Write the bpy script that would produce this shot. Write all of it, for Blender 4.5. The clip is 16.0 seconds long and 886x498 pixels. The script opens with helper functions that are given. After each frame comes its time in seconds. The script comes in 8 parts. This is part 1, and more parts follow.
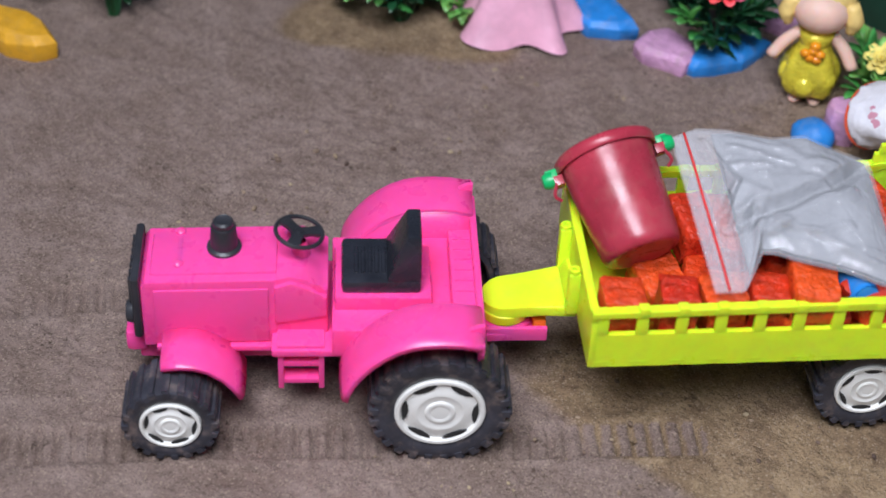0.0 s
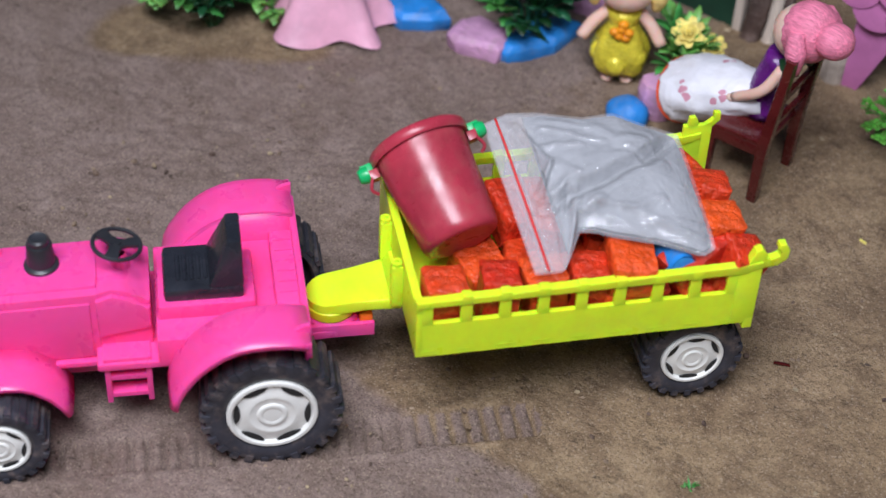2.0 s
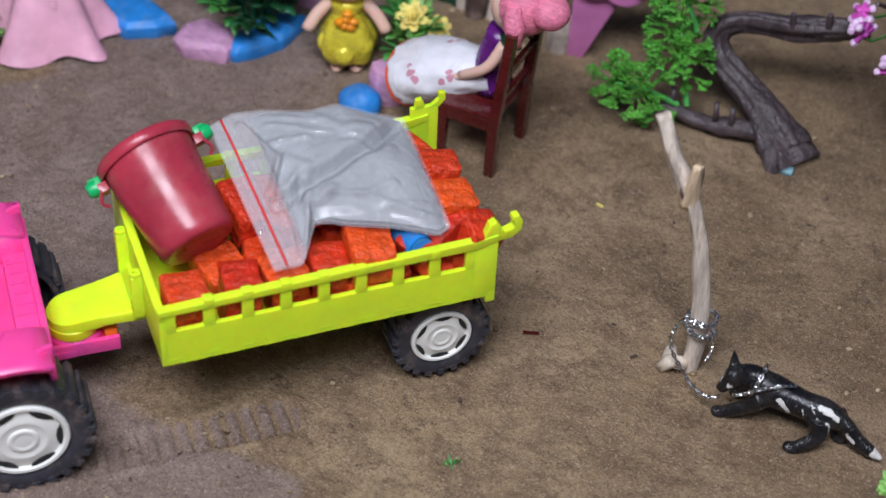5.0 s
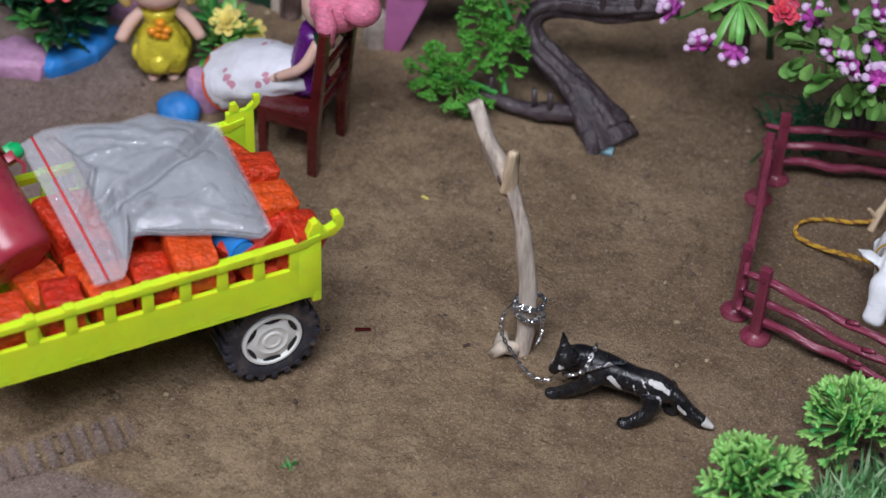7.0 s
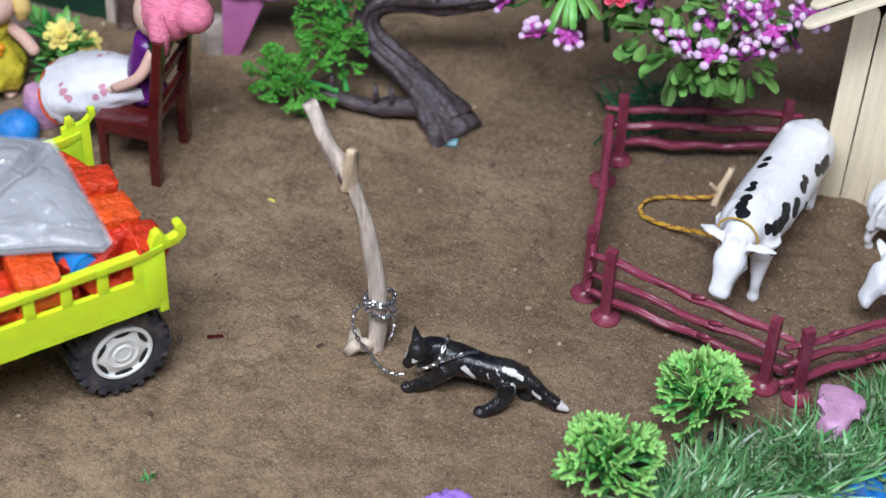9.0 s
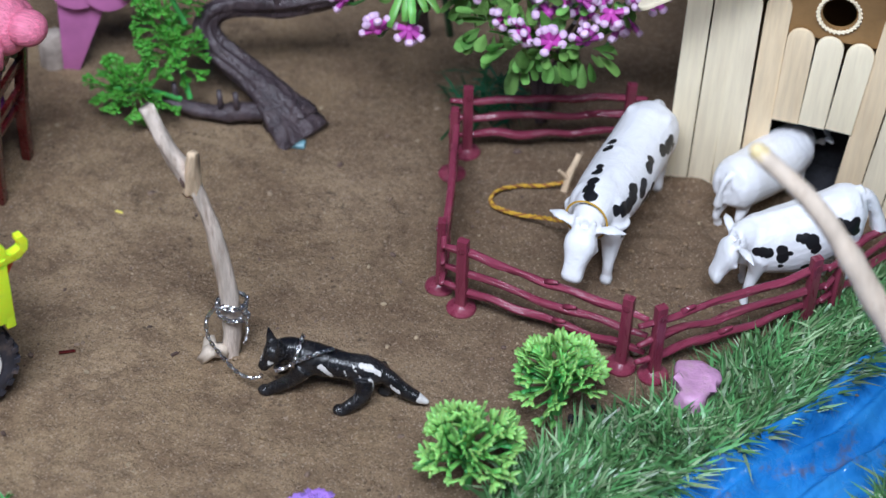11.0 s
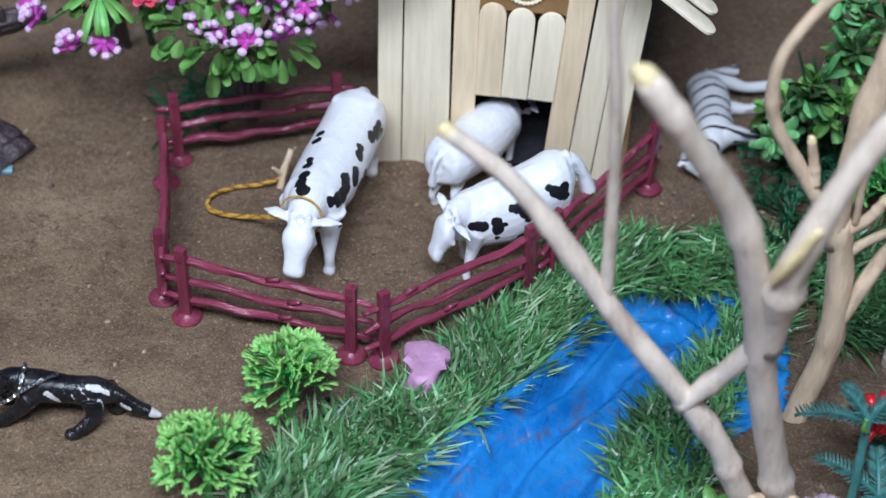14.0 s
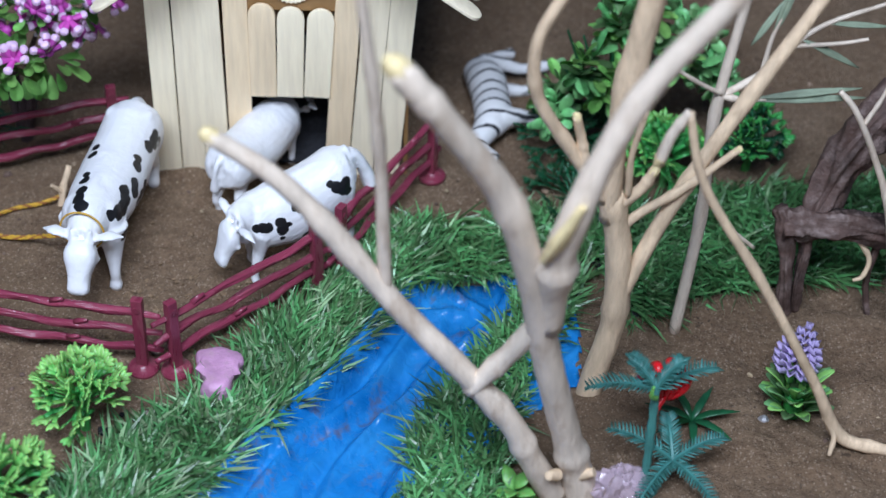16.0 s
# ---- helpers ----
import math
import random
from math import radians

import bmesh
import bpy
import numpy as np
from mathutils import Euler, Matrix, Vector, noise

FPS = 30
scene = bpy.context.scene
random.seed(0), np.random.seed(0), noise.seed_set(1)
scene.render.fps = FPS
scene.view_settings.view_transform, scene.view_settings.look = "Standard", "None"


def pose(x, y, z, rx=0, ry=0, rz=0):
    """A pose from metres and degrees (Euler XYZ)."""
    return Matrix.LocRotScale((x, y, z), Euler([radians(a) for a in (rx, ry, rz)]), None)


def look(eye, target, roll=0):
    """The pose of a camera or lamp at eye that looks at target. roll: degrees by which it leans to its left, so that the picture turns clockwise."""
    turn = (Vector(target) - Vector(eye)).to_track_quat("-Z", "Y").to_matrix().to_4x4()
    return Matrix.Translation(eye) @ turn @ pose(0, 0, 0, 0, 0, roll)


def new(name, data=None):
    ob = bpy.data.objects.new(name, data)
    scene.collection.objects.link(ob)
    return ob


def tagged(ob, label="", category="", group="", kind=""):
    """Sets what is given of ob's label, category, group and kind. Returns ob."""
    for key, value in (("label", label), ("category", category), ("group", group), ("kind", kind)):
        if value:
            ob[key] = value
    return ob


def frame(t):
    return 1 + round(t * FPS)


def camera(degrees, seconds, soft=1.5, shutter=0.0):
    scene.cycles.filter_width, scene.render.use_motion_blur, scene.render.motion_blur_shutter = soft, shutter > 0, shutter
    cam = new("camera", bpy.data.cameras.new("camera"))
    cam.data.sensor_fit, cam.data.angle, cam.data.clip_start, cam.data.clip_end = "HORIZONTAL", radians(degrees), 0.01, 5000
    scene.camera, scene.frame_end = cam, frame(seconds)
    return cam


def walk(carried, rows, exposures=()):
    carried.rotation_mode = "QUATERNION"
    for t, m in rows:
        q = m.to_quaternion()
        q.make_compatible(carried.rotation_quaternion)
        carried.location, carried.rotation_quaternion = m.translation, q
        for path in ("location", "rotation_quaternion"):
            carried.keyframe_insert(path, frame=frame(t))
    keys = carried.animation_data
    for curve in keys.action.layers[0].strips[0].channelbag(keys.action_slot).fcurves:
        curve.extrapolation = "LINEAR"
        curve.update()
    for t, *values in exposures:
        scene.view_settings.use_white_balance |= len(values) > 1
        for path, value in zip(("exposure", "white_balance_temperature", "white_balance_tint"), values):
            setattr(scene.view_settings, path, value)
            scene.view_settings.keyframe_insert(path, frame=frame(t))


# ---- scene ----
cam = camera(27.70, 16.0)
PATH = [
    (0.0, look((0.5441, -0.4746, 0.5211), (0.1813, -0.0443, 0.0253), 3.02)),
    (0.5, look((0.5465, -0.4729, 0.5214), (0.1943, -0.0336, 0.0260), 2.98)),
    (1.0, look((0.5492, -0.4710, 0.5216), (0.2090, -0.0219, 0.0265), 2.95)),
    (1.5, look((0.5514, -0.4694, 0.5216), (0.2221, -0.0119, 0.0268), 2.95)),
    (2.0, look((0.5548, -0.4677, 0.5220), (0.2398, 0.0002, 0.0276), 2.93)),
    (2.5, look((0.5573, -0.4660, 0.5220), (0.2575, 0.0122, 0.0280), 2.94)),
    (3.0, look((0.5610, -0.4640, 0.5222), (0.2745, 0.0226, 0.0286), 2.96)),
    (3.5, look((0.5626, -0.4635, 0.5221), (0.2876, 0.0302, 0.0291), 3.03)),
    (6.0, look((0.5773, -0.4569, 0.5234), (0.3670, 0.0688, 0.0315), 2.78)),
    (6.5, look((0.5798, -0.4561, 0.5229), (0.3837, 0.0757, 0.0318), 2.79)),
    (7.0, look((0.5830, -0.4555, 0.5234), (0.3999, 0.0813, 0.0326), 2.87)),
    (7.5, look((0.5859, -0.4544, 0.5239), (0.4156, 0.0866, 0.0331), 2.78)),
    (8.0, look((0.5888, -0.4533, 0.5244), (0.4326, 0.0920, 0.0337), 2.86)),
    (8.5, look((0.5915, -0.4527, 0.5250), (0.4449, 0.0952, 0.0342), 2.75)),
    (9.0, look((0.5949, -0.4522, 0.5249), (0.4609, 0.0993, 0.0346), 2.54)),
    (11.5, look((0.6095, -0.4529, 0.5161), (0.5368, 0.1166, 0.0335), 2.40)),
    (12.0, look((0.6126, -0.4524, 0.5162), (0.5534, 0.1187, 0.0336), 2.31)),
    (12.5, look((0.6150, -0.4520, 0.5176), (0.5710, 0.1200, 0.0345), 2.31)),
    (13.0, look((0.6188, -0.4505, 0.5188), (0.5908, 0.1217, 0.0348), 2.22)),
    (13.5, look((0.6227, -0.4509, 0.5188), (0.6126, 0.1224, 0.0353), 2.11)),
    (14.0, look((0.6273, -0.4510, 0.5188), (0.6382, 0.1226, 0.0357), 2.05)),
    (14.5, look((0.6330, -0.4510, 0.5191), (0.6648, 0.1218, 0.0361), 1.93)),
    (15.0, look((0.6373, -0.4511, 0.5193), (0.6884, 0.1204, 0.0364), 1.93)),
    (15.5, look((0.6411, -0.4514, 0.5195), (0.7079, 0.1186, 0.0366), 2.00)),
    (16.0, look((0.6447, -0.4520, 0.5193), (0.7274, 0.1162, 0.0368), 1.97)),
]
cam.data.dof.use_dof, cam.data.dof.focus_distance, cam.data.dof.aperture_fstop = True, 0.74, 9.0
walk(cam, PATH, exposures=[(0.0, 0.06, 6060, 14.5), (3.5, -0.02, 6080, 14.5), (6.0, -0.2, 6080, 14.5), (7.0, -0.3, 6080, 14.5), (8.5, 0.16, 5960, 12.5), (9.0, 0.18, 5920, 11.5), (12.0, 0.08, 5600, 11.5), (16.0, 0.06, 5460, 11)])

# ---- light ----
world = bpy.data.worlds.new("world")
scene.world = world
world.use_nodes = True
wt = world.node_tree
sky = wt.nodes.new("ShaderNodeTexSky")
sky.sky_type, sky.sun_disc = "NISHITA", False
sky.sun_elevation, sky.sun_rotation = radians(50), radians(200)
sky.air_density, sky.dust_density = 1.0, 2.0
wt.links.new(sky.outputs["Color"], wt.nodes["Background"].inputs["Color"])
wt.nodes["Background"].inputs["Strength"].default_value = 0.018

# unseen area lamp, added as the main light, above and in front
lamp = new("unseen_key_lamp", bpy.data.lights.new("unseen_key_lamp", "AREA"))
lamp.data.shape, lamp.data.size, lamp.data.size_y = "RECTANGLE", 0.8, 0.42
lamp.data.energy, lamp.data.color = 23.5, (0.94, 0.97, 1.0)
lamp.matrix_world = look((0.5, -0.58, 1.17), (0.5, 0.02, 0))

# ---- materials ----
MM = 0.001


def mix_rgb(nt, fac, a, b, kind="MIX"):
    n = nt.nodes.new("ShaderNodeMix")
    n.data_type, n.blend_type = "RGBA", kind
    for sock, v in ((n.inputs[0], fac), (n.inputs[6], a), (n.inputs[7], b)):
        if isinstance(v, bpy.types.NodeSocket):
            nt.links.new(v, sock)
        elif isinstance(v, (int, float)):
            sock.default_value = v
        else:
            sock.default_value = (*v, 1)
    return n.outputs[2]


def noise_of(nt, vec, scale, detail=3.0, rough=0.55, distort=0.0):
    n = nt.nodes.new("ShaderNodeTexNoise")
    n.inputs["Scale"].default_value, n.inputs["Detail"].default_value = scale, detail
    n.inputs["Roughness"].default_value, n.inputs["Distortion"].default_value = rough, distort
    nt.links.new(vec, n.inputs["Vector"])
    return n.outputs["Fac"]


def ramp(nt, fac, stops):
    n = nt.nodes.new("ShaderNodeValToRGB")
    els = n.color_ramp.elements
    while len(els) < len(stops):
        els.new(0.5)
    for e, (at, c) in zip(els, stops):
        e.position = at
        e.color = (c, c, c, 1) if isinstance(c, (int, float)) else (*c, 1)
    nt.links.new(fac, n.inputs["Fac"])
    return n.outputs["Color"]


def maths(nt, op, a, b=0.0, clamp=False):
    n = nt.nodes.new("ShaderNodeMath")
    n.operation, n.use_clamp = op, clamp
    for sock, v in zip(n.inputs, (a, b)):
        if isinstance(v, bpy.types.NodeSocket):
            nt.links.new(v, sock)
        else:
            sock.default_value = v
    return n.outputs[0]


def blank(name):
    m = bpy.data.materials.new(name)
    m.use_nodes = True
    nt = m.node_tree
    return m, nt, nt.nodes["Principled BSDF"], nt.nodes.new("ShaderNodeTexCoord")


def bump_to(nt, bsdf, height, strength, dist):
    b = nt.nodes.new("ShaderNodeBump")
    b.inputs["Strength"].default_value, b.inputs["Distance"].default_value = strength, dist
    nt.links.new(height, b.inputs["Height"])
    nt.links.new(b.outputs["Normal"], bsdf.inputs["Normal"])


def stretched(nt, tc, sx, sy, sz):
    mp = nt.nodes.new("ShaderNodeMapping")
    mp.inputs["Scale"].default_value = (sx, sy, sz)
    nt.links.new(tc.outputs["Object"], mp.inputs["Vector"])
    return mp.outputs["Vector"]


def mat(name, col, rough=0.45, vary=0.2, scale=90.0, bump=0.15, bscale=700.0, bdist=0.0004, metal=0.0, spec=0.5,
        dirt=0.0, dirt_col=(0.2, 0.15, 0.1), island=0.0, single=0.0, trans=0.0, coat=0.0, sss=0.0, stretch=(1, 1, 1)):
    """A surface with two scales of colour change, dust in blotches, varied gloss and fine relief."""
    m, nt, bsdf, tc = blank(name)
    vec = stretched(nt, tc, *stretch)
    big, fine = noise_of(nt, vec, scale), noise_of(nt, vec, bscale, 4.0)
    dark, light = [c * (1 - vary) for c in col], [min(1, c * (1 + vary)) for c in col]
    c = mix_rgb(nt, ramp(nt, big, [(0.3, 0.0), (0.7, 1.0)]), dark, light)
    c = mix_rgb(nt, 0.5 * vary, c, ramp(nt, fine, [(0.3, 0.2), (0.7, 1.0)]), "MULTIPLY")
    for kind, amount in (("island", island), ("single", single)):
        if amount:
            hsv = nt.nodes.new("ShaderNodeHueSaturation")
            if kind == "island":
                rnd = nt.nodes.new("ShaderNodeNewGeometry").outputs["Random Per Island"]
            else:
                rnd = nt.nodes.new("ShaderNodeObjectInfo").outputs["Random"]
            mr = nt.nodes.new("ShaderNodeMapRange")
            mr.inputs["To Min"].default_value, mr.inputs["To Max"].default_value = 1 - amount, 1 + amount
            nt.links.new(rnd, mr.inputs["Value"])
            nt.links.new(mr.outputs[0], hsv.inputs["Value"])
            hue = nt.nodes.new("ShaderNodeMapRange")
            hue.inputs["To Min"].default_value, hue.inputs["To Max"].default_value = 0.5 - 0.04 * amount, 0.5 + 0.04 * amount
            nt.links.new(rnd, hue.inputs["Value"])
            nt.links.new(hue.outputs[0], hsv.inputs["Hue"])
            nt.links.new(c, hsv.inputs["Color"])
            c = hsv.outputs["Color"]
    if dirt:
        blot = noise_of(nt, vec, scale * 1.7, 6.0, 0.7)
        f = maths(nt, "MULTIPLY", ramp(nt, blot, [(0.5, 0.0), (0.68, 1.0)]), dirt)
        c = mix_rgb(nt, f, c, dirt_col)
    nt.links.new(c, bsdf.inputs["Base Color"])
    r = ramp(nt, noise_of(nt, vec, scale * 2.3), [(0.25, max(0.02, rough - 0.1)), (0.75, min(1, rough + 0.12))])
    nt.links.new(r, bsdf.inputs["Roughness"])
    bsdf.inputs["Metallic"].default_value = metal
    bsdf.inputs["Specular IOR Level"].default_value = spec
    bsdf.inputs["Transmission Weight"].default_value = trans
    bsdf.inputs["Coat Weight"].default_value = coat
    bsdf.inputs["Coat Roughness"].default_value = 0.12
    if sss:
        bsdf.inputs["Subsurface Weight"].default_value = sss
        bsdf.inputs["Subsurface Scale"].default_value = 0.004
    if bump:
        bump_to(nt, bsdf, fine, bump, bdist)
    return m


def sand_material():
    m, nt, bsdf, tc = blank("sand")
    vec = tc.outputs["Object"]
    dust = nt.nodes.new("ShaderNodeAttribute")
    dust.attribute_name = "dust"
    large, mid = noise_of(nt, vec, 9, 5, 0.6), noise_of(nt, vec, 60, 6, 0.7)
    clod, grain, speck = noise_of(nt, vec, 290, 5, 0.75), noise_of(nt, vec, 760, 4, 0.8), noise_of(nt, vec, 1200, 2, 0.6)
    patch = noise_of(nt, vec, 24, 5, 0.65)
    brown = mix_rgb(nt, ramp(nt, large, [(0.35, 0.0), (0.68, 1.0)]), (0.35, 0.237, 0.134), (0.51, 0.362, 0.222))
    # darker brown by the soil mask, which also holds painted lens falloff
    soil = nt.nodes.new("ShaderNodeAttribute")
    soil.attribute_name = "soil"
    brown = mix_rgb(nt, soil.outputs["Fac"], brown, mix_rgb(nt, ramp(nt, large, [(0.35, 0.0), (0.68, 1.0)]), (0.215, 0.142, 0.085), (0.325, 0.226, 0.145)))
    brown = mix_rgb(nt, ramp(nt, mid, [(0.36, 0.8), (0.54, 0.0)]), brown, (0.215, 0.14, 0.086))
    brown = mix_rgb(nt, ramp(nt, patch, [(0.38, 0.65), (0.52, 0.0)]), brown, (0.235, 0.152, 0.092))
    grey = mix_rgb(nt, ramp(nt, mid, [(0.35, 0.0), (0.65, 1.0)]), (0.295, 0.21, 0.174), (0.425, 0.315, 0.272))
    grey = mix_rgb(nt, ramp(nt, patch, [(0.34, 0.6), (0.56, 0.0)]), grey, (0.255, 0.178, 0.14))
    edge = maths(nt, "ADD", dust.outputs["Fac"], maths(nt, "MULTIPLY", maths(nt, "SUBTRACT", mid, 0.5), 0.7))
    c = mix_rgb(nt, ramp(nt, edge, [(0.3, 0.0), (0.7, 1.0)]), brown, grey)
    c = mix_rgb(nt, 0.38, c, ramp(nt, clod, [(0.34, 0.3), (0.5, 0.9), (0.7, 1.0)]), "MULTIPLY")
    # single grains, each with a tone of its own
    for size, amount, fleck in ((1500, 0.4, 0.4), (760, 0.16, 0.0)):
        cell = nt.nodes.new("ShaderNodeTexVoronoi")
        cell.inputs["Scale"].default_value = size
        nt.links.new(vec, cell.inputs["Vector"])
        tone = nt.nodes.new("ShaderNodeSeparateColor")
        nt.links.new(cell.outputs["Color"], tone.inputs[0])
        c = mix_rgb(nt, amount, c, ramp(nt, tone.outputs[0], [(0.0, 0.35), (0.3, 0.8), (0.8, 1.0)]), "MULTIPLY")
        if fleck:
            c = mix_rgb(nt, ramp(nt, tone.outputs[1], [(0.86, 0.0), (0.95, fleck)]), c, (0.6, 0.47, 0.35))
            c = mix_rgb(nt, ramp(nt, tone.outputs[2], [(0.05, fleck), (0.13, 0.0)]), c, (0.07, 0.048, 0.035))
    c = mix_rgb(nt, ramp(nt, speck, [(0.64, 0.0), (0.76, 0.4)]), c, (0.5, 0.42, 0.34))
    c = mix_rgb(nt, ramp(nt, speck, [(0.25, 0.45), (0.34, 0.0)]), c, (0.04, 0.03, 0.022))
    # clusters of small dark pits, painted in the colour alone without relief
    painted_pits = maths(nt, "MULTIPLY", ramp(nt, noise_of(nt, vec, 420, 2, 0.6), [(0.34, 1.0), (0.42, 0.0)]), ramp(nt, noise_of(nt, vec, 36, 3, 0.6), [(0.52, 0.0), (0.66, 0.75)]))
    c = mix_rgb(nt, painted_pits, c, (0.06, 0.042, 0.03))
    nt.links.new(c, bsdf.inputs["Base Color"])
    bsdf.inputs["Roughness"].default_value = 0.92
    bsdf.inputs["Specular IOR Level"].default_value = 0.2
    h = maths(nt, "ADD", maths(nt, "MULTIPLY", grain, 0.5), maths(nt, "MULTIPLY", mid, 0.9))
    h = maths(nt, "ADD", h, maths(nt, "MULTIPLY", clod, 0.7))
    bump_to(nt, bsdf, h, 1.0, 0.0026)
    return m


def spotted(name, base, ink, spots, wobble=6.0, soiled=0.35, gloss=0.42):
    """White moulded plastic with painted patches. spots: x, y, z, radius in millimetres."""
    m, nt, bsdf, tc = blank(name)
    warp = nt.nodes.new("ShaderNodeTexNoise")
    warp.inputs["Scale"].default_value = 160
    nt.links.new(tc.outputs["Object"], warp.inputs["Vector"])
    off = nt.nodes.new("ShaderNodeVectorMath")
    off.operation = "MULTIPLY_ADD"
    nt.links.new(warp.outputs["Color"], off.inputs[0])
    off.inputs[1].default_value = (wobble * MM * 2,) * 3
    nt.links.new(tc.outputs["Object"], off.inputs[2])
    best = None
    for x, y, z, r in spots:
        d = nt.nodes.new("ShaderNodeVectorMath")
        d.operation = "DISTANCE"
        nt.links.new(off.outputs[0], d.inputs[0])
        d.inputs[1].default_value = ((x + wobble) * MM, (y + wobble) * MM, (z + wobble) * MM)
        v = maths(nt, "DIVIDE", d.outputs["Value"], r * MM)
        best = v if best is None else maths(nt, "MINIMUM", best, v)
    soil = noise_of(nt, tc.outputs["Object"], 120, 5, 0.6)
    c = mix_rgb(nt, ramp(nt, soil, [(0.45, 0.0), (0.75, soiled)]), base, (0.5, 0.46, 0.42))
    c = mix_rgb(nt, ramp(nt, best, [(0.93, 1.0), (1.0, 0.0)]), c, ink) if best else c
    nt.links.new(c, bsdf.inputs["Base Color"])
    bsdf.inputs["Roughness"].default_value = gloss
    relief = maths(nt, "ADD", maths(nt, "MULTIPLY", noise_of(nt, tc.outputs["Object"], 85, 3, 0.6, 0.8), 1.6), maths(nt, "MULTIPLY", noise_of(nt, tc.outputs["Object"], 260, 4), 0.4))
    bump_to(nt, bsdf, relief, 0.26, 0.0022)
    return m


def striped(name, base, ink, scale, axis, thick, turn=0.0):
    m, nt, bsdf, tc = blank(name)
    mp = nt.nodes.new("ShaderNodeMapping")
    mp.inputs["Rotation"].default_value = (0, 0, radians(turn))
    nt.links.new(tc.outputs["Object"], mp.inputs["Vector"])
    w = nt.nodes.new("ShaderNodeTexWave")
    w.bands_direction = axis
    w.inputs["Scale"].default_value, w.inputs["Distortion"].default_value = scale, 2.2
    w.inputs["Detail"].default_value, w.inputs["Detail Scale"].default_value = 2.0, 1.6
    nt.links.new(mp.outputs["Vector"], w.inputs["Vector"])
    c = mix_rgb(nt, ramp(nt, w.outputs["Fac"], [(thick, 1.0), (thick + 0.1, 0.0)]), base, ink)
    nt.links.new(c, bsdf.inputs["Base Color"])
    bsdf.inputs["Roughness"].default_value = 0.5
    bump_to(nt, bsdf, noise_of(nt, tc.outputs["Object"], 300, 4), 0.2, 0.0005)
    return m


def film_material(name, tint, alpha):
    """Thin clear plastic: part see-through, with a sharp sheen."""
    m, nt, bsdf, tc = blank(name)
    bsdf.inputs["Base Color"].default_value = (*tint, 1)
    bsdf.inputs["Roughness"].default_value = 0.08
    bsdf.inputs["Alpha"].default_value = alpha
    bsdf.inputs["Specular IOR Level"].default_value = 1.0
    bsdf.inputs["Coat Weight"].default_value = 1.0
    bsdf.inputs["Coat Roughness"].default_value = 0.08
    n = noise_of(nt, stretched(nt, tc, 1.0, 1.6, 1.0), 55, 2, 0.5, 2.4)
    crease = ramp(nt, n, [(0.46, 0.0), (0.5, 0.7), (0.54, 0.0)])
    n2 = noise_of(nt, stretched(nt, tc, 2.0, 1.0, 1.0), 260, 2, 0.5, 1.0)
    h = maths(nt, "ADD", crease, maths(nt, "MULTIPLY", n2, 0.2))
    facet = nt.nodes.new("ShaderNodeTexVoronoi")
    facet.inputs["Scale"].default_value = 34
    nt.links.new(stretched(nt, tc, 1.0, 0.5, 1.0), facet.inputs["Vector"])
    h = maths(nt, "ADD", h, maths(nt, "MULTIPLY", facet.outputs["Distance"], 1.3))
    # long thin creases in two directions
    for sx, sy in ((3.2, 0.6), (0.8, 3.0)):
        n3 = noise_of(nt, stretched(nt, tc, sx, sy, 1.0), 30, 2, 0.5, 0.8)
        h = maths(nt, "ADD", h, maths(nt, "MULTIPLY", ramp(nt, n3, [(0.47, 0.0), (0.5, 1.0), (0.53, 0.0)]), 0.5))
    bump_to(nt, bsdf, h, 0.4, 0.0012)
    return m


def sheet_material():
    """Thin glossy blue plastic sheet with crisp creases and smears of mud."""
    m, nt, bsdf, tc = blank("blue_sheet")
    vec = tc.outputs["Object"]
    tone = noise_of(nt, vec, 40, 4, 0.6)
    c = mix_rgb(nt, ramp(nt, tone, [(0.3, 0.0), (0.7, 1.0)]), (0.018, 0.16, 0.5), (0.05, 0.27, 0.64))
    mud = noise_of(nt, vec, 55, 6, 0.75)
    c = mix_rgb(nt, ramp(nt, mud, [(0.55, 0.0), (0.68, 0.75)]), c, (0.15, 0.1, 0.075))
    nt.links.new(c, bsdf.inputs["Base Color"])
    nt.links.new(ramp(nt, mud, [(0.5, 0.2), (0.7, 0.6)]), bsdf.inputs["Roughness"])
    bsdf.inputs["Specular IOR Level"].default_value = 0.55
    h = None
    for scale, sx, sy, weight in ((26, 1.1, 0.45, 1.0), (60, 1.0, 0.5, 0.5), (150, 1.0, 1.0, 0.2)):
        n = noise_of(nt, stretched(nt, tc, sx, sy, 1.0), scale, 1.5, 0.5, 0.6)
        ridge = maths(nt, "MULTIPLY", maths(nt, "ABSOLUTE", maths(nt, "SUBTRACT", n, 0.5)), weight)
        h = ridge if h is None else maths(nt, "ADD", h, ridge)
    for size, weight in ((38, 0.9), (85, 0.4)):
        facet = nt.nodes.new("ShaderNodeTexVoronoi")
        facet.inputs["Scale"].default_value = size
        nt.links.new(stretched(nt, tc, 1.25, 0.7, 1.0), facet.inputs["Vector"])
        h = maths(nt, "ADD", h, maths(nt, "MULTIPLY", facet.outputs["Distance"], weight * 0.3))
    bump_to(nt, bsdf, h, 0.75, 0.006)
    return m


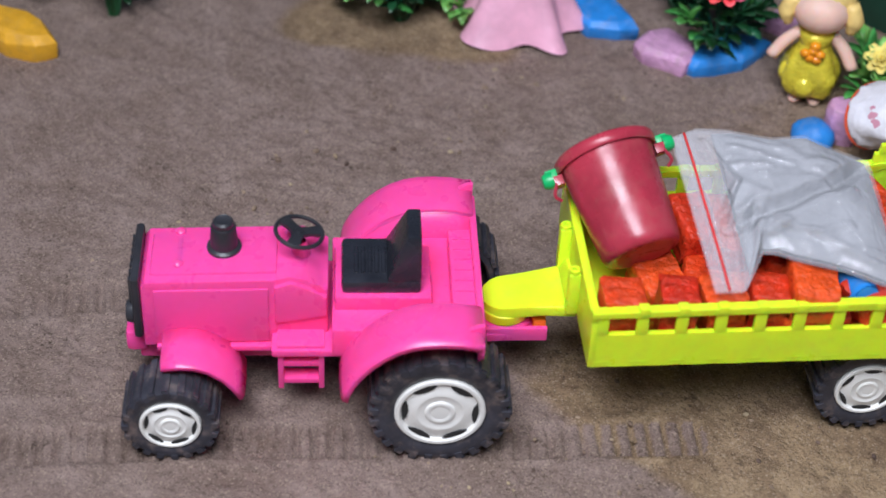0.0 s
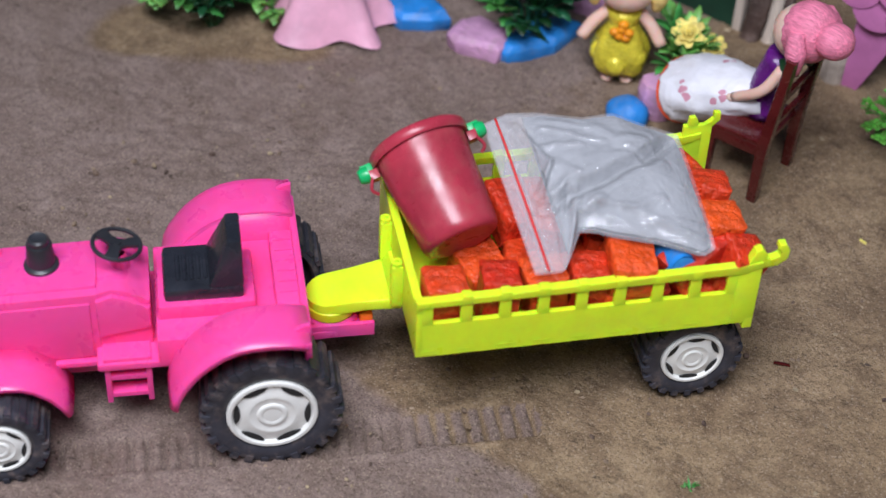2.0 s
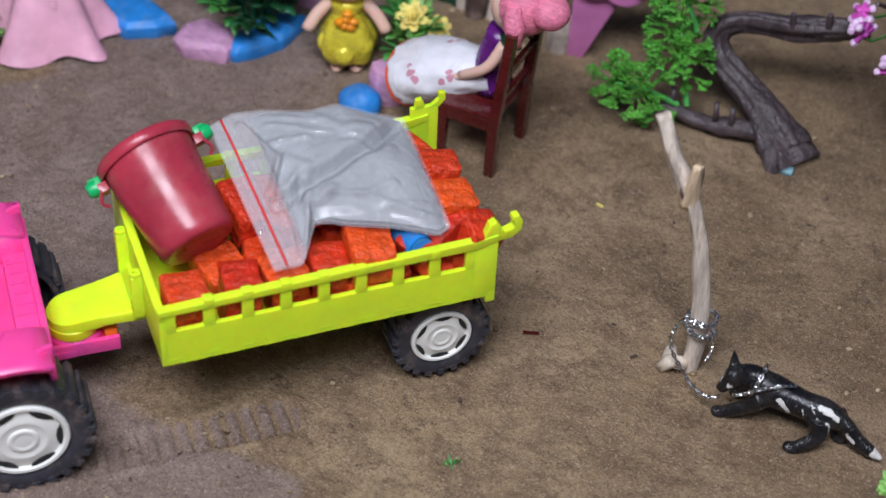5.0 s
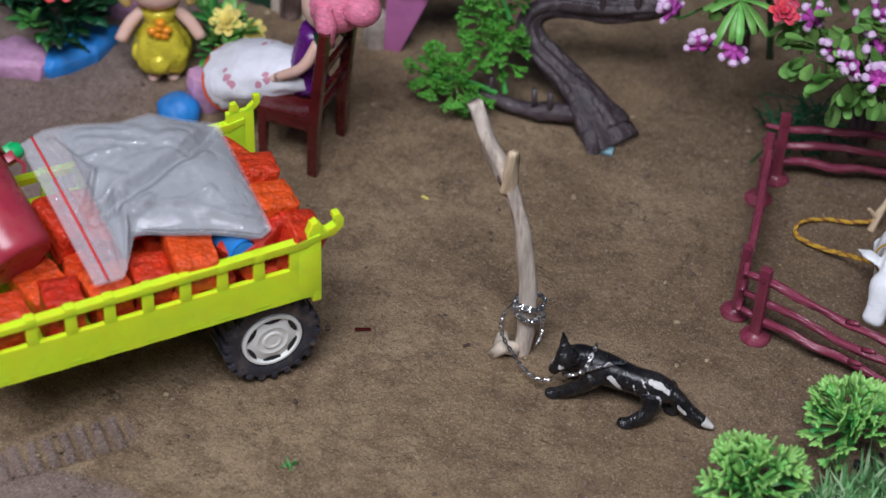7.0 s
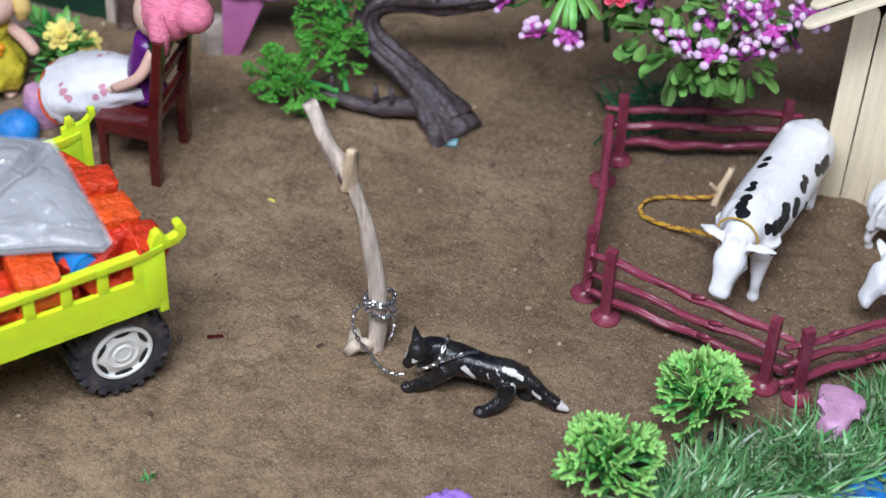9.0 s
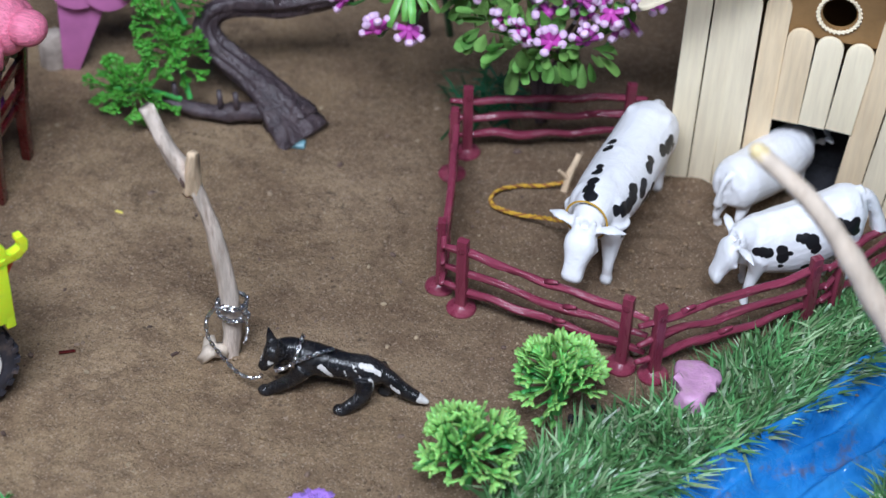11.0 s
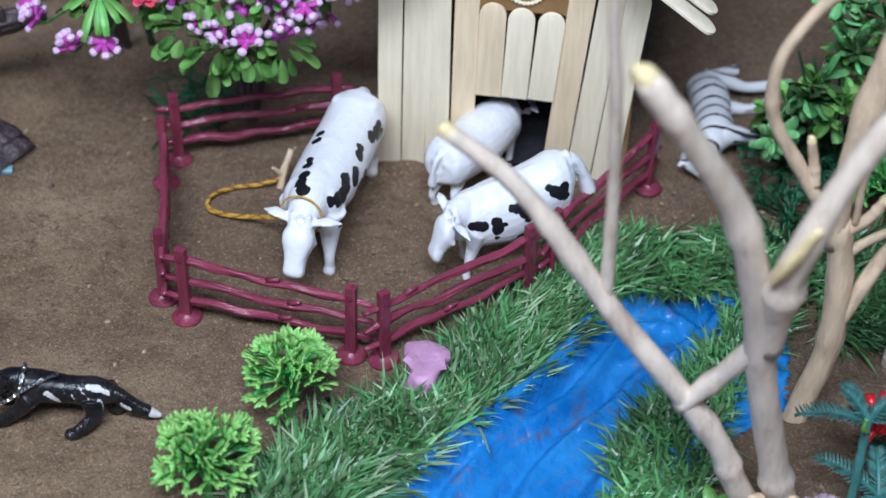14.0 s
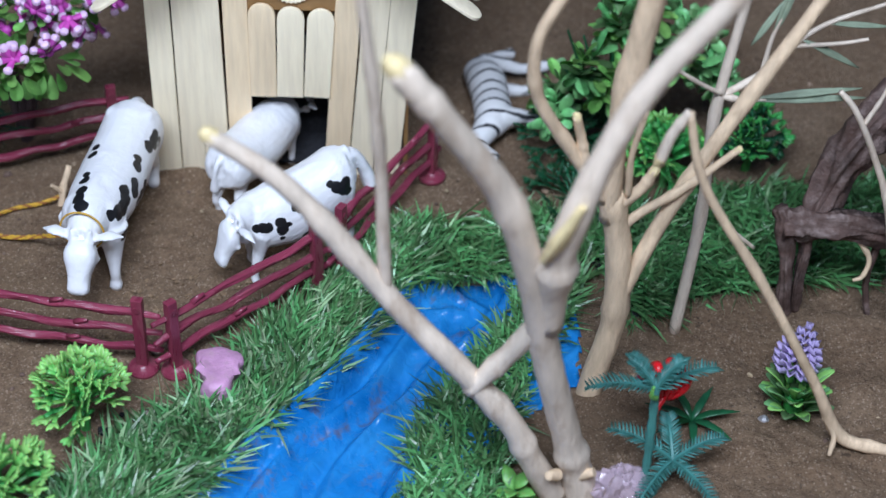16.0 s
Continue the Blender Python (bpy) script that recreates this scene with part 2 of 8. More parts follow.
SAND = sand_material()
PINK = mat("pink_plastic", (1.0, 0.072, 0.335), 0.3, 0.04, 40, 0.08, 320, dirt=0.08, dirt_col=(0.8, 0.16, 0.3), sss=0.35)
LIME = mat("lime_plastic", (0.74, 0.92, 0.02), 0.34, 0.06, 40, 0.08, 500, dirt=0.18, dirt_col=(0.56, 0.56, 0.1), sss=0.5)
BLACK = mat("black_plastic", (0.028, 0.029, 0.035), 0.36, 0.3, 60, 0.15, 600, dirt=0.25, dirt_col=(0.06, 0.05, 0.045))
SEAT_BLACK = mat("glossy_black_plastic", (0.022, 0.024, 0.032), 0.26, 0.3, 60, 0.2, 500, dirt=0.12, dirt_col=(0.06, 0.05, 0.045))
RUBBER = mat("tyre_rubber", (0.04, 0.04, 0.052), 0.5, 0.35, 60, 0.5, 500, dirt=0.75, dirt_col=(0.2, 0.15, 0.13))
WHITE = mat("white_plastic", (0.84, 0.83, 0.78), 0.62, 0.05, 80, 0.08, 500, dirt=0.15, dirt_col=(0.5, 0.44, 0.35))
SLOT_PLATE = mat("black_slot_plate", (0.02, 0.02, 0.02), 0.7, 0.2)
ORANGE = mat("orange_plastic", (0.95, 0.2, 0.01), 0.4, 0.1)
YELLOW = mat("yellow_plastic", (0.82, 0.8, 0.012), 0.36, 0.06, sss=0.2)
MAROON = mat("maroon_plastic", (0.4, 0.035, 0.06), 0.3, 0.22, 50, 0.12, 300, dirt=0.3, dirt_col=(0.36, 0.12, 0.1))
GREEN_PLASTIC = mat("green_plastic", (0.01, 0.42, 0.12), 0.35, 0.1)
BRICK = mat("painted_brick", (0.7, 0.052, 0.006), 0.45, 0.3, 220, 1.0, 380, 0.0018, dirt=0.22, dirt_col=(0.62, 0.16, 0.08), single=0.15)
POWDER = mat("grey_powder", (0.27, 0.275, 0.285), 0.9, 0.2, 60, 0.4, 500)
FILM = film_material("bag_film", (0.84, 0.85, 0.9), 0.25)
RED_LINE = mat("red_strip", (0.7, 0.04, 0.04), 0.4, 0.1)
BLUE_PAINT = mat("blue_paint", (0.025, 0.24, 0.68), 0.5, 0.2, 90, 0.5, 260, 0.0008, dirt=0.25, dirt_col=(0.3, 0.26, 0.22))
LILAC_PAINT = mat("lilac_paint", (0.62, 0.33, 0.53), 0.5, 0.2, 90, 0.9, 200, 0.0014, dirt=0.55, dirt_col=(0.45, 0.3, 0.33))
YELLOW_PAINT = mat("ochre_paint", (0.75, 0.38, 0.02), 0.5, 0.2, 90, 0.5, 260, 0.0008, dirt=0.4, dirt_col=(0.5, 0.3, 0.08))
FENCE = mat("maroon_fence", (0.24, 0.04, 0.075), 0.24, 0.28, 70, 1.0, 240, 0.0018, dirt=0.3, dirt_col=(0.34, 0.14, 0.15), stretch=(0.25, 1.3, 1.3))
FENCE_POST = mat("maroon_fence_post", (0.215, 0.034, 0.064), 0.3, 0.25, 70, 0.6, 260, 0.0008, dirt=0.3, dirt_col=(0.34, 0.14, 0.15), stretch=(1.3, 1.3, 0.3))
STICK = mat("birch_stick", (0.94, 0.82, 0.6), 0.62, 0.08, 60, 0.25, 400, 0.0003, dirt=0.12, dirt_col=(0.72, 0.52, 0.3), single=0.05, stretch=(6, 6, 0.5))
STICK_TAN = mat("tan_birch_stick", (0.92, 0.74, 0.49), 0.58, 0.1, 60, 0.25, 400, 0.0003, dirt=0.2, dirt_col=(0.62, 0.4, 0.2), single=0.06, stretch=(6, 6, 0.5))
CARD = mat("brown_card", (0.28, 0.16, 0.06), 0.5, 0.2, 60)
BLUE_SHEET = sheet_material()
BARK = mat("grey_bark", (0.72, 0.61, 0.49), 0.72, 0.24, 45, 0.6, 380, 0.0008, dirt=0.7, dirt_col=(0.4, 0.29, 0.2), stretch=(1.6, 1.6, 0.45))
TAN_BARK = mat("tan_bark", (0.7, 0.53, 0.35), 0.7, 0.25, 70, 0.7, 300, 0.001, dirt=0.45, dirt_col=(0.34, 0.23, 0.14), stretch=(1.6, 1.6, 0.5))
DRY_WOOD = mat("dry_wood", (0.66, 0.56, 0.47), 0.75, 0.3, 70, 0.6, 300, 0.001, dirt=0.75, dirt_col=(0.3, 0.21, 0.16), stretch=(2.2, 2.2, 0.35))
DEAD_WOOD = mat("dead_wood", (0.1, 0.06, 0.048), 0.7, 0.5, 60, 0.9, 200, 0.002, dirt=0.5, dirt_col=(0.36, 0.28, 0.25))
CUT_WOOD = mat("cut_wood", (0.76, 0.62, 0.33), 0.6, 0.2, 200)
TRUNK = mat("dark_trunk", (0.066, 0.048, 0.054), 0.38, 0.3, 60, 1.0, 180, 0.002, dirt=0.4, dirt_col=(0.14, 0.1, 0.095), stretch=(2, 2, 0.6))
CHERRY = mat("cherry_paint", (0.085, 0.009, 0.009), 0.25, 0.25, 60, 0.15, 300, coat=0.5)
LEAF_BRIGHT = mat("bright_leaf", (0.19, 0.47, 0.1), 0.42, 0.25, 120, 0.2, island=0.3, sss=0.1)
LEAF_TIP = mat("light_leaf_tip", (0.31, 0.6, 0.15), 0.42, 0.2, 120, 0.2, island=0.2, sss=0.1)
LEAF_MID = mat("mid_leaf", (0.07, 0.3, 0.06), 0.4, 0.25, 120, 0.2, island=0.4)
LEAF_DARK = mat("dark_leaf", (0.014, 0.085, 0.03), 0.38, 0.3, 120, 0.2, island=0.5)
LEAF_PALE = mat("pale_leaf", (0.25, 0.5, 0.12), 0.4, 0.25, 120, 0.2, single=0.3)
LEAF_SAGE = mat("sage_leaf", (0.13, 0.26, 0.1), 0.42, 0.3, 120, 0.2, island=0.5)
LEAF_PINE = mat("pine_leaf", (0.1, 0.36, 0.035), 0.45, 0.25, 120, 0.2, island=0.4)
LEAF_TEAL = mat("teal_leaf", (0.05, 0.165, 0.145), 0.4, 0.25, 120, 0.2, island=0.3)
GRASS = mat("plastic_grass", (0.12, 0.28, 0.095), 0.34, 0.42, 26, 0.0, island=0.5)
GRASS_PALE = mat("pale_plastic_grass", (0.3, 0.43, 0.22), 0.42, 0.35, 26, 0.0, island=0.45)
MAGENTA = mat("magenta_petal", (0.5, 0.07, 0.4), 0.5, 0.25, 150, single=0.3)
PETAL_TIP = mat("white_petal_tip", (0.76, 0.53, 0.76), 0.5, 0.1)
PURPLE = mat("purple_petal", (0.36, 0.2, 0.66), 0.5, 0.25, 150, island=0.25)
LAVENDER = mat("lavender_petal", (0.52, 0.42, 0.72), 0.55, 0.2, 150, island=0.2)
ROSE = mat("rose_petal", (0.72, 0.06, 0.1), 0.5, 0.25, 150, island=0.3)
YELLOW_PETAL = mat("yellow_petal", (0.8, 0.66, 0.16), 0.55, 0.2, 150, island=0.2)
RED_PETAL = mat("red_petal", (0.6, 0.01, 0.016), 0.28, 0.15, 150)
SKIN = mat("doll_vinyl", (0.78, 0.5, 0.4), 0.5, 0.05, sss=0.2)
PINK_CLOTH = mat("pink_satin", (0.82, 0.42, 0.55), 0.4, 0.15, 60, 0.4, 200, 0.001)
GOLD_CLOTH = mat("gold_foil", (0.78, 0.66, 0.05), 0.26, 0.25, 120, 0.8, 160, 0.002, metal=0.2)
AMBER = mat("amber_bead", (0.9, 0.3, 0.01), 0.15, 0.2)
PURPLE_CLOTH = mat("purple_satin", (0.13, 0.012, 0.2), 0.25, 0.3, 80, 0.6, 150, 0.001)
HAIR_PINK = mat("pink_hair", (0.82, 0.22, 0.34), 0.5, 0.25, 120, 0.8, 200, 0.001, stretch=(1, 6, 6))
HAIR_YELLOW = mat("yellow_hair", (0.85, 0.6, 0.2), 0.5, 0.2, 120, 0.6, 250, 0.001)
PRINT_CLOTH = spotted("printed_cotton", (0.8, 0.79, 0.84), (0.6, 0.28, 0.36),
                      [(-20, -12, 9, 2.2), (-17, -14, 8, 2.0), (-22, -14, 6, 2.0), (-14, -12, 11, 1.6), (-38, -14, 4, 2.4), (-35, -16, 2, 2.0), (-40, -12, 6, 1.8), (-30, 6, 14, 1.6), (-27, 8, 13, 1.4), (-42, 4, 8, 1.6)], 3.0)
TRIM_RED = mat("red_trim", (0.7, 0.09, 0.03), 0.5)
STEEL = mat("steel_chain", (0.6, 0.6, 0.62), 0.25, 0.1, metal=1.0)
ROPE = mat("yellow_rope", (0.58, 0.34, 0.03), 0.7, 0.3, 300, 0.8, 900)
ROPE_DARK = mat("brown_rope", (0.3, 0.12, 0.03), 0.7, 0.3, 300, 0.8, 900)
BOARD_GREEN = mat("green_board", (0.008, 0.05, 0.028), 0.5, 0.3, 60)
LILAC_SHEET = mat("lilac_sheet", (0.5, 0.16, 0.36), 0.35, 0.15, 60)
PALE_STONE = mat("pale_stone", (0.4, 0.33, 0.28), 0.8, 0.3, 120, 0.6)
PEBBLE = mat("pebble_stone", (0.27, 0.19, 0.13), 0.8, 0.4, 200, 0.6, island=0.6)
FOIL = mat("silver_foil", (0.5, 0.5, 0.52), 0.5, 0.2, 200, 0.9, 300, 0.002, metal=0.7)
BAG_LILAC = film_material("lilac_bag_film", (0.72, 0.56, 0.66), 0.45)
CLOTH_BLACK = mat("black_fleece", (0.014, 0.014, 0.018), 0.85, 0.5, 300, 0.6)

# ---- building helpers (all lengths in millimetres) ----
def thing(name, x, y, z, rz, label, category, group="", kind=""):
    ob = new(name)
    ob.empty_display_size = 0.01
    ob.matrix_basis = pose(x * MM, y * MM, z * MM, 0, 0, rz)
    return tagged(ob, label, category, group, kind)


def mesh_of(bm, name, mats, smooth=True, angle=40):
    me = bpy.data.meshes.new(name)
    bmesh.ops.recalc_face_normals(bm, faces=bm.faces)
    bm.transform(Matrix.Scale(MM, 4))
    for e in bm.edges:
        if len(e.link_faces) == 2 and e.calc_face_angle(0) > radians(angle):
            e.smooth = False
    for f in bm.faces:
        f.smooth = smooth
    bm.to_mesh(me)
    bm.free()
    for m in mats if isinstance(mats, (list, tuple)) else [mats]:
        me.materials.append(m)
    return me


def part(name, bm, mats, parent, label="", smooth=True, angle=40):
    ob = new(name, mesh_of(bm, name, mats, smooth, angle))
    ob.parent = parent
    return tagged(ob, label)


def solid(name, bm, mats, x, y, z, rz, label, category, group="", kind="", smooth=True, angle=40):
    ob = new(name, mesh_of(bm, name, mats, smooth, angle))
    ob.matrix_basis = pose(x * MM, y * MM, z * MM, 0, 0, rz)
    return tagged(ob, label, category, group, kind)


def bm_new():
    return bmesh.new()


def paint(bm, start, index):
    bm.faces.ensure_lookup_table()
    for f in bm.faces[start:]:
        f.material_index = index


def box(bm, x0, x1, y0, y1, z0, z1, bevel=0.0, m=None):
    mx = Matrix.Translation(((x0 + x1) / 2, (y0 + y1) / 2, (z0 + z1) / 2)) @ Matrix.Diagonal((x1 - x0, y1 - y0, z1 - z0, 1))
    vs = bmesh.ops.create_cube(bm, size=1, matrix=(m or Matrix()) @ mx)["verts"]
    if bevel:
        es = list({e for v in vs for e in v.link_edges})
        bmesh.ops.bevel(bm, geom=es, offset=bevel, segments=2, affect="EDGES", profile=0.6)


def slab(bm, outline, lo, hi, axis="z", bevel=0.0, m=None):
    """A plate with a flat outline of (u, v) points, from lo to hi along the axis (y: u is x, v is z; x: u is y, v is z)."""
    def at(u, v, w):
        p = {"z": (u, v, w), "y": (u, w, v), "x": (w, u, v)}[axis]
        return (m @ Vector(p)) if m else Vector(p)
    a = [bm.verts.new(at(u, v, lo)) for u, v in outline]
    b = [bm.verts.new(at(u, v, hi)) for u, v in outline]
    n = len(a)
    faces = [bm.faces.new(a[::-1]), bm.faces.new(b)]
    faces += [bm.faces.new((a[i], a[(i + 1) % n], b[(i + 1) % n], b[i])) for i in range(n)]
    if bevel:
        es = list({e for f in faces[:2] for e in f.edges})
        bmesh.ops.bevel(bm, geom=es, offset=bevel, segments=2, affect="EDGES", profile=0.6)


def smooth_line(pts, n=4):
    """A Catmull-Rom line through the points."""
    pts = [Vector(p) for p in pts]
    ext = [2 * pts[0] - pts[1]] + pts + [2 * pts[-1] - pts[-2]]
    out = []
    for i in range(1, len(ext) - 2):
        p0, p1, p2, p3 = ext[i - 1 : i + 3]
        for k in range(n):
            t = k / n
            out.append(0.5 * (2 * p1 + (p2 - p0) * t + (2 * p0 - 5 * p1 + 4 * p2 - p3) * t * t + (3 * p1 - p0 - 3 * p2 + p3) * t**3))
    return out + [pts[-1]]


def tube(bm, pts, radii, n=10, cap=True, flat=1.0, rough=0.0, seed=0.0, ridge=0.0):
    """A tube along a line; radii: one number, or one a point."""
    pts = [Vector(p) for p in pts]
    if isinstance(radii, (int, float)):
        radii = [radii] * len(pts)
    if len(radii) != len(pts):
        radii = list(np.interp(np.linspace(0, 1, len(pts)), np.linspace(0, 1, len(radii)), radii))
    d0 = (pts[1] - pts[0]).normalized()
    side = d0.orthogonal().normalized() if abs(d0.z) > 0.95 else d0.cross(Vector((0, 0, 1))).normalized()
    rings = []
    for i, p in enumerate(pts):
        d = (pts[min(i + 1, len(pts) - 1)] - pts[max(i - 1, 0)]).normalized()
        side = (side - d * side.dot(d)).normalized()
        up = d.cross(side)
        ring = []
        for k in range(n):
            a = 2 * math.pi * k / n
            r = radii[i]
            if rough:
                r *= 1 + rough * noise.noise(Vector((p.x * 0.13 + seed, p.y * 0.13 + k, p.z * 0.13)))
            if ridge:
                r *= 1 + ridge * noise.noise(Vector((math.cos(a) * 2.6 + seed, math.sin(a) * 2.6, i * 0.09 + seed * 1.7)))
            ring.append(bm.verts.new(p + side * math.cos(a) * r + up * math.sin(a) * r * flat))
        rings.append(ring)
    for a, b in zip(rings, rings[1:]):
        for k in range(n):
            bm.faces.new((a[k], a[(k + 1) % n], b[(k + 1) % n], b[k]))
    if cap:
        bm.faces.new(rings[0][::-1])
        bm.faces.new(rings[-1])


def lathe(bm, profile, n=32, m=None, closed=False):
    """Turns a profile of (radius, height) about z."""
    rings = []
    for r, z in profile:
        if r < 1e-6:
            p = Vector((0, 0, z))
            rings.append([bm.verts.new(m @ p if m else p)])
            continue
        ring = []
        for k in range(n):
            a = 2 * math.pi * k / n
            p = Vector((r * math.cos(a), r * math.sin(a), z))
            ring.append(bm.verts.new(m @ p if m else p))
        rings.append(ring)
    pairs = list(zip(rings, rings[1:])) + ([(rings[-1], rings[0])] if closed else [])
    for a, b in pairs:
        for k in range(n):
            q = [a[k % len(a)], a[(k + 1) % n % len(a)], b[(k + 1) % n % len(b)], b[k % len(b)]]
            q = list(dict.fromkeys(q))
            if len(q) > 2:
                bm.faces.new(q)


def ball(bm, x, y, z, rx, ry=None, rz=None, m=None, u=14, v=9):
    ry, rz = ry or rx, rz or rx
    mx = Matrix.Translation((x, y, z)) @ (m or Matrix()) @ Matrix.Diagonal((rx, ry, rz, 1))
    bmesh.ops.create_uvsphere(bm, u_segments=u, v_segments=v, radius=1, matrix=mx)


def leaf(bm, base, way, up, length, width, droop=0.2, fold=0.15, shape=(0.0, 0.75, 1.0, 0.8, 0.0)):
    """A folded leaf blade from its base along way."""
    base, way, up = Vector(base), Vector(way).normalized(), Vector(up)
    side = way.cross(up)
    side = side.normalized() if side.length > 1e-4 else way.orthogonal().normalized()
    up = side.cross(way).normalized()
    rows = []
    for i, s in enumerate(shape):
        t = i / (len(shape) - 1)
        c = base + way * length * t - up * droop * length * t * t
        w = width * 0.5 * s
        rows.append([c] if w < 1e-6 else [c - side * w + up * w * fold * 2, c, c + side * w + up * w * fold * 2])
    vs = [[bm.verts.new(p) for p in r] for r in rows]
    for a, b in zip(vs, vs[1:]):
        if len(a) == 1 and len(b) == 3:
            bm.faces.new((a[0], b[1], b[0])), bm.faces.new((a[0], b[2], b[1]))
        elif len(a) == 3 and len(b) == 1:
            bm.faces.new((a[0], a[1], b[0])), bm.faces.new((a[1], a[2], b[0]))
        elif len(a) == 3:
            bm.faces.new((a[0], a[1], b[1], b[0])), bm.faces.new((a[1], a[2], b[2], b[1]))


def sphere_way(rng, low=-0.2):
    while True:
        v = Vector((rng.uniform(-1, 1), rng.uniform(-1, 1), rng.uniform(low, 1)))
        if 0.2 < v.length < 1:
            return v.normalized()


def thicken(ob, mm):
    s = ob.modifiers.new("thickness", "SOLIDIFY")
    s.thickness, s.offset = mm * MM, 0
    return ob


def moulded(name, bm, mats, x, y, z, rz, label, category, voxel=1.0, group="", rounds=4):
    """Overlapping volumes fused into one smooth moulded figure."""
    ob = solid(name, bm, mats, x, y, z, rz, label, category, group)
    r = ob.modifiers.new("fuse", "REMESH")
    r.mode, r.voxel_size, r.use_smooth_shade = "VOXEL", voxel * MM, True
    s = ob.modifiers.new("soften", "SMOOTH")
    s.factor, s.iterations = 0.5, rounds
    return ob


def inside(poly, x, y):
    hit = False
    for (x0, y0), (x1, y1) in zip(poly, poly[1:] + poly[:1]):
        if (y0 > y) != (y1 > y) and x < x0 + (y - y0) * (x1 - x0) / (y1 - y0):
            hit = not hit
    return hit


# ---- the ground ----
POND = [(560, -60), (600, 0), (626, 26), (666, 64), (692, 97), (707, 125), (720, 140), (766, 137), (757, 106), (724, 69), (705, 38), (692, 0), (676, -60)]
TRACK = smooth_line([(84, -270, 0), (164, -180, 0), (237, -108, 0), (270, -76, 0), (296, -50, 0), (304, -42, 0)], 30)
TRACK_FAR = smooth_line([(22, -214, 0), (102, -124, 0), (176, -52, 0), (186, -42, 0)], 30)


def steps(spans):
    out = []
    for lo, hi, d in spans:
        out += list(np.arange(lo, hi, d))
    return np.array(out + [spans[-1][1]])


def build_ground():
    xs = steps([(-1100, -260, 90), (-260, 60, 5), (60, 400, 1.05), (400, 560, 3), (560, 900, 2.2), (900, 1000, 4), (1000, 2000, 60)])
    ys = steps([(-900, -230, 60), (-230, 50, 1.15), (50, 150, 2.2), (150, 240, 2.6), (240, 320, 4), (320, 1500, 40)])
    X, Y = np.meshgrid(xs, ys)
    flat = np.stack([X.ravel(), Y.ravel()], 1)
    lumps = np.array([1.7 * noise.noise(Vector((x * 0.012, y * 0.012, 0.3))) + 0.9 * noise.noise(Vector((x * 0.05, y * 0.05, 2.0)))
                      + 1.0 * noise.noise(Vector((x * 0.16, y * 0.16, 4.0))) for x, y in flat]).reshape(X.shape)
    calm = np.ones_like(X)
    print_marks = np.zeros_like(X)

    def along(line, half, ribs, depth, sharp):
        z = np.zeros_like(X)
        P = np.array([(p.x, p.y) for p in line])
        seg = np.linalg.norm(np.diff(P, axis=0), axis=1)
        S = np.r_[0, np.cumsum(seg)]
        near = (X > P[:, 0].min() - 15) & (X < P[:, 0].max() + 15) & (Y > P[:, 1].min() - 15) & (Y < P[:, 1].max() + 15)
        q = np.stack([X[near], Y[near]], 1)
        d = np.linalg.norm(q[:, None] - P[None], axis=2)
        k = d.argmin(1)
        off, s = d[np.arange(len(k)), k], S[k]
        k2 = np.clip(k, 0, len(P) - 2)
        t = (P[k2 + 1] - P[k2]) / seg[k2][:, None]
        s = S[k2] + ((q - P[k2]) * t).sum(1)
        lat = np.abs((q[:, 0] - P[k2][:, 0]) * -t[:, 1] + (q[:, 1] - P[k2][:, 1]) * t[:, 0])
        m = np.clip((half - lat) / 2.0, 0, 1) * (off < half + 3)
        rib = 0.45 - 1.9 * np.clip(1 - np.abs((s / ribs) % 1.0 - 0.5) * ribs / 1.35, 0, 1) ** sharp
        wear = np.array([0.5 + 0.5 * noise.noise(Vector((a * 0.04, b * 0.04, 7))) for a, b in q])
        berm = np.exp(-((lat - half - 1.5) / 2.0) ** 2) * (off < half + 8) * 0.7
        z[near] = m * (-depth + rib * 2.3 * np.clip(0.0 + 1.4 * wear, 0.05, 1.2)) + berm * depth * 0.6
        calm[near] = np.minimum(calm[near], 1 - 0.6 * m)
        print_marks[near] = np.maximum(print_marks[near], m * np.clip(1.2 + rib * 2, 0, 1) * np.clip(0.25 + 1.3 * wear, 0, 1))
        return z

    ruts = along(TRACK, 10, 6.6, 1.3, 0.7) + along(TRACK_FAR, 10, 6.6, 0.9, 0.7)
    Z = lumps * calm + ruts
    # heaped soil behind, round the planting beds and the barn
    Z += 7 * np.clip((Y - 265) / 90, 0, 1)
    # scraped hollows and humps in the soil round the fern and the twigs
    humps = np.array([6.5 * abs(noise.noise(Vector((x * 0.022, y * 0.03, 12)))) + 3.2 * noise.noise(Vector((x * 0.06, y * 0.06, 15))) + 1.3 * noise.noise(Vector((x * 0.2, y * 0.2, 21))) if x > 735 else 0 for x, y in flat]).reshape(X.shape)
    Z += humps * np.clip((X - 745) / 40, 0, 1) * np.clip((150 - Y) / 40, 0, 1)
    # trodden clods in front of the barn
    clods = np.array([5.0 * abs(noise.noise(Vector((x * 0.05, y * 0.06, 31)))) - 1.4 + 2.8 * noise.noise(Vector((x * 0.14, y * 0.14, 33))) if 560 < x < 760 and 130 < y < 262 else 0 for x, y in flat]).reshape(X.shape)
    Z += clods * np.clip((X - 565) / 35, 0, 1) * np.clip((755 - X) / 40, 0, 1) * np.clip((Y - 132) / 25, 0, 1) * np.clip((260 - Y) / 20, 0, 1)
    # the pond's channel
    cx = np.interp(Y, [-60, 0, 26, 64, 97, 125, 137], [618, 646, 664, 694, 724, 736, 743])
    half = np.interp(Y, [-60, 0, 26, 64, 97, 125, 137, 150], [60, 48, 38, 30, 31, 26, 22, 0])
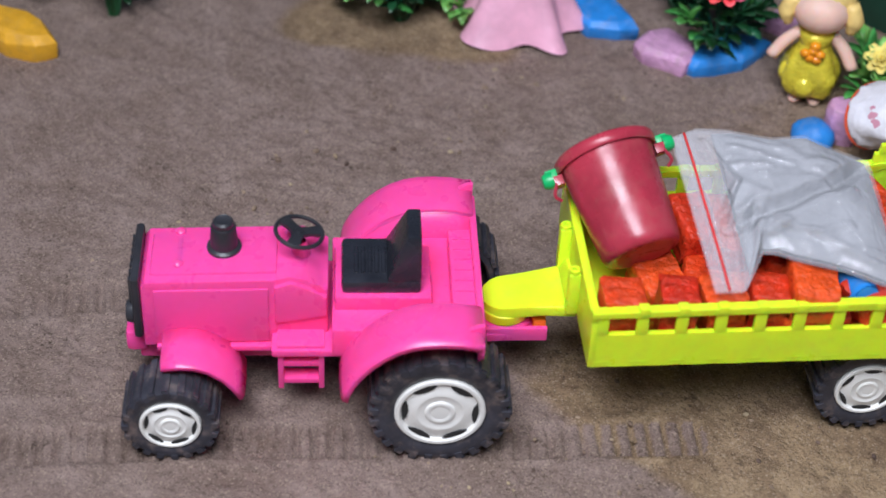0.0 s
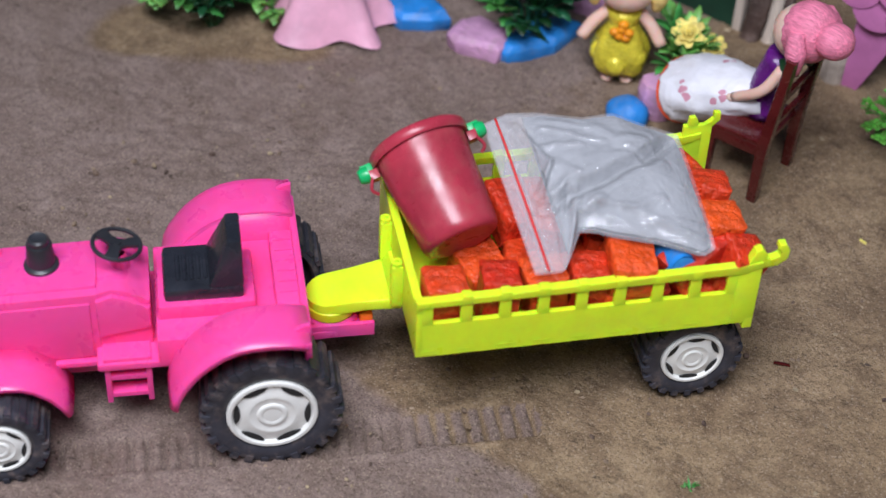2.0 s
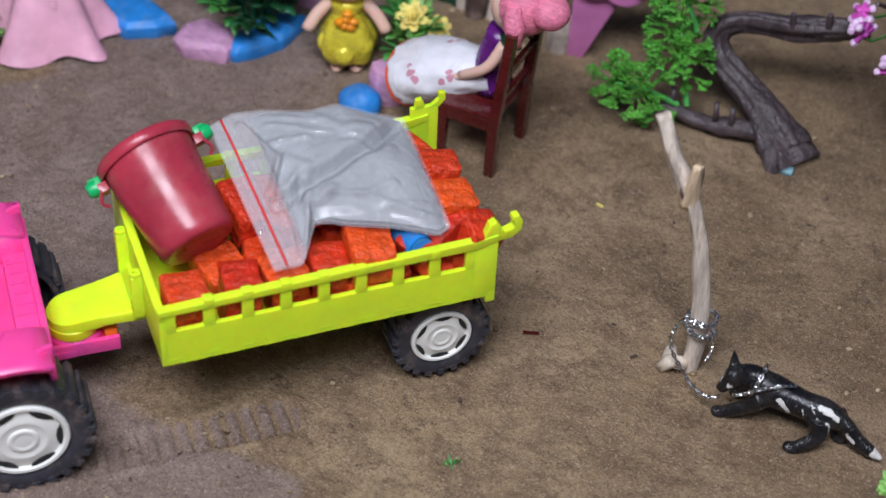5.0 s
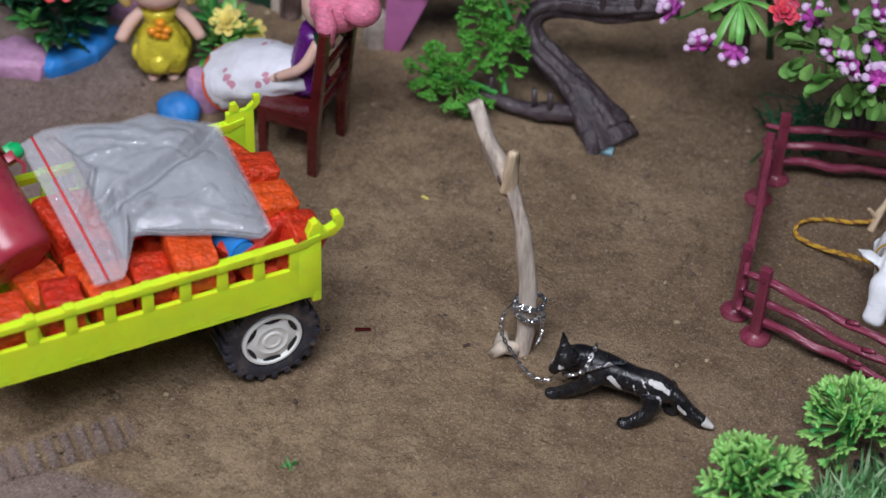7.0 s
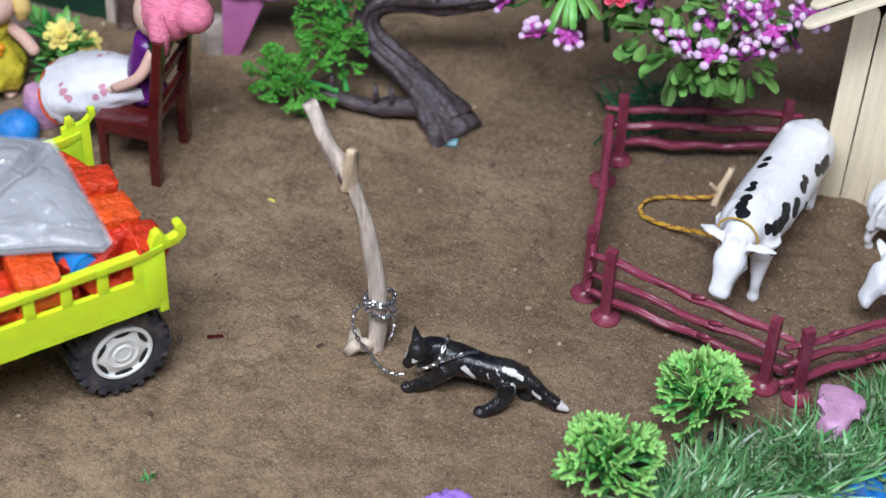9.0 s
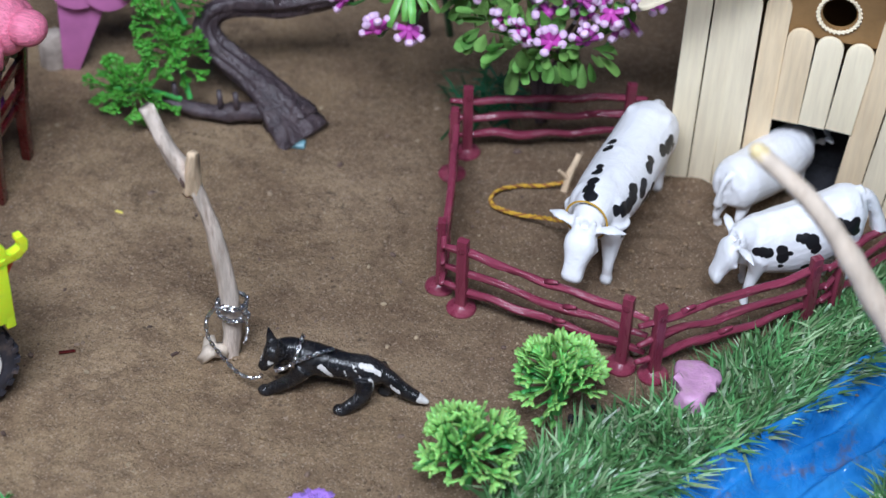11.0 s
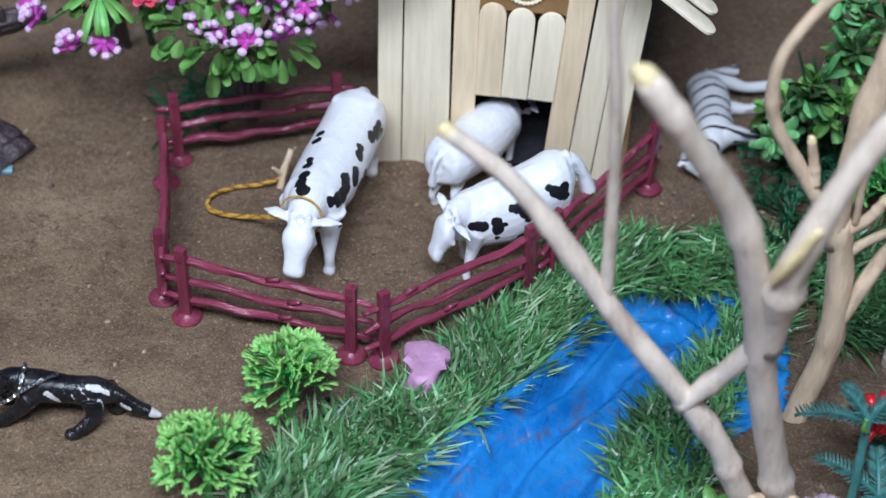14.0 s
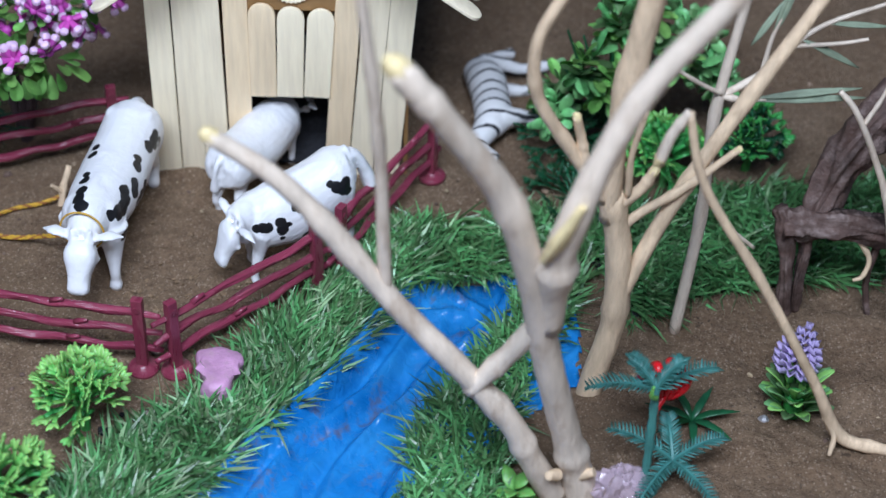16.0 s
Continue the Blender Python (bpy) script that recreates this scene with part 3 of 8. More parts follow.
    chan = np.clip((half - np.abs(X - cx)) / 9, 0, 1) * (Y < 142) * (Y > -300)
    Z -= 15 * chan
    me = bpy.data.meshes.new("ground")
    ny, nx = X.shape
    idx = np.arange(nx * ny).reshape(ny, nx)
    quads = np.stack([idx[:-1, :-1], idx[:-1, 1:], idx[1:, 1:], idx[1:, :-1]], -1).reshape(-1, 4)
    me.from_pydata(np.stack([X, Y, Z], -1).reshape(-1, 3) * MM, [], quads.tolist())
    # grey cement dust lies on the path to the west; brown garden sand elsewhere
    wig = np.array([18 * noise.noise(Vector((x * 0.02, y * 0.02, 9.0))) for x, y in flat]).reshape(X.shape)
    west = np.clip((225 - 0.05 * Y + wig * 1.5 - X) / 95 + 0.5, 0, 1)
    near = np.clip((-62 + wig * 0.35 - Y) / 14 + 0.5, 0, 1) * np.clip((338 + 0.5 * (Y + 70) + wig * 0.3 - X) / 14 + 0.5, 0, 1)
    under = np.clip((14 - np.abs((X - 243) * 0.71 - (Y + 114) * 0.70 + 5)) / 8, 0, 1) * 0.25
    bed = np.clip((Y - (40 + 0.75 * np.maximum(X - 15, 0)) + wig * 0.6) / 16 + 0.5, 0, 1) * np.clip((X + 18 + wig) / 16, 0, 1) * np.clip((110 + wig - X) / 25, 0, 1)
    dust = np.clip(np.maximum(np.maximum(west, near) - under, 0.95 * print_marks), 0, 1) * (1 - 0.9 * bed)
    at = me.attributes.new("dust", "FLOAT", "POINT")
    at.data.foreach_set("value", dust.ravel().astype(np.float32))
    # darker garden soil to the east
    soil_and_falloff = np.clip((X - 450 + wig * 2 + 0.2 * Y) / 150, 0, 1)
    # near right: browner sand, with lens corner falloff painted into the colour
    soil_and_falloff = np.maximum(soil_and_falloff, 0.75 * np.clip((-35 + wig - Y) / 45, 0, 1) * np.clip((X - 320 + wig) / 40, 0, 1))
    at = me.attributes.new("soil", "FLOAT", "POINT")
    at.data.foreach_set("value", soil_and_falloff.ravel().astype(np.float32))
    me.materials.append(SAND)
    for p in me.polygons:
        p.use_smooth = True
    me.update()
    tagged(new("ground", me), "brown sand with grey cement dust and tyre tracks", "ground", kind="structure")


build_ground()


# ---- the tractor ----
def wheel(parent, x, y, z, radius, rim_r, width, lugs, facing, name="wheel"):
    """A toy wheel: ribbed rubber tyre on a white rim; the face looks along facing * y."""
    hub = new(name)
    hub.empty_display_size = 0.005
    hub.parent = parent
    hub.matrix_basis = pose(x * MM, y * MM, z * MM, -90 * facing, 0, 0) @ pose(0, 0, 0, 0, 0, (x * 37 + y * 11) % 60)
    bm = bm_new()
    r, w = radius, width
    lathe(bm, [(0, -w * 0.3), (r * 0.7, -w * 0.3), (r * 0.8, -w * 0.45), (r * 0.83, -w * 0.94), (r * 0.87, -w), (r * 0.93, -w * 0.97), (r * 0.955, -w * 0.85), (r * 0.955, -w * 0.15),
               (r * 0.93, -w * 0.02), (r * 0.84, 0.0), (rim_r * 1.16, -0.2), (rim_r * 1.05, -0.9), (rim_r * 0.98, -2.2)], 56)
    for k in range(lugs):
        a = 360 * k / lugs
        m = pose(0, 0, 0, 0, 0, a)
        wd = 2 * math.pi * r / lugs * 0.27
        slab(bm, [(-wd, -w * 0.97), (wd * 0.6, -w * 0.97), (wd, -w * 0.03), (-wd * 0.6, -w * 0.03)], 0, 1, m=m @ Matrix.Translation((0, 0, 0)) @ Matrix(((0, 0, r * 0.065, r * 0.945), (1, 0, 0, 0), (0, 1, 0, 0), (0, 0, 0, 1))))
        box(bm, r * 0.86, r * 0.985, -wd * 0.8, wd * 0.8, -0.9, 0.35, 0.0, m)
    part("tyre", bm, RUBBER, hub, "ribbed black rubber tyre dusty with sand", angle=30)
    bm = bm_new()
    q = rim_r
    lathe(bm, [(q, -2.0), (q, -0.4), (q * 0.97, 0.1), (q * 0.9, 0.15), (q * 0.86, -0.5), (q * 0.84, -1.3), (q * 0.6, -0.5), (q * 0.52, -0.1), (q * 0.5, -0.15),
               (q * 0.46, -0.45), (q * 0.34, -0.5), (q * 0.32, 0.0), (q * 0.29, 0.2), (q * 0.22, 0.1), (q * 0.2, -0.1), (0, 0.0)], 48)
    # dark plates stand in for the shaded holes of the slots
    start = len(bm.faces)
    for k in range(6):
        m = pose(0, 0, 0, 0, 0, 60 * k + 30)
        arc = [(q * 0.84 * math.cos(a), q * 0.84 * math.sin(a)) for a in np.linspace(-0.36, 0.36, 7)]
        back = [(q * 0.72, q * 0.17), (q * 0.695, 0), (q * 0.72, -q * 0.17)]
        slab(bm, arc + back, -1.6, -0.42, m=m)
    paint(bm, start, 1)
    part("rim", bm, [WHITE, SLOT_PLATE], hub, "white plastic rim with six dark plates as slots", angle=30)
    return hub


def fender_strip(bm, line, cross, taper=None):
    """Sweeps a cross-section of (y, drop) along a line of (x, z, nx, nz)."""
    rows = []
    for i, (x, z, nx, nz) in enumerate(line):
        k = taper[i] if taper else 1.0
        rows.append([bm.verts.new((x + nx * d * k, y, z + nz * d * k)) for y, d in cross])
    for a, b in zip(rows, rows[1:]):
        for k in range(len(cross) - 1):
            bm.faces.new((a[k], a[k + 1], b[k + 1], b[k]))


def arch(points):
    """Adds outward normals to a line of (x, z)."""
    out = []
    for i, (x, z) in enumerate(points):
        x0, z0 = points[max(i - 1, 0)]
        x1, z1 = points[min(i + 1, len(points) - 1)]
        n = Vector((-(z1 - z0), x1 - x0)).normalized()
        if n.y < 0 or (abs(n.y) < 0.2 and n.x < 0):
            n = -n
        out.append((x, z, n.x, n.y))
    return out


def build_tractor():
    t = thing("toy_tractor", 210.7, -81.3, 0, -135.4, "bright pink plastic toy tractor standing on the sandy ground", "toy tractor")
    # hood with a proud side panel and moulded knobs
    bm = bm_new()
    slab(bm, [(62, 33), (113, 31), (113, 61.5), (111, 63.8), (62, 65)], -16, 16, "y", 1.4)
    slab(bm, [(62, 64), (110, 63), (109, 64.6), (62, 66)], -12, 12, "y", 0.6)
    box(bm, 97.5, 99.5, -11, 9, 62.2, 65.0, 0.5)
    hood = part("hood", bm, PINK, t)
    for d in (1, -1):
        bm = bm_new()
        slab(bm, [(65, 34.5), (108, 33), (108, 60), (65, 61)], min(d * 15.6, d * 16.7), max(d * 15.6, d * 16.7), "y", 0.4)
        part("side_panel", bm, PINK, hood)
    for y in (-12, 6.5):
        bm = bm_new()
        lathe(bm, [(2.1, 62.0), (2.0, 65.6), (1.2, 66.3), (0, 66.4)], 12, Matrix.Translation((99, y, 0)))
        part("knob", bm, PINK, hood)
    bm = bm_new()
    slab(bm, [(42.5, 33), (62.5, 33), (62.5, 64.6), (57, 66.6), (49.5, 64.6), (46, 61), (42.5, 60)], -15.5, 15.5, "y", 1.0)
    slab(bm, [(42.8, 48), (62.6, 44), (62.6, 62), (56.5, 64.5), (49, 61.5), (46, 58.5), (42.8, 57.6)], -17.4, 17.4, "y", 0.9)
    lathe(bm, [(4.2, 62), (3.6, 66.5), (2.2, 71)], 16, Matrix.Translation((53, 0, 0)))
    part("cowl", bm, PINK, t)
    # chassis, footboards and rear body
    bm = bm_new()
    box(bm, -14, 116, -9, 9, 18, 34, 1.5)
    box(bm, -14, 64, -26, 26, 34.5, 37.8, 0.8)
    box(bm, 62, 108, -18.5, 18.5, 30.5, 33, 0.5)
    box(bm, 112, 121, -11, 11, 23, 33, 2.5)
    part("chassis", bm, PINK, t)
    for d in (1, -1):
        bm = bm_new()
        box(bm, 27, 40, min(d * 15, d * 24.5), max(d * 15, d * 24.5), 37.6, 47.5, 0.8)
        part("toolbox", bm, PINK, t)
    bm = bm_new()
    box(bm, -14, 41, -27, 27, 36, 49.5, 1.0)
    box(bm, 3, 40, -15.5, 15.5, 48, 55.6, 1.2)
    box(bm, -14.5, -4.5, -23, 23, 48, 57, 1.0)
    for y in (-17, -11, -5, 1, 7, 13):
        box(bm, -13, -6, y - 0.5, y + 0.5, 56.6, 57.6, 0.2)
    box(bm, -16, -13.2, -40, 40, 35, 60.5, 0.8)
    part("rear_body", bm, PINK, t)
    # rear fenders: a flat band round the wheel with a small lip
    crest = [(37.2, 33.5), (36.2, 38), (33.6, 43.5), (30.3, 48.3), (26.9, 52.4), (22.5, 56.4), (17.7, 59.7), (12.5, 62), (7, 63.2), (0, 63.6), (-7, 63.2), (-14.5, 61.6)]
    for d in (1, -1):
        bm = bm_new()
        cross = [(d * 48.2, -2.4), (d * 48.0, -0.9), (d * 47.0, -0.1), (d * 44, 0.2), (d * 36, 0.5), (d * 29, 0.5), (d * 27.4, -0.1), (d * 26.9, -1.4)]
        fender_strip(bm, arch(crest), cross)
        inner = [bm.verts.new((x, d * 27, z - 0.6)) for x, z in crest]
        low = [bm.verts.new((x, d * 27, 35.5)) for x, z in crest]
        for k in range(1, len(crest) - 1):
            bm.faces.new((inner[k], inner[k + 1], low[k + 1], low[k]))
        thicken(part("rear_fender", bm, PINK, t), 1.3)
        bm = bm_new()
        slab(bm, [(-15.2, 58), (-8.5, 63.2), (-12.5, 65.4), (-15.2, 65.8)], d * 41 - 1, d * 41 + 1, "y", 0.3)
        slab(bm, [(-15, 57), (-13, 57.5), (-12, 62), (-15, 62)], d * 47.4 - 0.7, d * 47.4 + 0.7, "y", 0.2)
        part("fender_tab", bm, PINK, t)
    # front fenders: thin curved plates
    crest = [(105, 39.6), (98, 40.4), (92, 40.0), (87, 38), (81, 33.4), (77.4, 28.6), (74.6, 23.5)]
    for d in (1, -1):
        bm = bm_new()
        fender_strip(bm, arch(crest), [(d * 36.6, -1.8), (d * 36.4, -0.6), (d * 35.6, 0), (d * 26, 0.4), (d * 16, 0)])
        thicken(part("front_fender", bm, PINK, t), 1.3)
        bm = bm_new()
        box(bm, 102, 105.4, min(d * 15, d * 34), max(d * 15, d * 34), 31, 40, 0.6)
        part("fender_edge", bm, PINK, t)
    # boarding steps
    for d in (1, -1):
        y0, y1 = min(d * 18, d * 24.4), max(d * 18, d * 24.4)
        bm = bm_new()
        box(bm, 43.8, 61.8, min(d * 9, d * 24.6), max(d * 9, d * 24.6), 36.8, 39.2, 0.5)
        box(bm, 45, 60.6, y0, y1 - 0.4, 34, 37.5, 0.2)
        step = part("boarding_step", bm, PINK, t)
        for x in (45, 60.6):
            bm = bm_new()
            box(bm, x - 1.1, x + 1.1, y0, y1, 16, 38, 0.3)
            part("step_side", bm, PINK, step)
        for z in (27.5, 18.5):
            bm = bm_new()
            box(bm, 45, 60.6, y0, y1 - 0.3, z, z + 2.4, 0.4)
            part("rung", bm, PINK, step)
    # grille, air filter, steering wheel, seat
    bm = bm_new()
    box(bm, 113, 116.4, -16.8, 16.8, 36, 65.6, 1.2)
    for y in (-12, -8, -4, 0, 4, 8, 12):
        box(bm, 116, 117.6, y - 1, y + 1, 42, 63, 0.4)
    for d in (-1, 1):
        lathe(bm, [(0, 3), (4, 2.8), (4.6, 1.5), (4.8, 0)], 18, pose(116.3, d * 12, 46, 0, 90, 0))
    part("grille", bm, BLACK, t, "black plastic radiator grille with lamps")
    bm = bm_new()
    lathe(bm, [(6.6, 65.2), (6.6, 66.4), (6.0, 66.9), (5.3, 67.2), (5.1, 72), (4.9, 72.4), (4.9, 76), (4.5, 76.6), (4.1, 76.6), (4.0, 78.4), (3.2, 79.2), (2.6, 78.8), (0, 78.8)], 28, Matrix.Translation((82, -2.5, 0)))
    part("air_filter", bm, BLACK, t, "dusty black plastic air filter cap")
    bm = bm_new()
    mw = pose(53.4, 0, 75.3, 0, -10, 0)
    ring = [(9.0 + 0.85 * math.cos(a), 0.85 * math.sin(a)) for a in np.linspace(0, 2 * math.pi, 9)[:-1]]
    lathe(bm, ring, 40, mw, closed=True)
    for k in (75, 195, 315):
        slab(bm, [(0, -2.6), (4, -2.0), (8.8, -2.8), (8.8, 2.8), (4, 2.0), (0, 2.6)], -0.8, 0.5, m=mw @ pose(0, 0, 0, 0, 0, k))
    lathe(bm, [(0, 1.4), (1.4, 1.3), (1.7, 0.7), (2.6, 0.6), (3.0, -0.8), (2, -1.5), (1.6, -9)], 20, mw)
    part("steering_wheel", bm, BLACK, t, "black three-spoke steering wheel", angle=30)
    bm = bm_new()
    box(bm, 7, 37.4, -13.2, 13.2, 55.6, 61.4, 1.9)
    # tapered backrest
    foot = [(7, -13), (20.5, -13), (20.5, 13), (7, 13)]
    head = [(7.2, -8.6), (12.4, -8.6), (12.4, 8.6), (7.2, 8.6)]
    a = [bm.verts.new((x, y, 61)) for x, y in foot]
    c = [bm.verts.new((x, y, 80)) for x, y in head]
    faces = [bm.faces.new(a[::-1]), bm.faces.new(c)] + [bm.faces.new((a[k], a[(k + 1) % 4], c[(k + 1) % 4], c[k])) for k in range(4)]
    bmesh.ops.bevel(bm, geom=list({e for f in faces for e in f.edges}), offset=1.3, segments=2, affect="EDGES", profile=0.6)
    seat = part("seat", bm, SEAT_BLACK, t, "black plastic seat with moulded ribs")
    for x in (21.3, 23.9, 26.5, 29.1, 31.7):
        bm = bm_new()
        tube(bm, smooth_line([(x, -7.5, 61.2), (x, 0, 61.7), (x, 7.5, 61.2)], 3), 0.9, 8)
        part("seat_rib", bm, SEAT_BLACK, seat)
    # hitch
    bm = bm_new()
    slab(bm, [(-14, -13), (-43, -11), (-43, 11), (-14, 13)], 29.4, 33.2, "z", 0.6)
    lathe(bm, [(12, 32.8), (12, 35.4), (11, 36.5), (0, 36.5)], 30, Matrix.Translation((-27, 0, 0)))
    for d in (-1, 1):
        box(bm, -43, -14, d * 11 - 1, d * 11 + 1, 29.4, 35.8, 0.4)
    part("hitch_plate", bm, PINK, t)
    bm = bm_new()
    lathe(bm, [(10.2, 36.4), (10.2, 38.8), (9.4, 39.2), (0, 39.2)], 30, Matrix.Translation((-27, 0, 0)))
    part("hitch_washer", bm, ORANGE, t, "orange plastic hitch washer")
    bm = bm_new()
    box(bm, -42.6, -37.5, -9.5, 9.5, 33, 38, 0.8)
    part("hitch_block", bm, ORANGE, t, "orange-red plastic hitch block")
    bm = bm_new()
    tube(bm, [(0, -44, 24.3), (0, 44, 24.3)], 2.2, 10)
    tube(bm, [(102, -44, 17.6), (102, 44, 17.6)], 2.0, 10)
    part("axle", bm, BLACK, t)
    for d in (1, -1):
        wheel(t, 0, d * 46, 24.3, 27.2, 17.4, 20, 26, d, "rear_wheel")
        wheel(t, 102, d * 46, 17.6, 18.4, 11.7, 19, 20, d, "front_wheel")


build_tractor()


# ---- the trailer and its load ----
def build_trailer():
    t = thing("toy_trailer", 281, -74, 0, 46.8, "lime yellow plastic toy trailer with slatted sides, loaded with bricks", "toy trailer")
    W, L = 82, 131
    bm = bm_new()
    box(bm, 0, L, 0, W, 48, 50.5, 0.5)
    for a in (20, 60, 100):
        box(bm, a, a + 4, 4, W - 4, 45.5, 48.2, 0.4)
    box(bm, 88, 126, 26, 56, 30, 48.2, 1.0)
    part("floor", bm, LIME, t)
    for s in (0, 1):
        y0, y1 = (0, 2.2) if s == 0 else (W - 2.2, W)
        bm = bm_new()
        # faintly corrugated panel
        wave = [(a, 0.1 * math.sin(2 * math.pi * a / 14.7)) for a in np.linspace(0, L, 90)]
        out = [(a, y0 + w) for a, w in wave] + [(a, y1 + w) for a, w in wave[::-1]]
        slab(bm, out, 47, 63.4, "z")
        part("side_panel", bm, LIME, t)
        bm = bm_new()
        slab(bm, [(-1.5, 72), (124, 73), (131, 75.5), (131, 78.5), (122, 76.4), (-1.5, 75.2)], y0 - 0.7, y1 + 0.7, "y", 0.5)
        part("top_rail", bm, LIME, t)
        for i in range(9):
            a = 0.6 if i == 0 else 15.4 + 14.7 * (i - 1)
            bm = bm_new()
            b = a + 4.5 if i < 8 else L
            box(bm, a, b, y0, y1, 63, 73.2, 0.3)
            if 0 < i < 8:
                box(bm, a + 0.2, a + 4.3, y0 - 0.9, y1 + 0.9, 72.6, 76.6, 0.7)
            part("slat", bm, LIME, t)
        bm = bm_new()
        hook = [(124, 74), (137, 75.5), (140.5, 78.5), (141, 82.5), (139.2, 85.6), (136.6, 85.4), (136.4, 83.6), (138, 82.4), (137.6, 79.6),
                (134, 78.2), (131.4, 79.4), (131.6, 82.6), (130, 84.4), (127.6, 83.6), (126.2, 79.5)]
        if s == 0:
            slab(bm, hook, y0 - 0.3, y1 + 1.3, "y", 0.4)
        else:
            slab(bm, [(125, 81), (129, 81), (129.4, 84), (128, 86.4), (125.6, 86)], y0, y1, "y", 0.4)
            slab(bm, [(131, 81), (136, 81), (138.6, 84), (138.4, 87.6), (135.6, 88), (135.4, 86), (136.2, 84.6), (134.4, 83.4)], y0, y1, "y", 0.4)
        box(bm, 122, 131.4, y0 - 0.2, y1 + 0.2, 47.2, 75, 0.5)
        box(bm, 127.5, 131.4, y0 - 0.2, y1 + 0.2, 44, 50, 0.5)
        if s == 1:
            box(bm, 123.5, 135.5, y0 - 0.1, y1 + 0.1, 50, 82, 0.5)
        part("rear_hook", bm, LIME, t)
    bm = bm_new()
    box(bm, -1.2, 1.4, 0, W, 47, 70, 0.4)
    box(bm, -1.6, 1.8, 0, W, 69, 73, 0.6)
    part("front_panel", bm, LIME, t)
    for y in (30, 56):
        bm = bm_new()
        box(bm, -5.6, -1, y - 2.4, y + 2.4, 48, 68, 0.8)
        lathe(bm, [(2.2, 67.8), (2.2, 69.4), (1.1, 69.4), (1.1, 68)], 16, Matrix.Translation((-3.3, y, 0)))
        part("front_post", bm, LIME, t)
    bm = bm_new()
    c = 43.5
    arm = [(-1, c - 13.5), (-17, c - 10.2)] + [(-27 + 9.6 * math.cos(a), c + 9.6 * math.sin(a)) for a in np.linspace(-1.75, -2 * math.pi + 1.75, 24)] + [(-17, c + 10.2), (-1, c + 13.5)]
    slab(bm, arm, 41, 46, "z", 1.2, m=Matrix(((1, 0, 0, 0), (0, 1, 0, 0), (0.12, 0, 1, 3.2), (0, 0, 0, 1))))
    slab(bm, [(-5, 43), (-1, 43), (-1, 54), (-2.4, 54), (-5, 49)], c - 12, c + 12, "y", 0.8)
    part("drawbar", bm, LIME, t)
    bm = bm_new()
    lathe(bm, [(9.8, 37), (10, 37.6), (10, 41.0), (9.4, 41.6), (0, 41.8)], 36, Matrix.Translation((-27, c, 0)))
    part("coupling_disc", bm, YELLOW, t, "yellow plastic coupling disc")
    bm = bm_new()
    tube(bm, [(113, 10, 22.5), (113, W - 10, 22.5)], 2.2, 10)
    part("axle", bm, BLACK, t)
    wheel(t, 113, 7, 22.3, 20.6, 12.8, 17, 22, -1)
    wheel(t, 113, W - 7, 22.3, 20.6, 12.8, 17, 22, 1)


build_trailer()
TRAILER = pose(281 * MM, -74 * MM, 0, 0, 0, 46.8)


def in_trailer(a, lat, z, rx=0, ry=0, rz=0):
    return TRAILER @ pose(a * MM, lat * MM, z * MM, rx, ry, rz)


def brick_mesh(seed, lx, ly, lz):
    bm = bm_new()
    bmesh.ops.create_cube(bm, size=1, matrix=Matrix.Diagonal((lx, ly, lz, 1)))
    bmesh.ops.bevel(bm, geom=bm.edges[:], offset=1.2, segments=2, affect="EDGES", profile=0.5)
    bmesh.ops.subdivide_edges(bm, edges=[e for e in bm.edges if e.calc_length() > 4], cuts=4, use_grid_fill=True)
    for v in bm.verts:
        v.co += Vector([0.8 * noise.noise(v.co * 0.13 + Vector((seed * 9 + k * 5.0, 0, 0))) + 0.5 * noise.noise(v.co * 0.5 + Vector((k * 7.0, seed, 0))) for k in range(3)])
    return mesh_of(bm, "toy_brick", BRICK, True, 38)


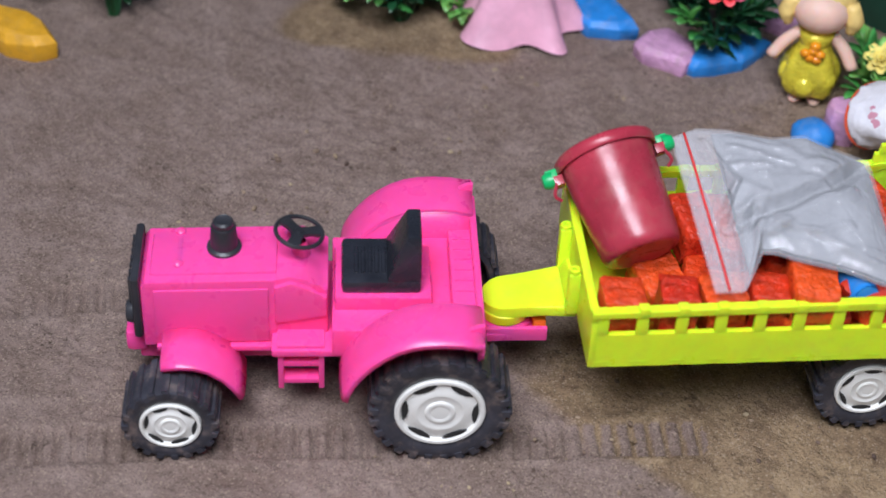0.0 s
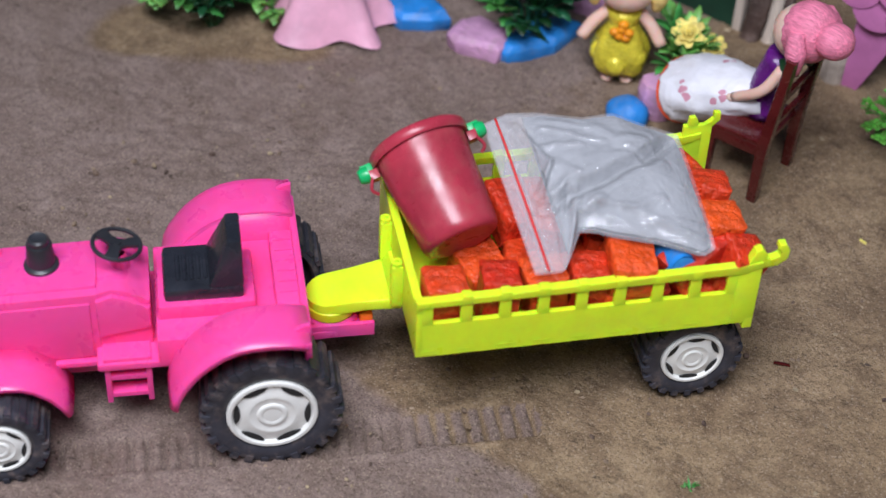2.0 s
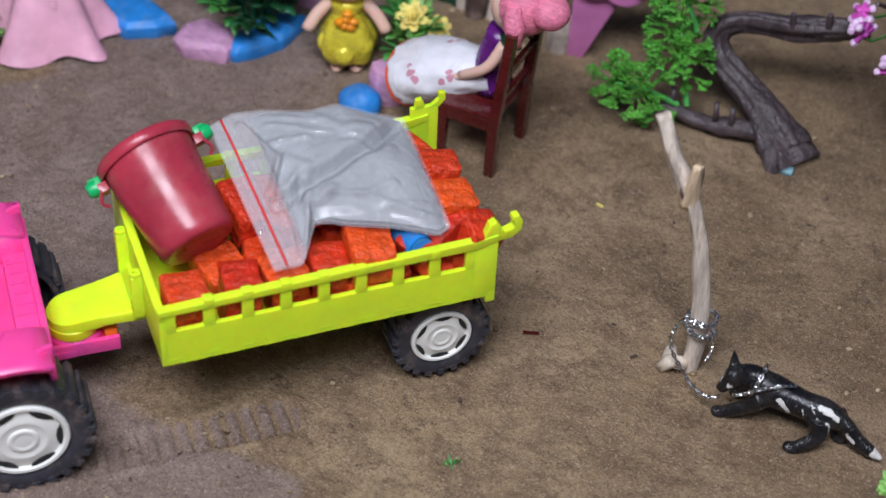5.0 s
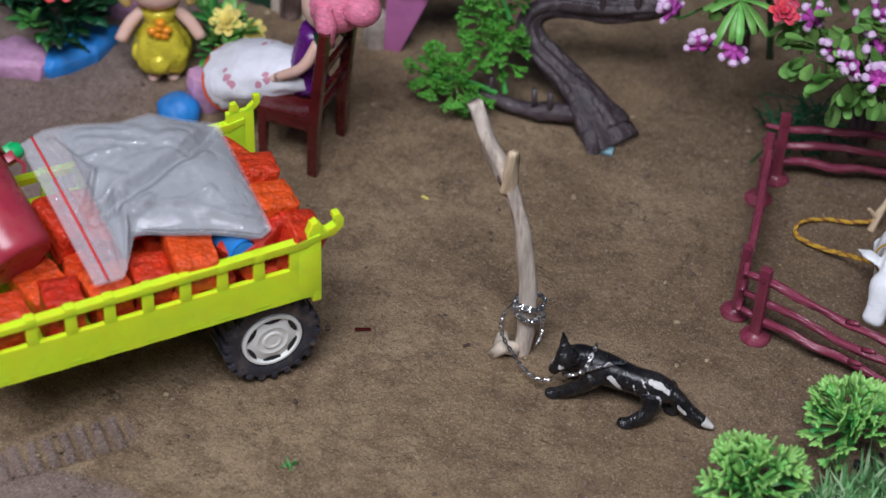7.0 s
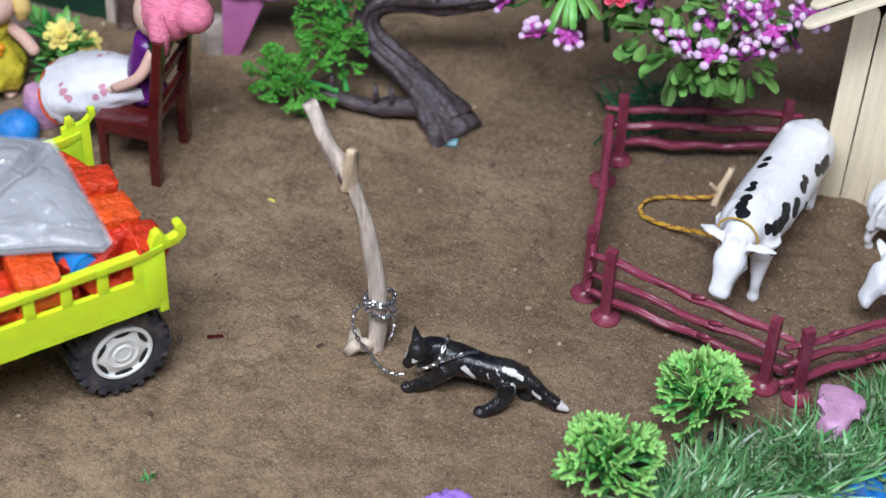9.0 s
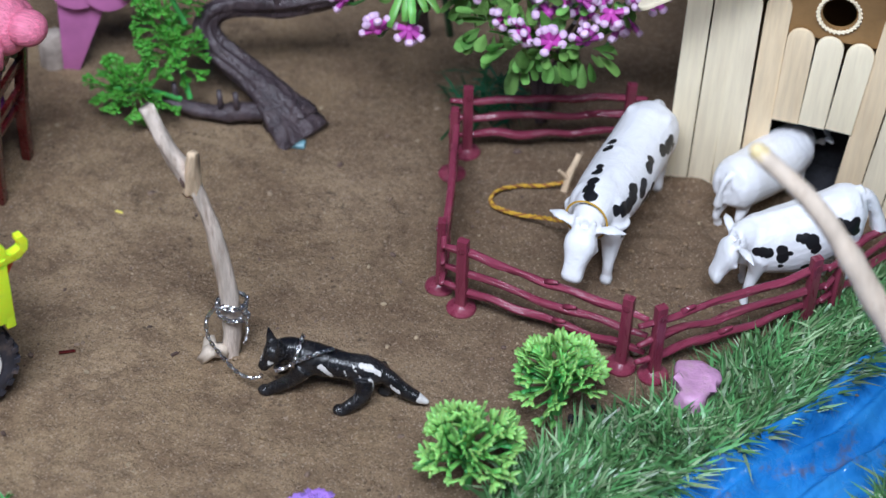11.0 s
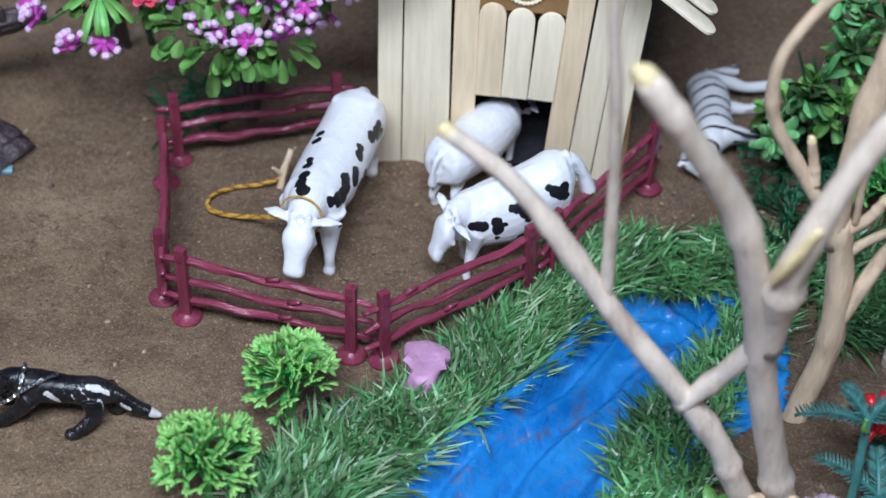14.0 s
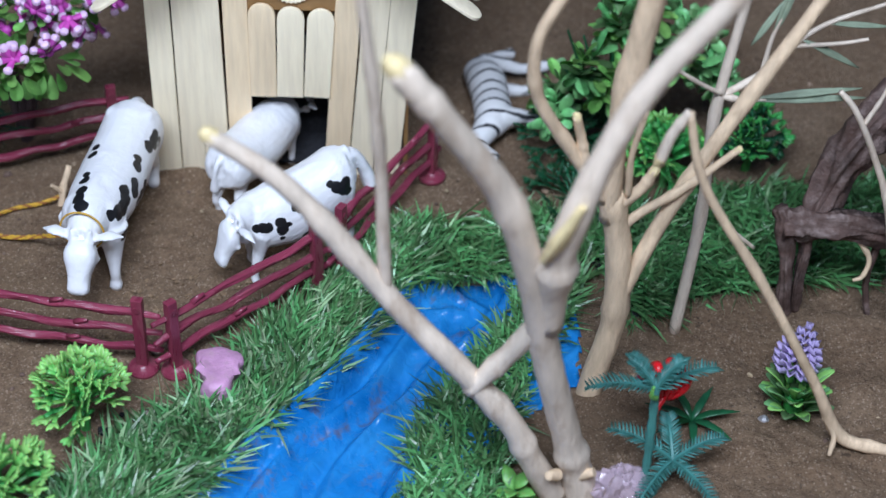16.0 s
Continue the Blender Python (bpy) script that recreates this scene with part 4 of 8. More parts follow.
def build_bricks():
    meshes = [brick_mesh(i, lx, ly, lz) for i, (lx, ly, lz) in enumerate([(15.5, 15, 26), (15, 26, 14), (17, 25, 15), (14.5, 15, 25)])]
    rows = [(10.5, 11, 63.6, 3, 4, 2, 0), (32, 10.6, 63.8, -3, 3, -4, 3), (50, 11.5, 63.4, 2, -5, 4, 0), (66, 11.5, 63.5, 0, 4, -5, 3), (77, 16, 58, 0, 8, 6, 1),
            (92, 17, 58, 0, -4, -6, 1), (108, 15, 58, 2, 0, 9, 2), (121, 16, 60, 0, 14, -4, 1), (83, 14, 72.4, 4, 5, -5, 2), (109, 13, 71, 14, 4, -62, 1),
            (30, 34, 57.5, 3, -4, 12, 2), (47, 33, 58, -4, 6, -8, 1), (64, 38, 58, 3, 0, 8, 1), (80, 42, 62, 0, 4, -4, 2), (97, 43, 62, 0, 0, 6, 1), (114, 42, 62, 4, 0, -6, 2),
            (46, 54, 68, 8, 10, 14, 2), (62, 66, 62, 0, 4, 85, 1), (90, 67, 62, 0, 0, 92, 2), (116, 66, 60, 0, 6, 80, 1),
            (58, 44, 72, 6, 4, -12, 1), (72, 48, 74.5, -4, 4, 10, 1), (90, 44, 75, 0, 4, 4, 2), (106, 38, 74.5, -4, 6, -14, 1),
            (118.5, 23, 73, 10, 10, 6, 0), (119, 39, 75, -6, 8, -8, 0), (117, 55, 73, 8, 0, 24, 1), (124, 9.5, 67, 12, 18, 12, 3)]
    for i, (a, b, z, rx, ry, rz, kind) in enumerate(rows):
        ob = new("toy_brick", meshes[kind])
        ob.matrix_basis = in_trailer(a, b, z, rx, ry, rz)
        tagged(ob, "rough orange-red painted toy brick lying in the trailer", "toy brick", "bricks in the trailer")
    bm = bm_new()
    tube(bm, [(-22, 0, 0), (22, 0, 0)], 5.2, 18)
    for x in (-21, 21):
        lathe(bm, [(5.9, -1.2), (5.9, 1.2), (0, 1.2)], 18, pose(x, 0, 0, 0, 90, 0))
    ob = new("blue_pipe", mesh_of(bm, "blue_pipe", BLUE_PAINT))
    ob.matrix_basis = in_trailer(98, 26, 70, 0, 10, 100)
    tagged(ob, "short blue plastic pipe among the bricks", "pipe")


build_bricks()


def build_bucket():
    b = new("toy_bucket")
    b.empty_display_size = 0.01
    axis = Vector((-12.5, 40, 22)).normalized()
    b.matrix_basis = TRAILER @ Matrix.Translation((22.5 * MM, 32 * MM, 74 * MM)) @ axis.to_track_quat("Z", "X").to_matrix().to_4x4() @ pose(0, 0, 0, 0, 0, 75)
    tagged(b, "glossy maroon plastic toy bucket leaning in the trailer", "bucket")
    bm = bm_new()
    lathe(bm, [(0, 0.8), (10.5, 0.6), (12.6, 0.0), (14.4, 0.7), (15.4, 2.2), (15.8, 4.2), (16.9, 20), (18.4, 43), (17.4, 43), (15.9, 20), (14.8, 2.4), (0, 2.4)], 44)
    part("body", bm, MAROON, b, angle=50)
    bm = bm_new()
    lathe(bm, [(17.4, 41), (19.6, 40.2), (20.2, 41), (20.2, 44.2), (19.4, 45), (17.4, 45), (16.8, 44)], 44, closed=True)
    part("rim", bm, MAROON, b, angle=50)
    for s in (-1, 1):
        bm = bm_new()
        slab(bm, [(s * 18.6, 36), (s * 22, 36), (s * 23, 40), (s * 18.6, 40)], -2.4, 2.4, "y", 0.5)
        tube(bm, smooth_line([(s * 21.6, -2, 37), (s * 23.6, 0, 33), (s * 21.6, 2, 31)], 4), 0.7, 8)
        part("lug", bm, MAROON, b)
        bm = bm_new()
        lathe(bm, [(0, 2.8), (2.4, 2.6), (3.3, 1), (3.3, -1.4), (0, -1.6)], 16, pose(s * 23.8, 0, 39.5, 0, s * 90, 0))
        box(bm, s * 22.4 - 2.4, s * 22.4 + 2.4, -1.4, 4.4, 40, 43.4, 0.7)
        part("handle_end", bm, GREEN_PLASTIC, b, "bright green plastic handle end")


build_bucket()


def build_bag():
    bag = new("zip_bag")
    bag.empty_display_size = 0.01
    bag.matrix_basis = TRAILER
    tagged(bag, "clear zip bag half full of grey powder, lying on the bricks", "plastic bag")
    near = [(0, 42.8, 0.5, 83), (0.14, 54, 0.6, 83), (0.24, 59, 9, 85), (0.3, 63.5, 18, 86), (0.37, 69.3, 17.4, 86), (0.45, 74.9, 15.1, 85), (0.65, 92.5, 10.5, 83), (0.9, 108.3, 3.3, 81), (1, 113.4, 5.6, 82)]
    far = [(0, 37.6, 73.6, 97), (0.13, 48, 77.7, 98), (0.3, 61.5, 76.4, 98), (0.5, 76.2, 71.2, 98), (0.66, 88.7, 70.7, 99), (0.8, 99.9, 64.8, 97), (1, 113.5, 61, 93)]
    # folds: a line over the bag, its height (below 0: a groove) and half width
    folds = [(((0.3, 0.25), (0.46, 0.38), (0.58, 0.5), (0.69, 0.57), (0.85, 0.8), (0.98, 0.97)), -3.4, 0.05), (((0.31, 0.36), (0.45, 0.48), (0.6, 0.63), (0.8, 0.86)), 1.8, 0.09),
             (((0.36, 0.17), (0.48, 0.3), (0.63, 0.43), (0.8, 0.62)), 1.8, 0.06), (((0.12, 0.37), (0.31, 0.29)), -2.6, 0.05), (((0.14, 0.43), (0.3, 0.38)), 2.0, 0.04),
             (((0.14, 0.9), (0.19, 0.73), (0.24, 0.57), (0.13, 0.43)), 2.8, 0.035), (((0.24, 0.57), (0.35, 0.4)), 2.2, 0.045), (((0.5, 0.93), (0.61, 0.74), (0.76, 0.77)), 1.6, 0.05),
             (((0.26, 0.85), (0.44, 0.75), (0.54, 0.73)), 1.5, 0.03), (((0.28, 0.92), (0.5, 0.86)), 1.2, 0.03), (((0.33, 0.3), (0.28, 0.08), (0.2, 0.02)), 2.6, 0.04),
             (((0.19, 0.35), (0.19, 0.18), (0.15, 0.05)), -1.8, 0.03), (((0.34, 0.13), (0.44, 0.24)), 2.2, 0.04), (((0.4, 0.2), (0.58, 0.21), (0.74, 0.32)), 1.5, 0.035),
             (((0.55, 0.2), (0.73, 0.12), (0.93, 0.1)), 1.8, 0.045), (((0.62, 0.1), (0.8, 0.18), (0.95, 0.2)), 1.0, 0.03), (((0.59, 0.65), (0.73, 0.62)), -1.4, 0.03),
             (((0.1, 0.95), (0.12, 0.6), (0.1, 0.3)), 1.2, 0.02), (((0.16, 0.97), (0.17, 0.8)), -1.2, 0.025), (((0.22, 0.72), (0.34, 0.66), (0.42, 0.68)), 1.6, 0.03)]

    def away(line, u, v):
        best = 9.0
        for (a, b), (c, d) in zip(line, line[1:]):
            ex, ey = c - a, (d - b)
            k = min(1, max(0, ((u - a) * ex + (v - b) * ey) / (ex * ex + ey * ey)))
            best = min(best, math.hypot(u - a - k * ex, v - b - k * ey))
        return best

    def edge(rows, u):
        us = [r[0] for r in rows]
        return Vector([float(np.interp(u, us, [r[k] for r in rows])) for k in (1, 2, 3)])

    def fold(u, v, fine=1.0):
        """Height of the film over the flat bag."""
        full = min(1, max(0, (u - 0.2) / 0.2))
        body = (4 * v * (1 - v)) ** 0.7 * min(1, max(0, (1.02 - u) / 0.3)) ** 0.6 * min(1, (u + 0.05) / 0.25)
        h = 7.5 * body * full + 1.5 * body * (1 - full)
        rim = min(1, 8 * v, 8 * (1 - v), 12 * (1.0 - u) + 0.1)
        for line, tall, wide in folds:
            d = away(line, u, v) / (wide * 1.05)
            if d < 1:
                h += tall * (1.5 if abs(tall) > 2.3 else 0.8) * (1 - d) * rim * (1.0 if fine > 0.5 else 0.75)
        h += 1.0 * noise.noise(Vector((u * 4, v * 3, 1.0)))
        if fine:
            h += fine * rim * 0.22 * max(0, 1 - abs(noise.noise(Vector((u * 4.2 + v * 3.4, v * 7 - u * 4.4, 3.0)))) * 6)
            h += fine * rim * 0.15 * max(0, 1 - abs(noise.noise(Vector((u * 8, v * 6 + u * 7, 6.0)))) * 7)
        return h

    def sheet(bm, us, vs, lift, scale=1.0, top=True, fine=1.0):
        rows = []
        for v in vs:
            row = []
            for u in us:
                p = edge(near, u).lerp(edge(far, u), v)
                h = fold(u, v, fine) * scale + lift if top else lift
                row.append(bm.verts.new(p + Vector((0, -0.35 * h, 0.9 * h))))
            rows.append(row)
        for a, b in zip(rows, rows[1:]):
            for k in range(len(us) - 1):
                bm.faces.new((a[k], a[k + 1], b[k + 1], b[k]))

    bm = bm_new()
    sheet(bm, np.linspace(0, 1, 150), np.linspace(0, 1, 130), 0.6)
    sheet(bm, np.linspace(0, 1, 24), np.linspace(0, 1, 20), -1.2, top=False)
    o = part("film", bm, FILM, bag, "crinkled clear plastic film", angle=180)
    bm = bm_new()
    sheet(bm, np.linspace(0.2, 0.975, 80), np.linspace(0.03, 0.97, 70), -0.4, 0.96, True, 0.25)
    sheet(bm, np.linspace(0.2, 0.975, 20), np.linspace(0.03, 0.97, 20), -1.0, top=False)
    part("powder", bm, POWDER, bag, "fine grey cement powder", angle=180)
    for u0, u1, m, nm in ((0.058, 0.068, RED_LINE, "red_line"), (0.042, 0.047, FILM, "zip_ridge"), (0.08, 0.085, FILM, "zip_ridge")):
        bm = bm_new()
        sheet(bm, np.linspace(u0, u1, 3), np.linspace(0.005, 0.995, 60), 1.1)
        thicken(part(nm, bm, m, bag, angle=180), 0.7)


build_bag()


# ---- the figures' garden: stones, dolls, plants ----
def stone(x, y, lx, ly, lz, rz, material, label, seed, corners=9, sink=1.0, worn=0.8):
    rng = random.Random(seed)
    bm = bm_new()
    for layer, (zz, s) in enumerate(((0, 0.96), (lz * 0.72, 1.0), (lz, 0.82))):
        rng2 = random.Random(seed)
        for k in range(corners):
            a = 2 * math.pi * (k + rng2.uniform(-0.28, 0.28)) / corners
            r = rng2.uniform(0.76, 1.12)
            bm.verts.new((math.cos(a) * lx / 2 * r * s + rng.uniform(-0.5, 0.5), math.sin(a) * ly / 2 * r * s + rng.uniform(-0.5, 0.5), zz + rng.uniform(-0.06, 0.06) * lz))
    if corners > 12:
        bm.clear()
        bmesh.ops.create_icosphere(bm, subdivisions=3, radius=1, matrix=Matrix.Translation((0, 0, lz * 0.35)) @ Matrix.Diagonal((lx / 2, ly / 2, lz * 0.68, 1)))
        for v in bm.verts:
            v.co *= 1 + 0.12 * noise.noise(v.co * 0.12 + Vector((seed, 0, 0)))
        return solid("painted_stone", bm, material, x, y, -sink, rz, label, "painted stone", "painted stones along the path", angle=180)
    bmesh.ops.convex_hull(bm, input=bm.verts[:])
    bmesh.ops.dissolve_limit(bm, angle_limit=radians(8), verts=bm.verts[:], edges=bm.edges[:])
    bmesh.ops.bevel(bm, geom=bm.edges[:], offset=worn, segments=3, affect="EDGES", profile=0.5, clamp_overlap=True)
    return solid("painted_stone", bm, material, x, y, -sink, rz, label, "painted stone", "painted stones along the path", angle=50)


stone(-92, -58, 52, 26, 15, 20, YELLOW_PAINT, "ochre yellow painted stone on the grey dusty path", 1)
stone(100.5, 164.5, 46, 28, 11, 0, BLUE_PAINT, "flat blue painted stone edging the flower bed", 2)
stone(144.5, 164, 37, 30, 11, 8, LILAC_PAINT, "flat lilac painted stone edging the flower bed", 3)
stone(167.5, 183, 60, 22, 10, 76, BLUE_PAINT, "long narrow blue painted stone beside the doll", 4)
stone(172, 226, 22, 14, 10, 30, LILAC_PAINT, "small lilac painted stone under the rose plant", 5)
stone(243, 173, 17, 20, 18, 60, LILAC_PAINT, "upright lilac painted stone in front of the seated doll", 6)
stone(237, 157, 22, 19, 14, 0, BLUE_PAINT, "rounded blue painted stone near the trailer", 7, 14, 1.0, 2.0)


def waisted_stone(x, y, rz, material, label):
    """A broken stone of two lobes with a notch on one side."""
    bm = bm_new()
    slab(bm, [(-9, 11), (1, 13), (9, 10), (10.5, 2.5), (7.5, -4), (6.5, -12), (-1, -14), (-6, -10.5), (-4.5, -3.5), (-9, 2.5)], 0, 14, "z")
    bmesh.ops.bevel(bm, geom=[e for e in bm.edges if max(v.co.z for v in e.verts) > 13], offset=3.2, segments=3, affect="EDGES", profile=0.5, clamp_overlap=True)
    bmesh.ops.triangulate(bm, faces=[f for f in bm.faces if len(f.verts) > 4])
    bmesh.ops.subdivide_edges(bm, edges=[e for e in bm.edges if e.calc_length() > 5], cuts=2, use_grid_fill=True)
    for v in bm.verts:
        v.co += Vector((noise.noise(v.co * 0.2), noise.noise(v.co * 0.2 + Vector((9, 0, 0))), 1.3 * noise.noise(v.co * 0.12 + Vector((0, 7, 0))))) * 1.3
    return solid("painted_stone", bm, material, x, y, -1, rz, label, "painted stone", "painted stones along the path", angle=40)


waisted_stone(631, 81, -8, LILAC_PAINT, "chipped pink painted stone with a notch, by the fence")
stone(300, 253, 16, 14, 20, 15, PALE_STONE, "pale rough stone standing in the soil", 9)


def skirt(bm, profile, folds, depth, n=72, m=None):
    """A pleated skirt: rings of (radius, height)."""
    rows = []
    top = max(z for _, z in profile)
    low = min(z for _, z in profile)
    for r, z in profile:
        f = (top - z) / (top - low)
        ring = []
        for k in range(n):
            a = 2 * math.pi * k / n
            rr = r * (1 + depth * f * math.sin(folds * a + 1.3 * math.sin(2 * a)))
            p = Vector((rr * math.cos(a), rr * math.sin(a), z + depth * 6 * f * math.sin(folds * a + 1)))
            ring.append(bm.verts.new(m @ p if m else p))
        rows.append(ring)
    for a, b in zip(rows, rows[1:]):
        for k in range(n):
            bm.faces.new((a[k], a[(k + 1) % n], b[(k + 1) % n], b[k]))


def doll_in_pink():
    bm = bm_new()
    skirt(bm, [(32, 2), (28, 8), (22, 22), (16, 33), (9.6, 42), (6.6, 47)], 6, 0.2)
    skirt(bm, [(27, 3.2), (25.5, 9), (21, 22), (15, 33), (8.6, 42), (6, 47)], 6, 0.2)
    skirt(bm, [(17, 26), (15, 33), (11, 40), (7, 46)], 9, 0.1)
    lathe(bm, [(6.5, 46), (7, 54), (8, 62), (6, 66), (3, 67)], 24)
    n1 = len(bm.faces)
    for s in (-1, 1):
        tube(bm, smooth_line([(s * 7, 0, 62), (s * 13, -2, 54), (s * 17, -6, 46)], 4), [2.6, 2.3, 2.0], 10)
        tube(bm, [(s * 4, 0, 0), (s * 4, 0, 14)], 3, 10)
    ball(bm, 0, 0, 78, 13, 13, 14)
    tube(bm, [(0, 0, 64), (0, 0, 72)], 2.6, 10)
    paint(bm, n1, 1)
    n2 = len(bm.faces)
    ball(bm, 0, 3, 81, 14.5, 13.5, 14)
    paint(bm, n2, 2)
    solid("doll", bm, [PINK_CLOTH, SKIN, HAIR_PINK], 71, 137, 0, 20, "small doll in a pale pink satin dress on the sand", "doll", angle=180)


def doll_in_gold():
    bm = bm_new()
    skirt(bm, [(10, 7), (12.5, 12), (13.5, 20), (11.5, 28), (8, 35), (7, 40)], 5, 0.14)
    for k in range(6):
        a = 2 * math.pi * k / 6 + 0.4
        ball(bm, 9.5 * math.cos(a), 9.5 * math.sin(a), 16 + 3 * (k % 2), 5.5, 5.5, 7)
    lathe(bm, [(7, 38), (8, 44), (8.5, 47), (6, 49), (0, 49)], 20)
    n1 = len(bm.faces)
    for s in (-1, 1):
        tube(bm, smooth_line([(s * 7, 0, 46), (s * 13.5, -2, 38), (s * 18.5, -5, 29)], 4), [3, 3.2, 3.0], 12)
        tube(bm, [(s * 4.5, 0, 0), (s * 4.5, 0, 9)], 3.6, 12)
        ball(bm, s * 4.5, -2.5, 1.6, 3.4, 5, 2.4)
    ball(bm, 0, 0, 61, 13.5, 13, 13)
    paint(bm, n1, 1)
    n2 = len(bm.faces)
    ball(bm, 0, 4, 64, 15, 13, 13)
    for s in (-1, 1):
        tube(bm, smooth_line([(s * 12, -1, 68), (s * 15, -2, 58), (s * 14, -2, 50)], 4), [4, 4.5, 2], 10)
    paint(bm, n2, 2)
    n3 = len(bm.faces)
    for x, z in ((0, 40), (-3.4, 38), (3.2, 38.4), (-1, 35.5), (2, 34.6), (0.5, 43.5)):
        ball(bm, x, -9.6, z, 2.5, 2, 2.5)
    paint(bm, n3, 3)
    bm.transform(Matrix.Diagonal((1.05, 1.05, 0.84, 1)))
    solid("doll", bm, [GOLD_CLOTH, SKIN, HAIR_YELLOW, AMBER], 213, 187, 0, 27, "small doll in a shiny gold dress with amber beads", "doll", angle=180)


def doll_seated():
    bm = bm_new()
    # skirt over the lap: from the waist forward to the knees, hanging in front
    line = smooth_line([(-1, 0, 9), (-14, 0.5, 6), (-28, 1, 1), (-41, 2, -5), (-47, 2, -9)], 5)
    tube(bm, line, [9, 14.5, 18.5, 20.5, 20.5], 36, True, 0.72, 0.12, 3.0)
    n0 = len(bm.faces)
    tube(bm, [(-46, 2, -8.3), (-47.2, 2, -9.2)], [20.8, 21.0], 36, False, 0.72)
    paint(bm, n0, 4)
    n1 = len(bm.faces)
    tube(bm, smooth_line([(-3, 0, 2), (-3, 0, 18), (2, 0, 35)], 4), [9.5, 8.4, 8.4], 20, True, 0.9)
    paint(bm, n1, 1)
    n2 = len(bm.faces)
    for s in (-1, 1):
        tube(bm, smooth_line([(6, s * 7.5, 33), (0, s * 12.5, 21), (-14, s * 11, 10)], 5), [3, 2.6, 2.3], 12)
        ball(bm, -15, s * 11, 9.6, 3.2, 2.6, 2)
    tube(bm, [(6, 0, 32), (7, 0, 42)], 3, 12)
    ball(bm, 7, 0, 50, 12.5, 12, 13)
    paint(bm, n2, 2)
    n3 = len(bm.faces)
    ball(bm, 11, 0, 52, 13.5, 13.8, 14)
    ball(bm, 25, -3, 55, 9, 9, 8)
    for s in (-1, 1):
        tube(bm, smooth_line([(11, s * 12, 57), (14, s * 15, 49), (15, s * 14, 39)], 4), [4, 5, 2], 10)
    paint(bm, n3, 3)
    n4 = len(bm.faces)
    for s in (-1, 1):
        tube(bm, smooth_line([(3, s * 4, 34.5), (8, s * 9, 34), (12, s * 5, 33)], 4), 1.8, 8)
    paint(bm, n4, 5)
    solid("doll", bm, [PRINT_CLOTH, PURPLE_CLOTH, SKIN, HAIR_PINK, TRIM_RED, LEAF_DARK], 306, 163, 32, -5,
          "pink-haired doll in purple top and printed white skirt on the chair", "doll", angle=180)


doll_in_pink()
doll_in_gold()
doll_seated()


def build_chair():
    c = thing("toy_chair", 299, 160, 0, 0, "glossy dark cherry-red wooden toy chair with the doll on it", "chair")
    bm = bm_new()
    slab(bm, [(-14, -17.5), (15, -17), (15, 17), (-14, 17.5)], 29.5, 32, "z", 0.7)
    part("seat", bm, CHERRY, c)
    for s in (-1, 1):
        bm = bm_new()
        slab(bm, [(12, 0), (16.5, 0), (17.6, 31), (23, 80), (18.4, 80.6), (12.6, 31)], s * 17 - 2.7, s * 17 + 2.7, "y", 0.7)
        part("back_post", bm, CHERRY, c)
        bm = bm_new()
        slab(bm, [(-13.5, 0), (-10, 0), (-9, 30), (-13.5, 30)], s * 15.5 - 1.9, s * 15.5 + 1.9, "y", 0.6)
        part("front_leg", bm, CHERRY, c)
    for z0, z1 in ((70, 77), (54, 60), (40, 45)):
        bm = bm_new()
        x = 13.5 + (z0 - 30) * 0.12
        slab(bm, [(x, z0), (x + 2.4, z0), (x + 3.8, z1), (x + 1.4, z1)], -17, 17, "y", 0.5)
        part("back_rail", bm, CHERRY, c)
    for y in (-16, 16):
        bm = bm_new()
        box(bm, -12, 14, y - 1.2, y + 1.2, 24, 29.6, 0.4)
        part("apron", bm, CHERRY, c)


build_chair()


def sprig(bm, rng, base, way, leaves, length, width, spread=1.0, droop=0.3, reach=20.0, shape=(0.0, 0.75, 1.0, 0.8, 0.0)):
    """Leaves set round a short twig."""
    base, way = Vector(base), Vector(way).normalized()
    for k in range(leaves):
        t = (k + 0.5) / leaves
        side = Vector((rng.uniform(-1, 1), rng.uniform(-1, 1), rng.uniform(-0.4, 0.8)))
        d = (way * (0.5 + 0.6 * t) + side * spread).normalized()
        leaf(bm, base + way * reach * t, d, Vector((0, 0, 1)) + side * 0.3, length * rng.uniform(0.75, 1.15), width * rng.uniform(0.8, 1.15), droop * rng.uniform(0.3, 1.5), 0.15, shape)


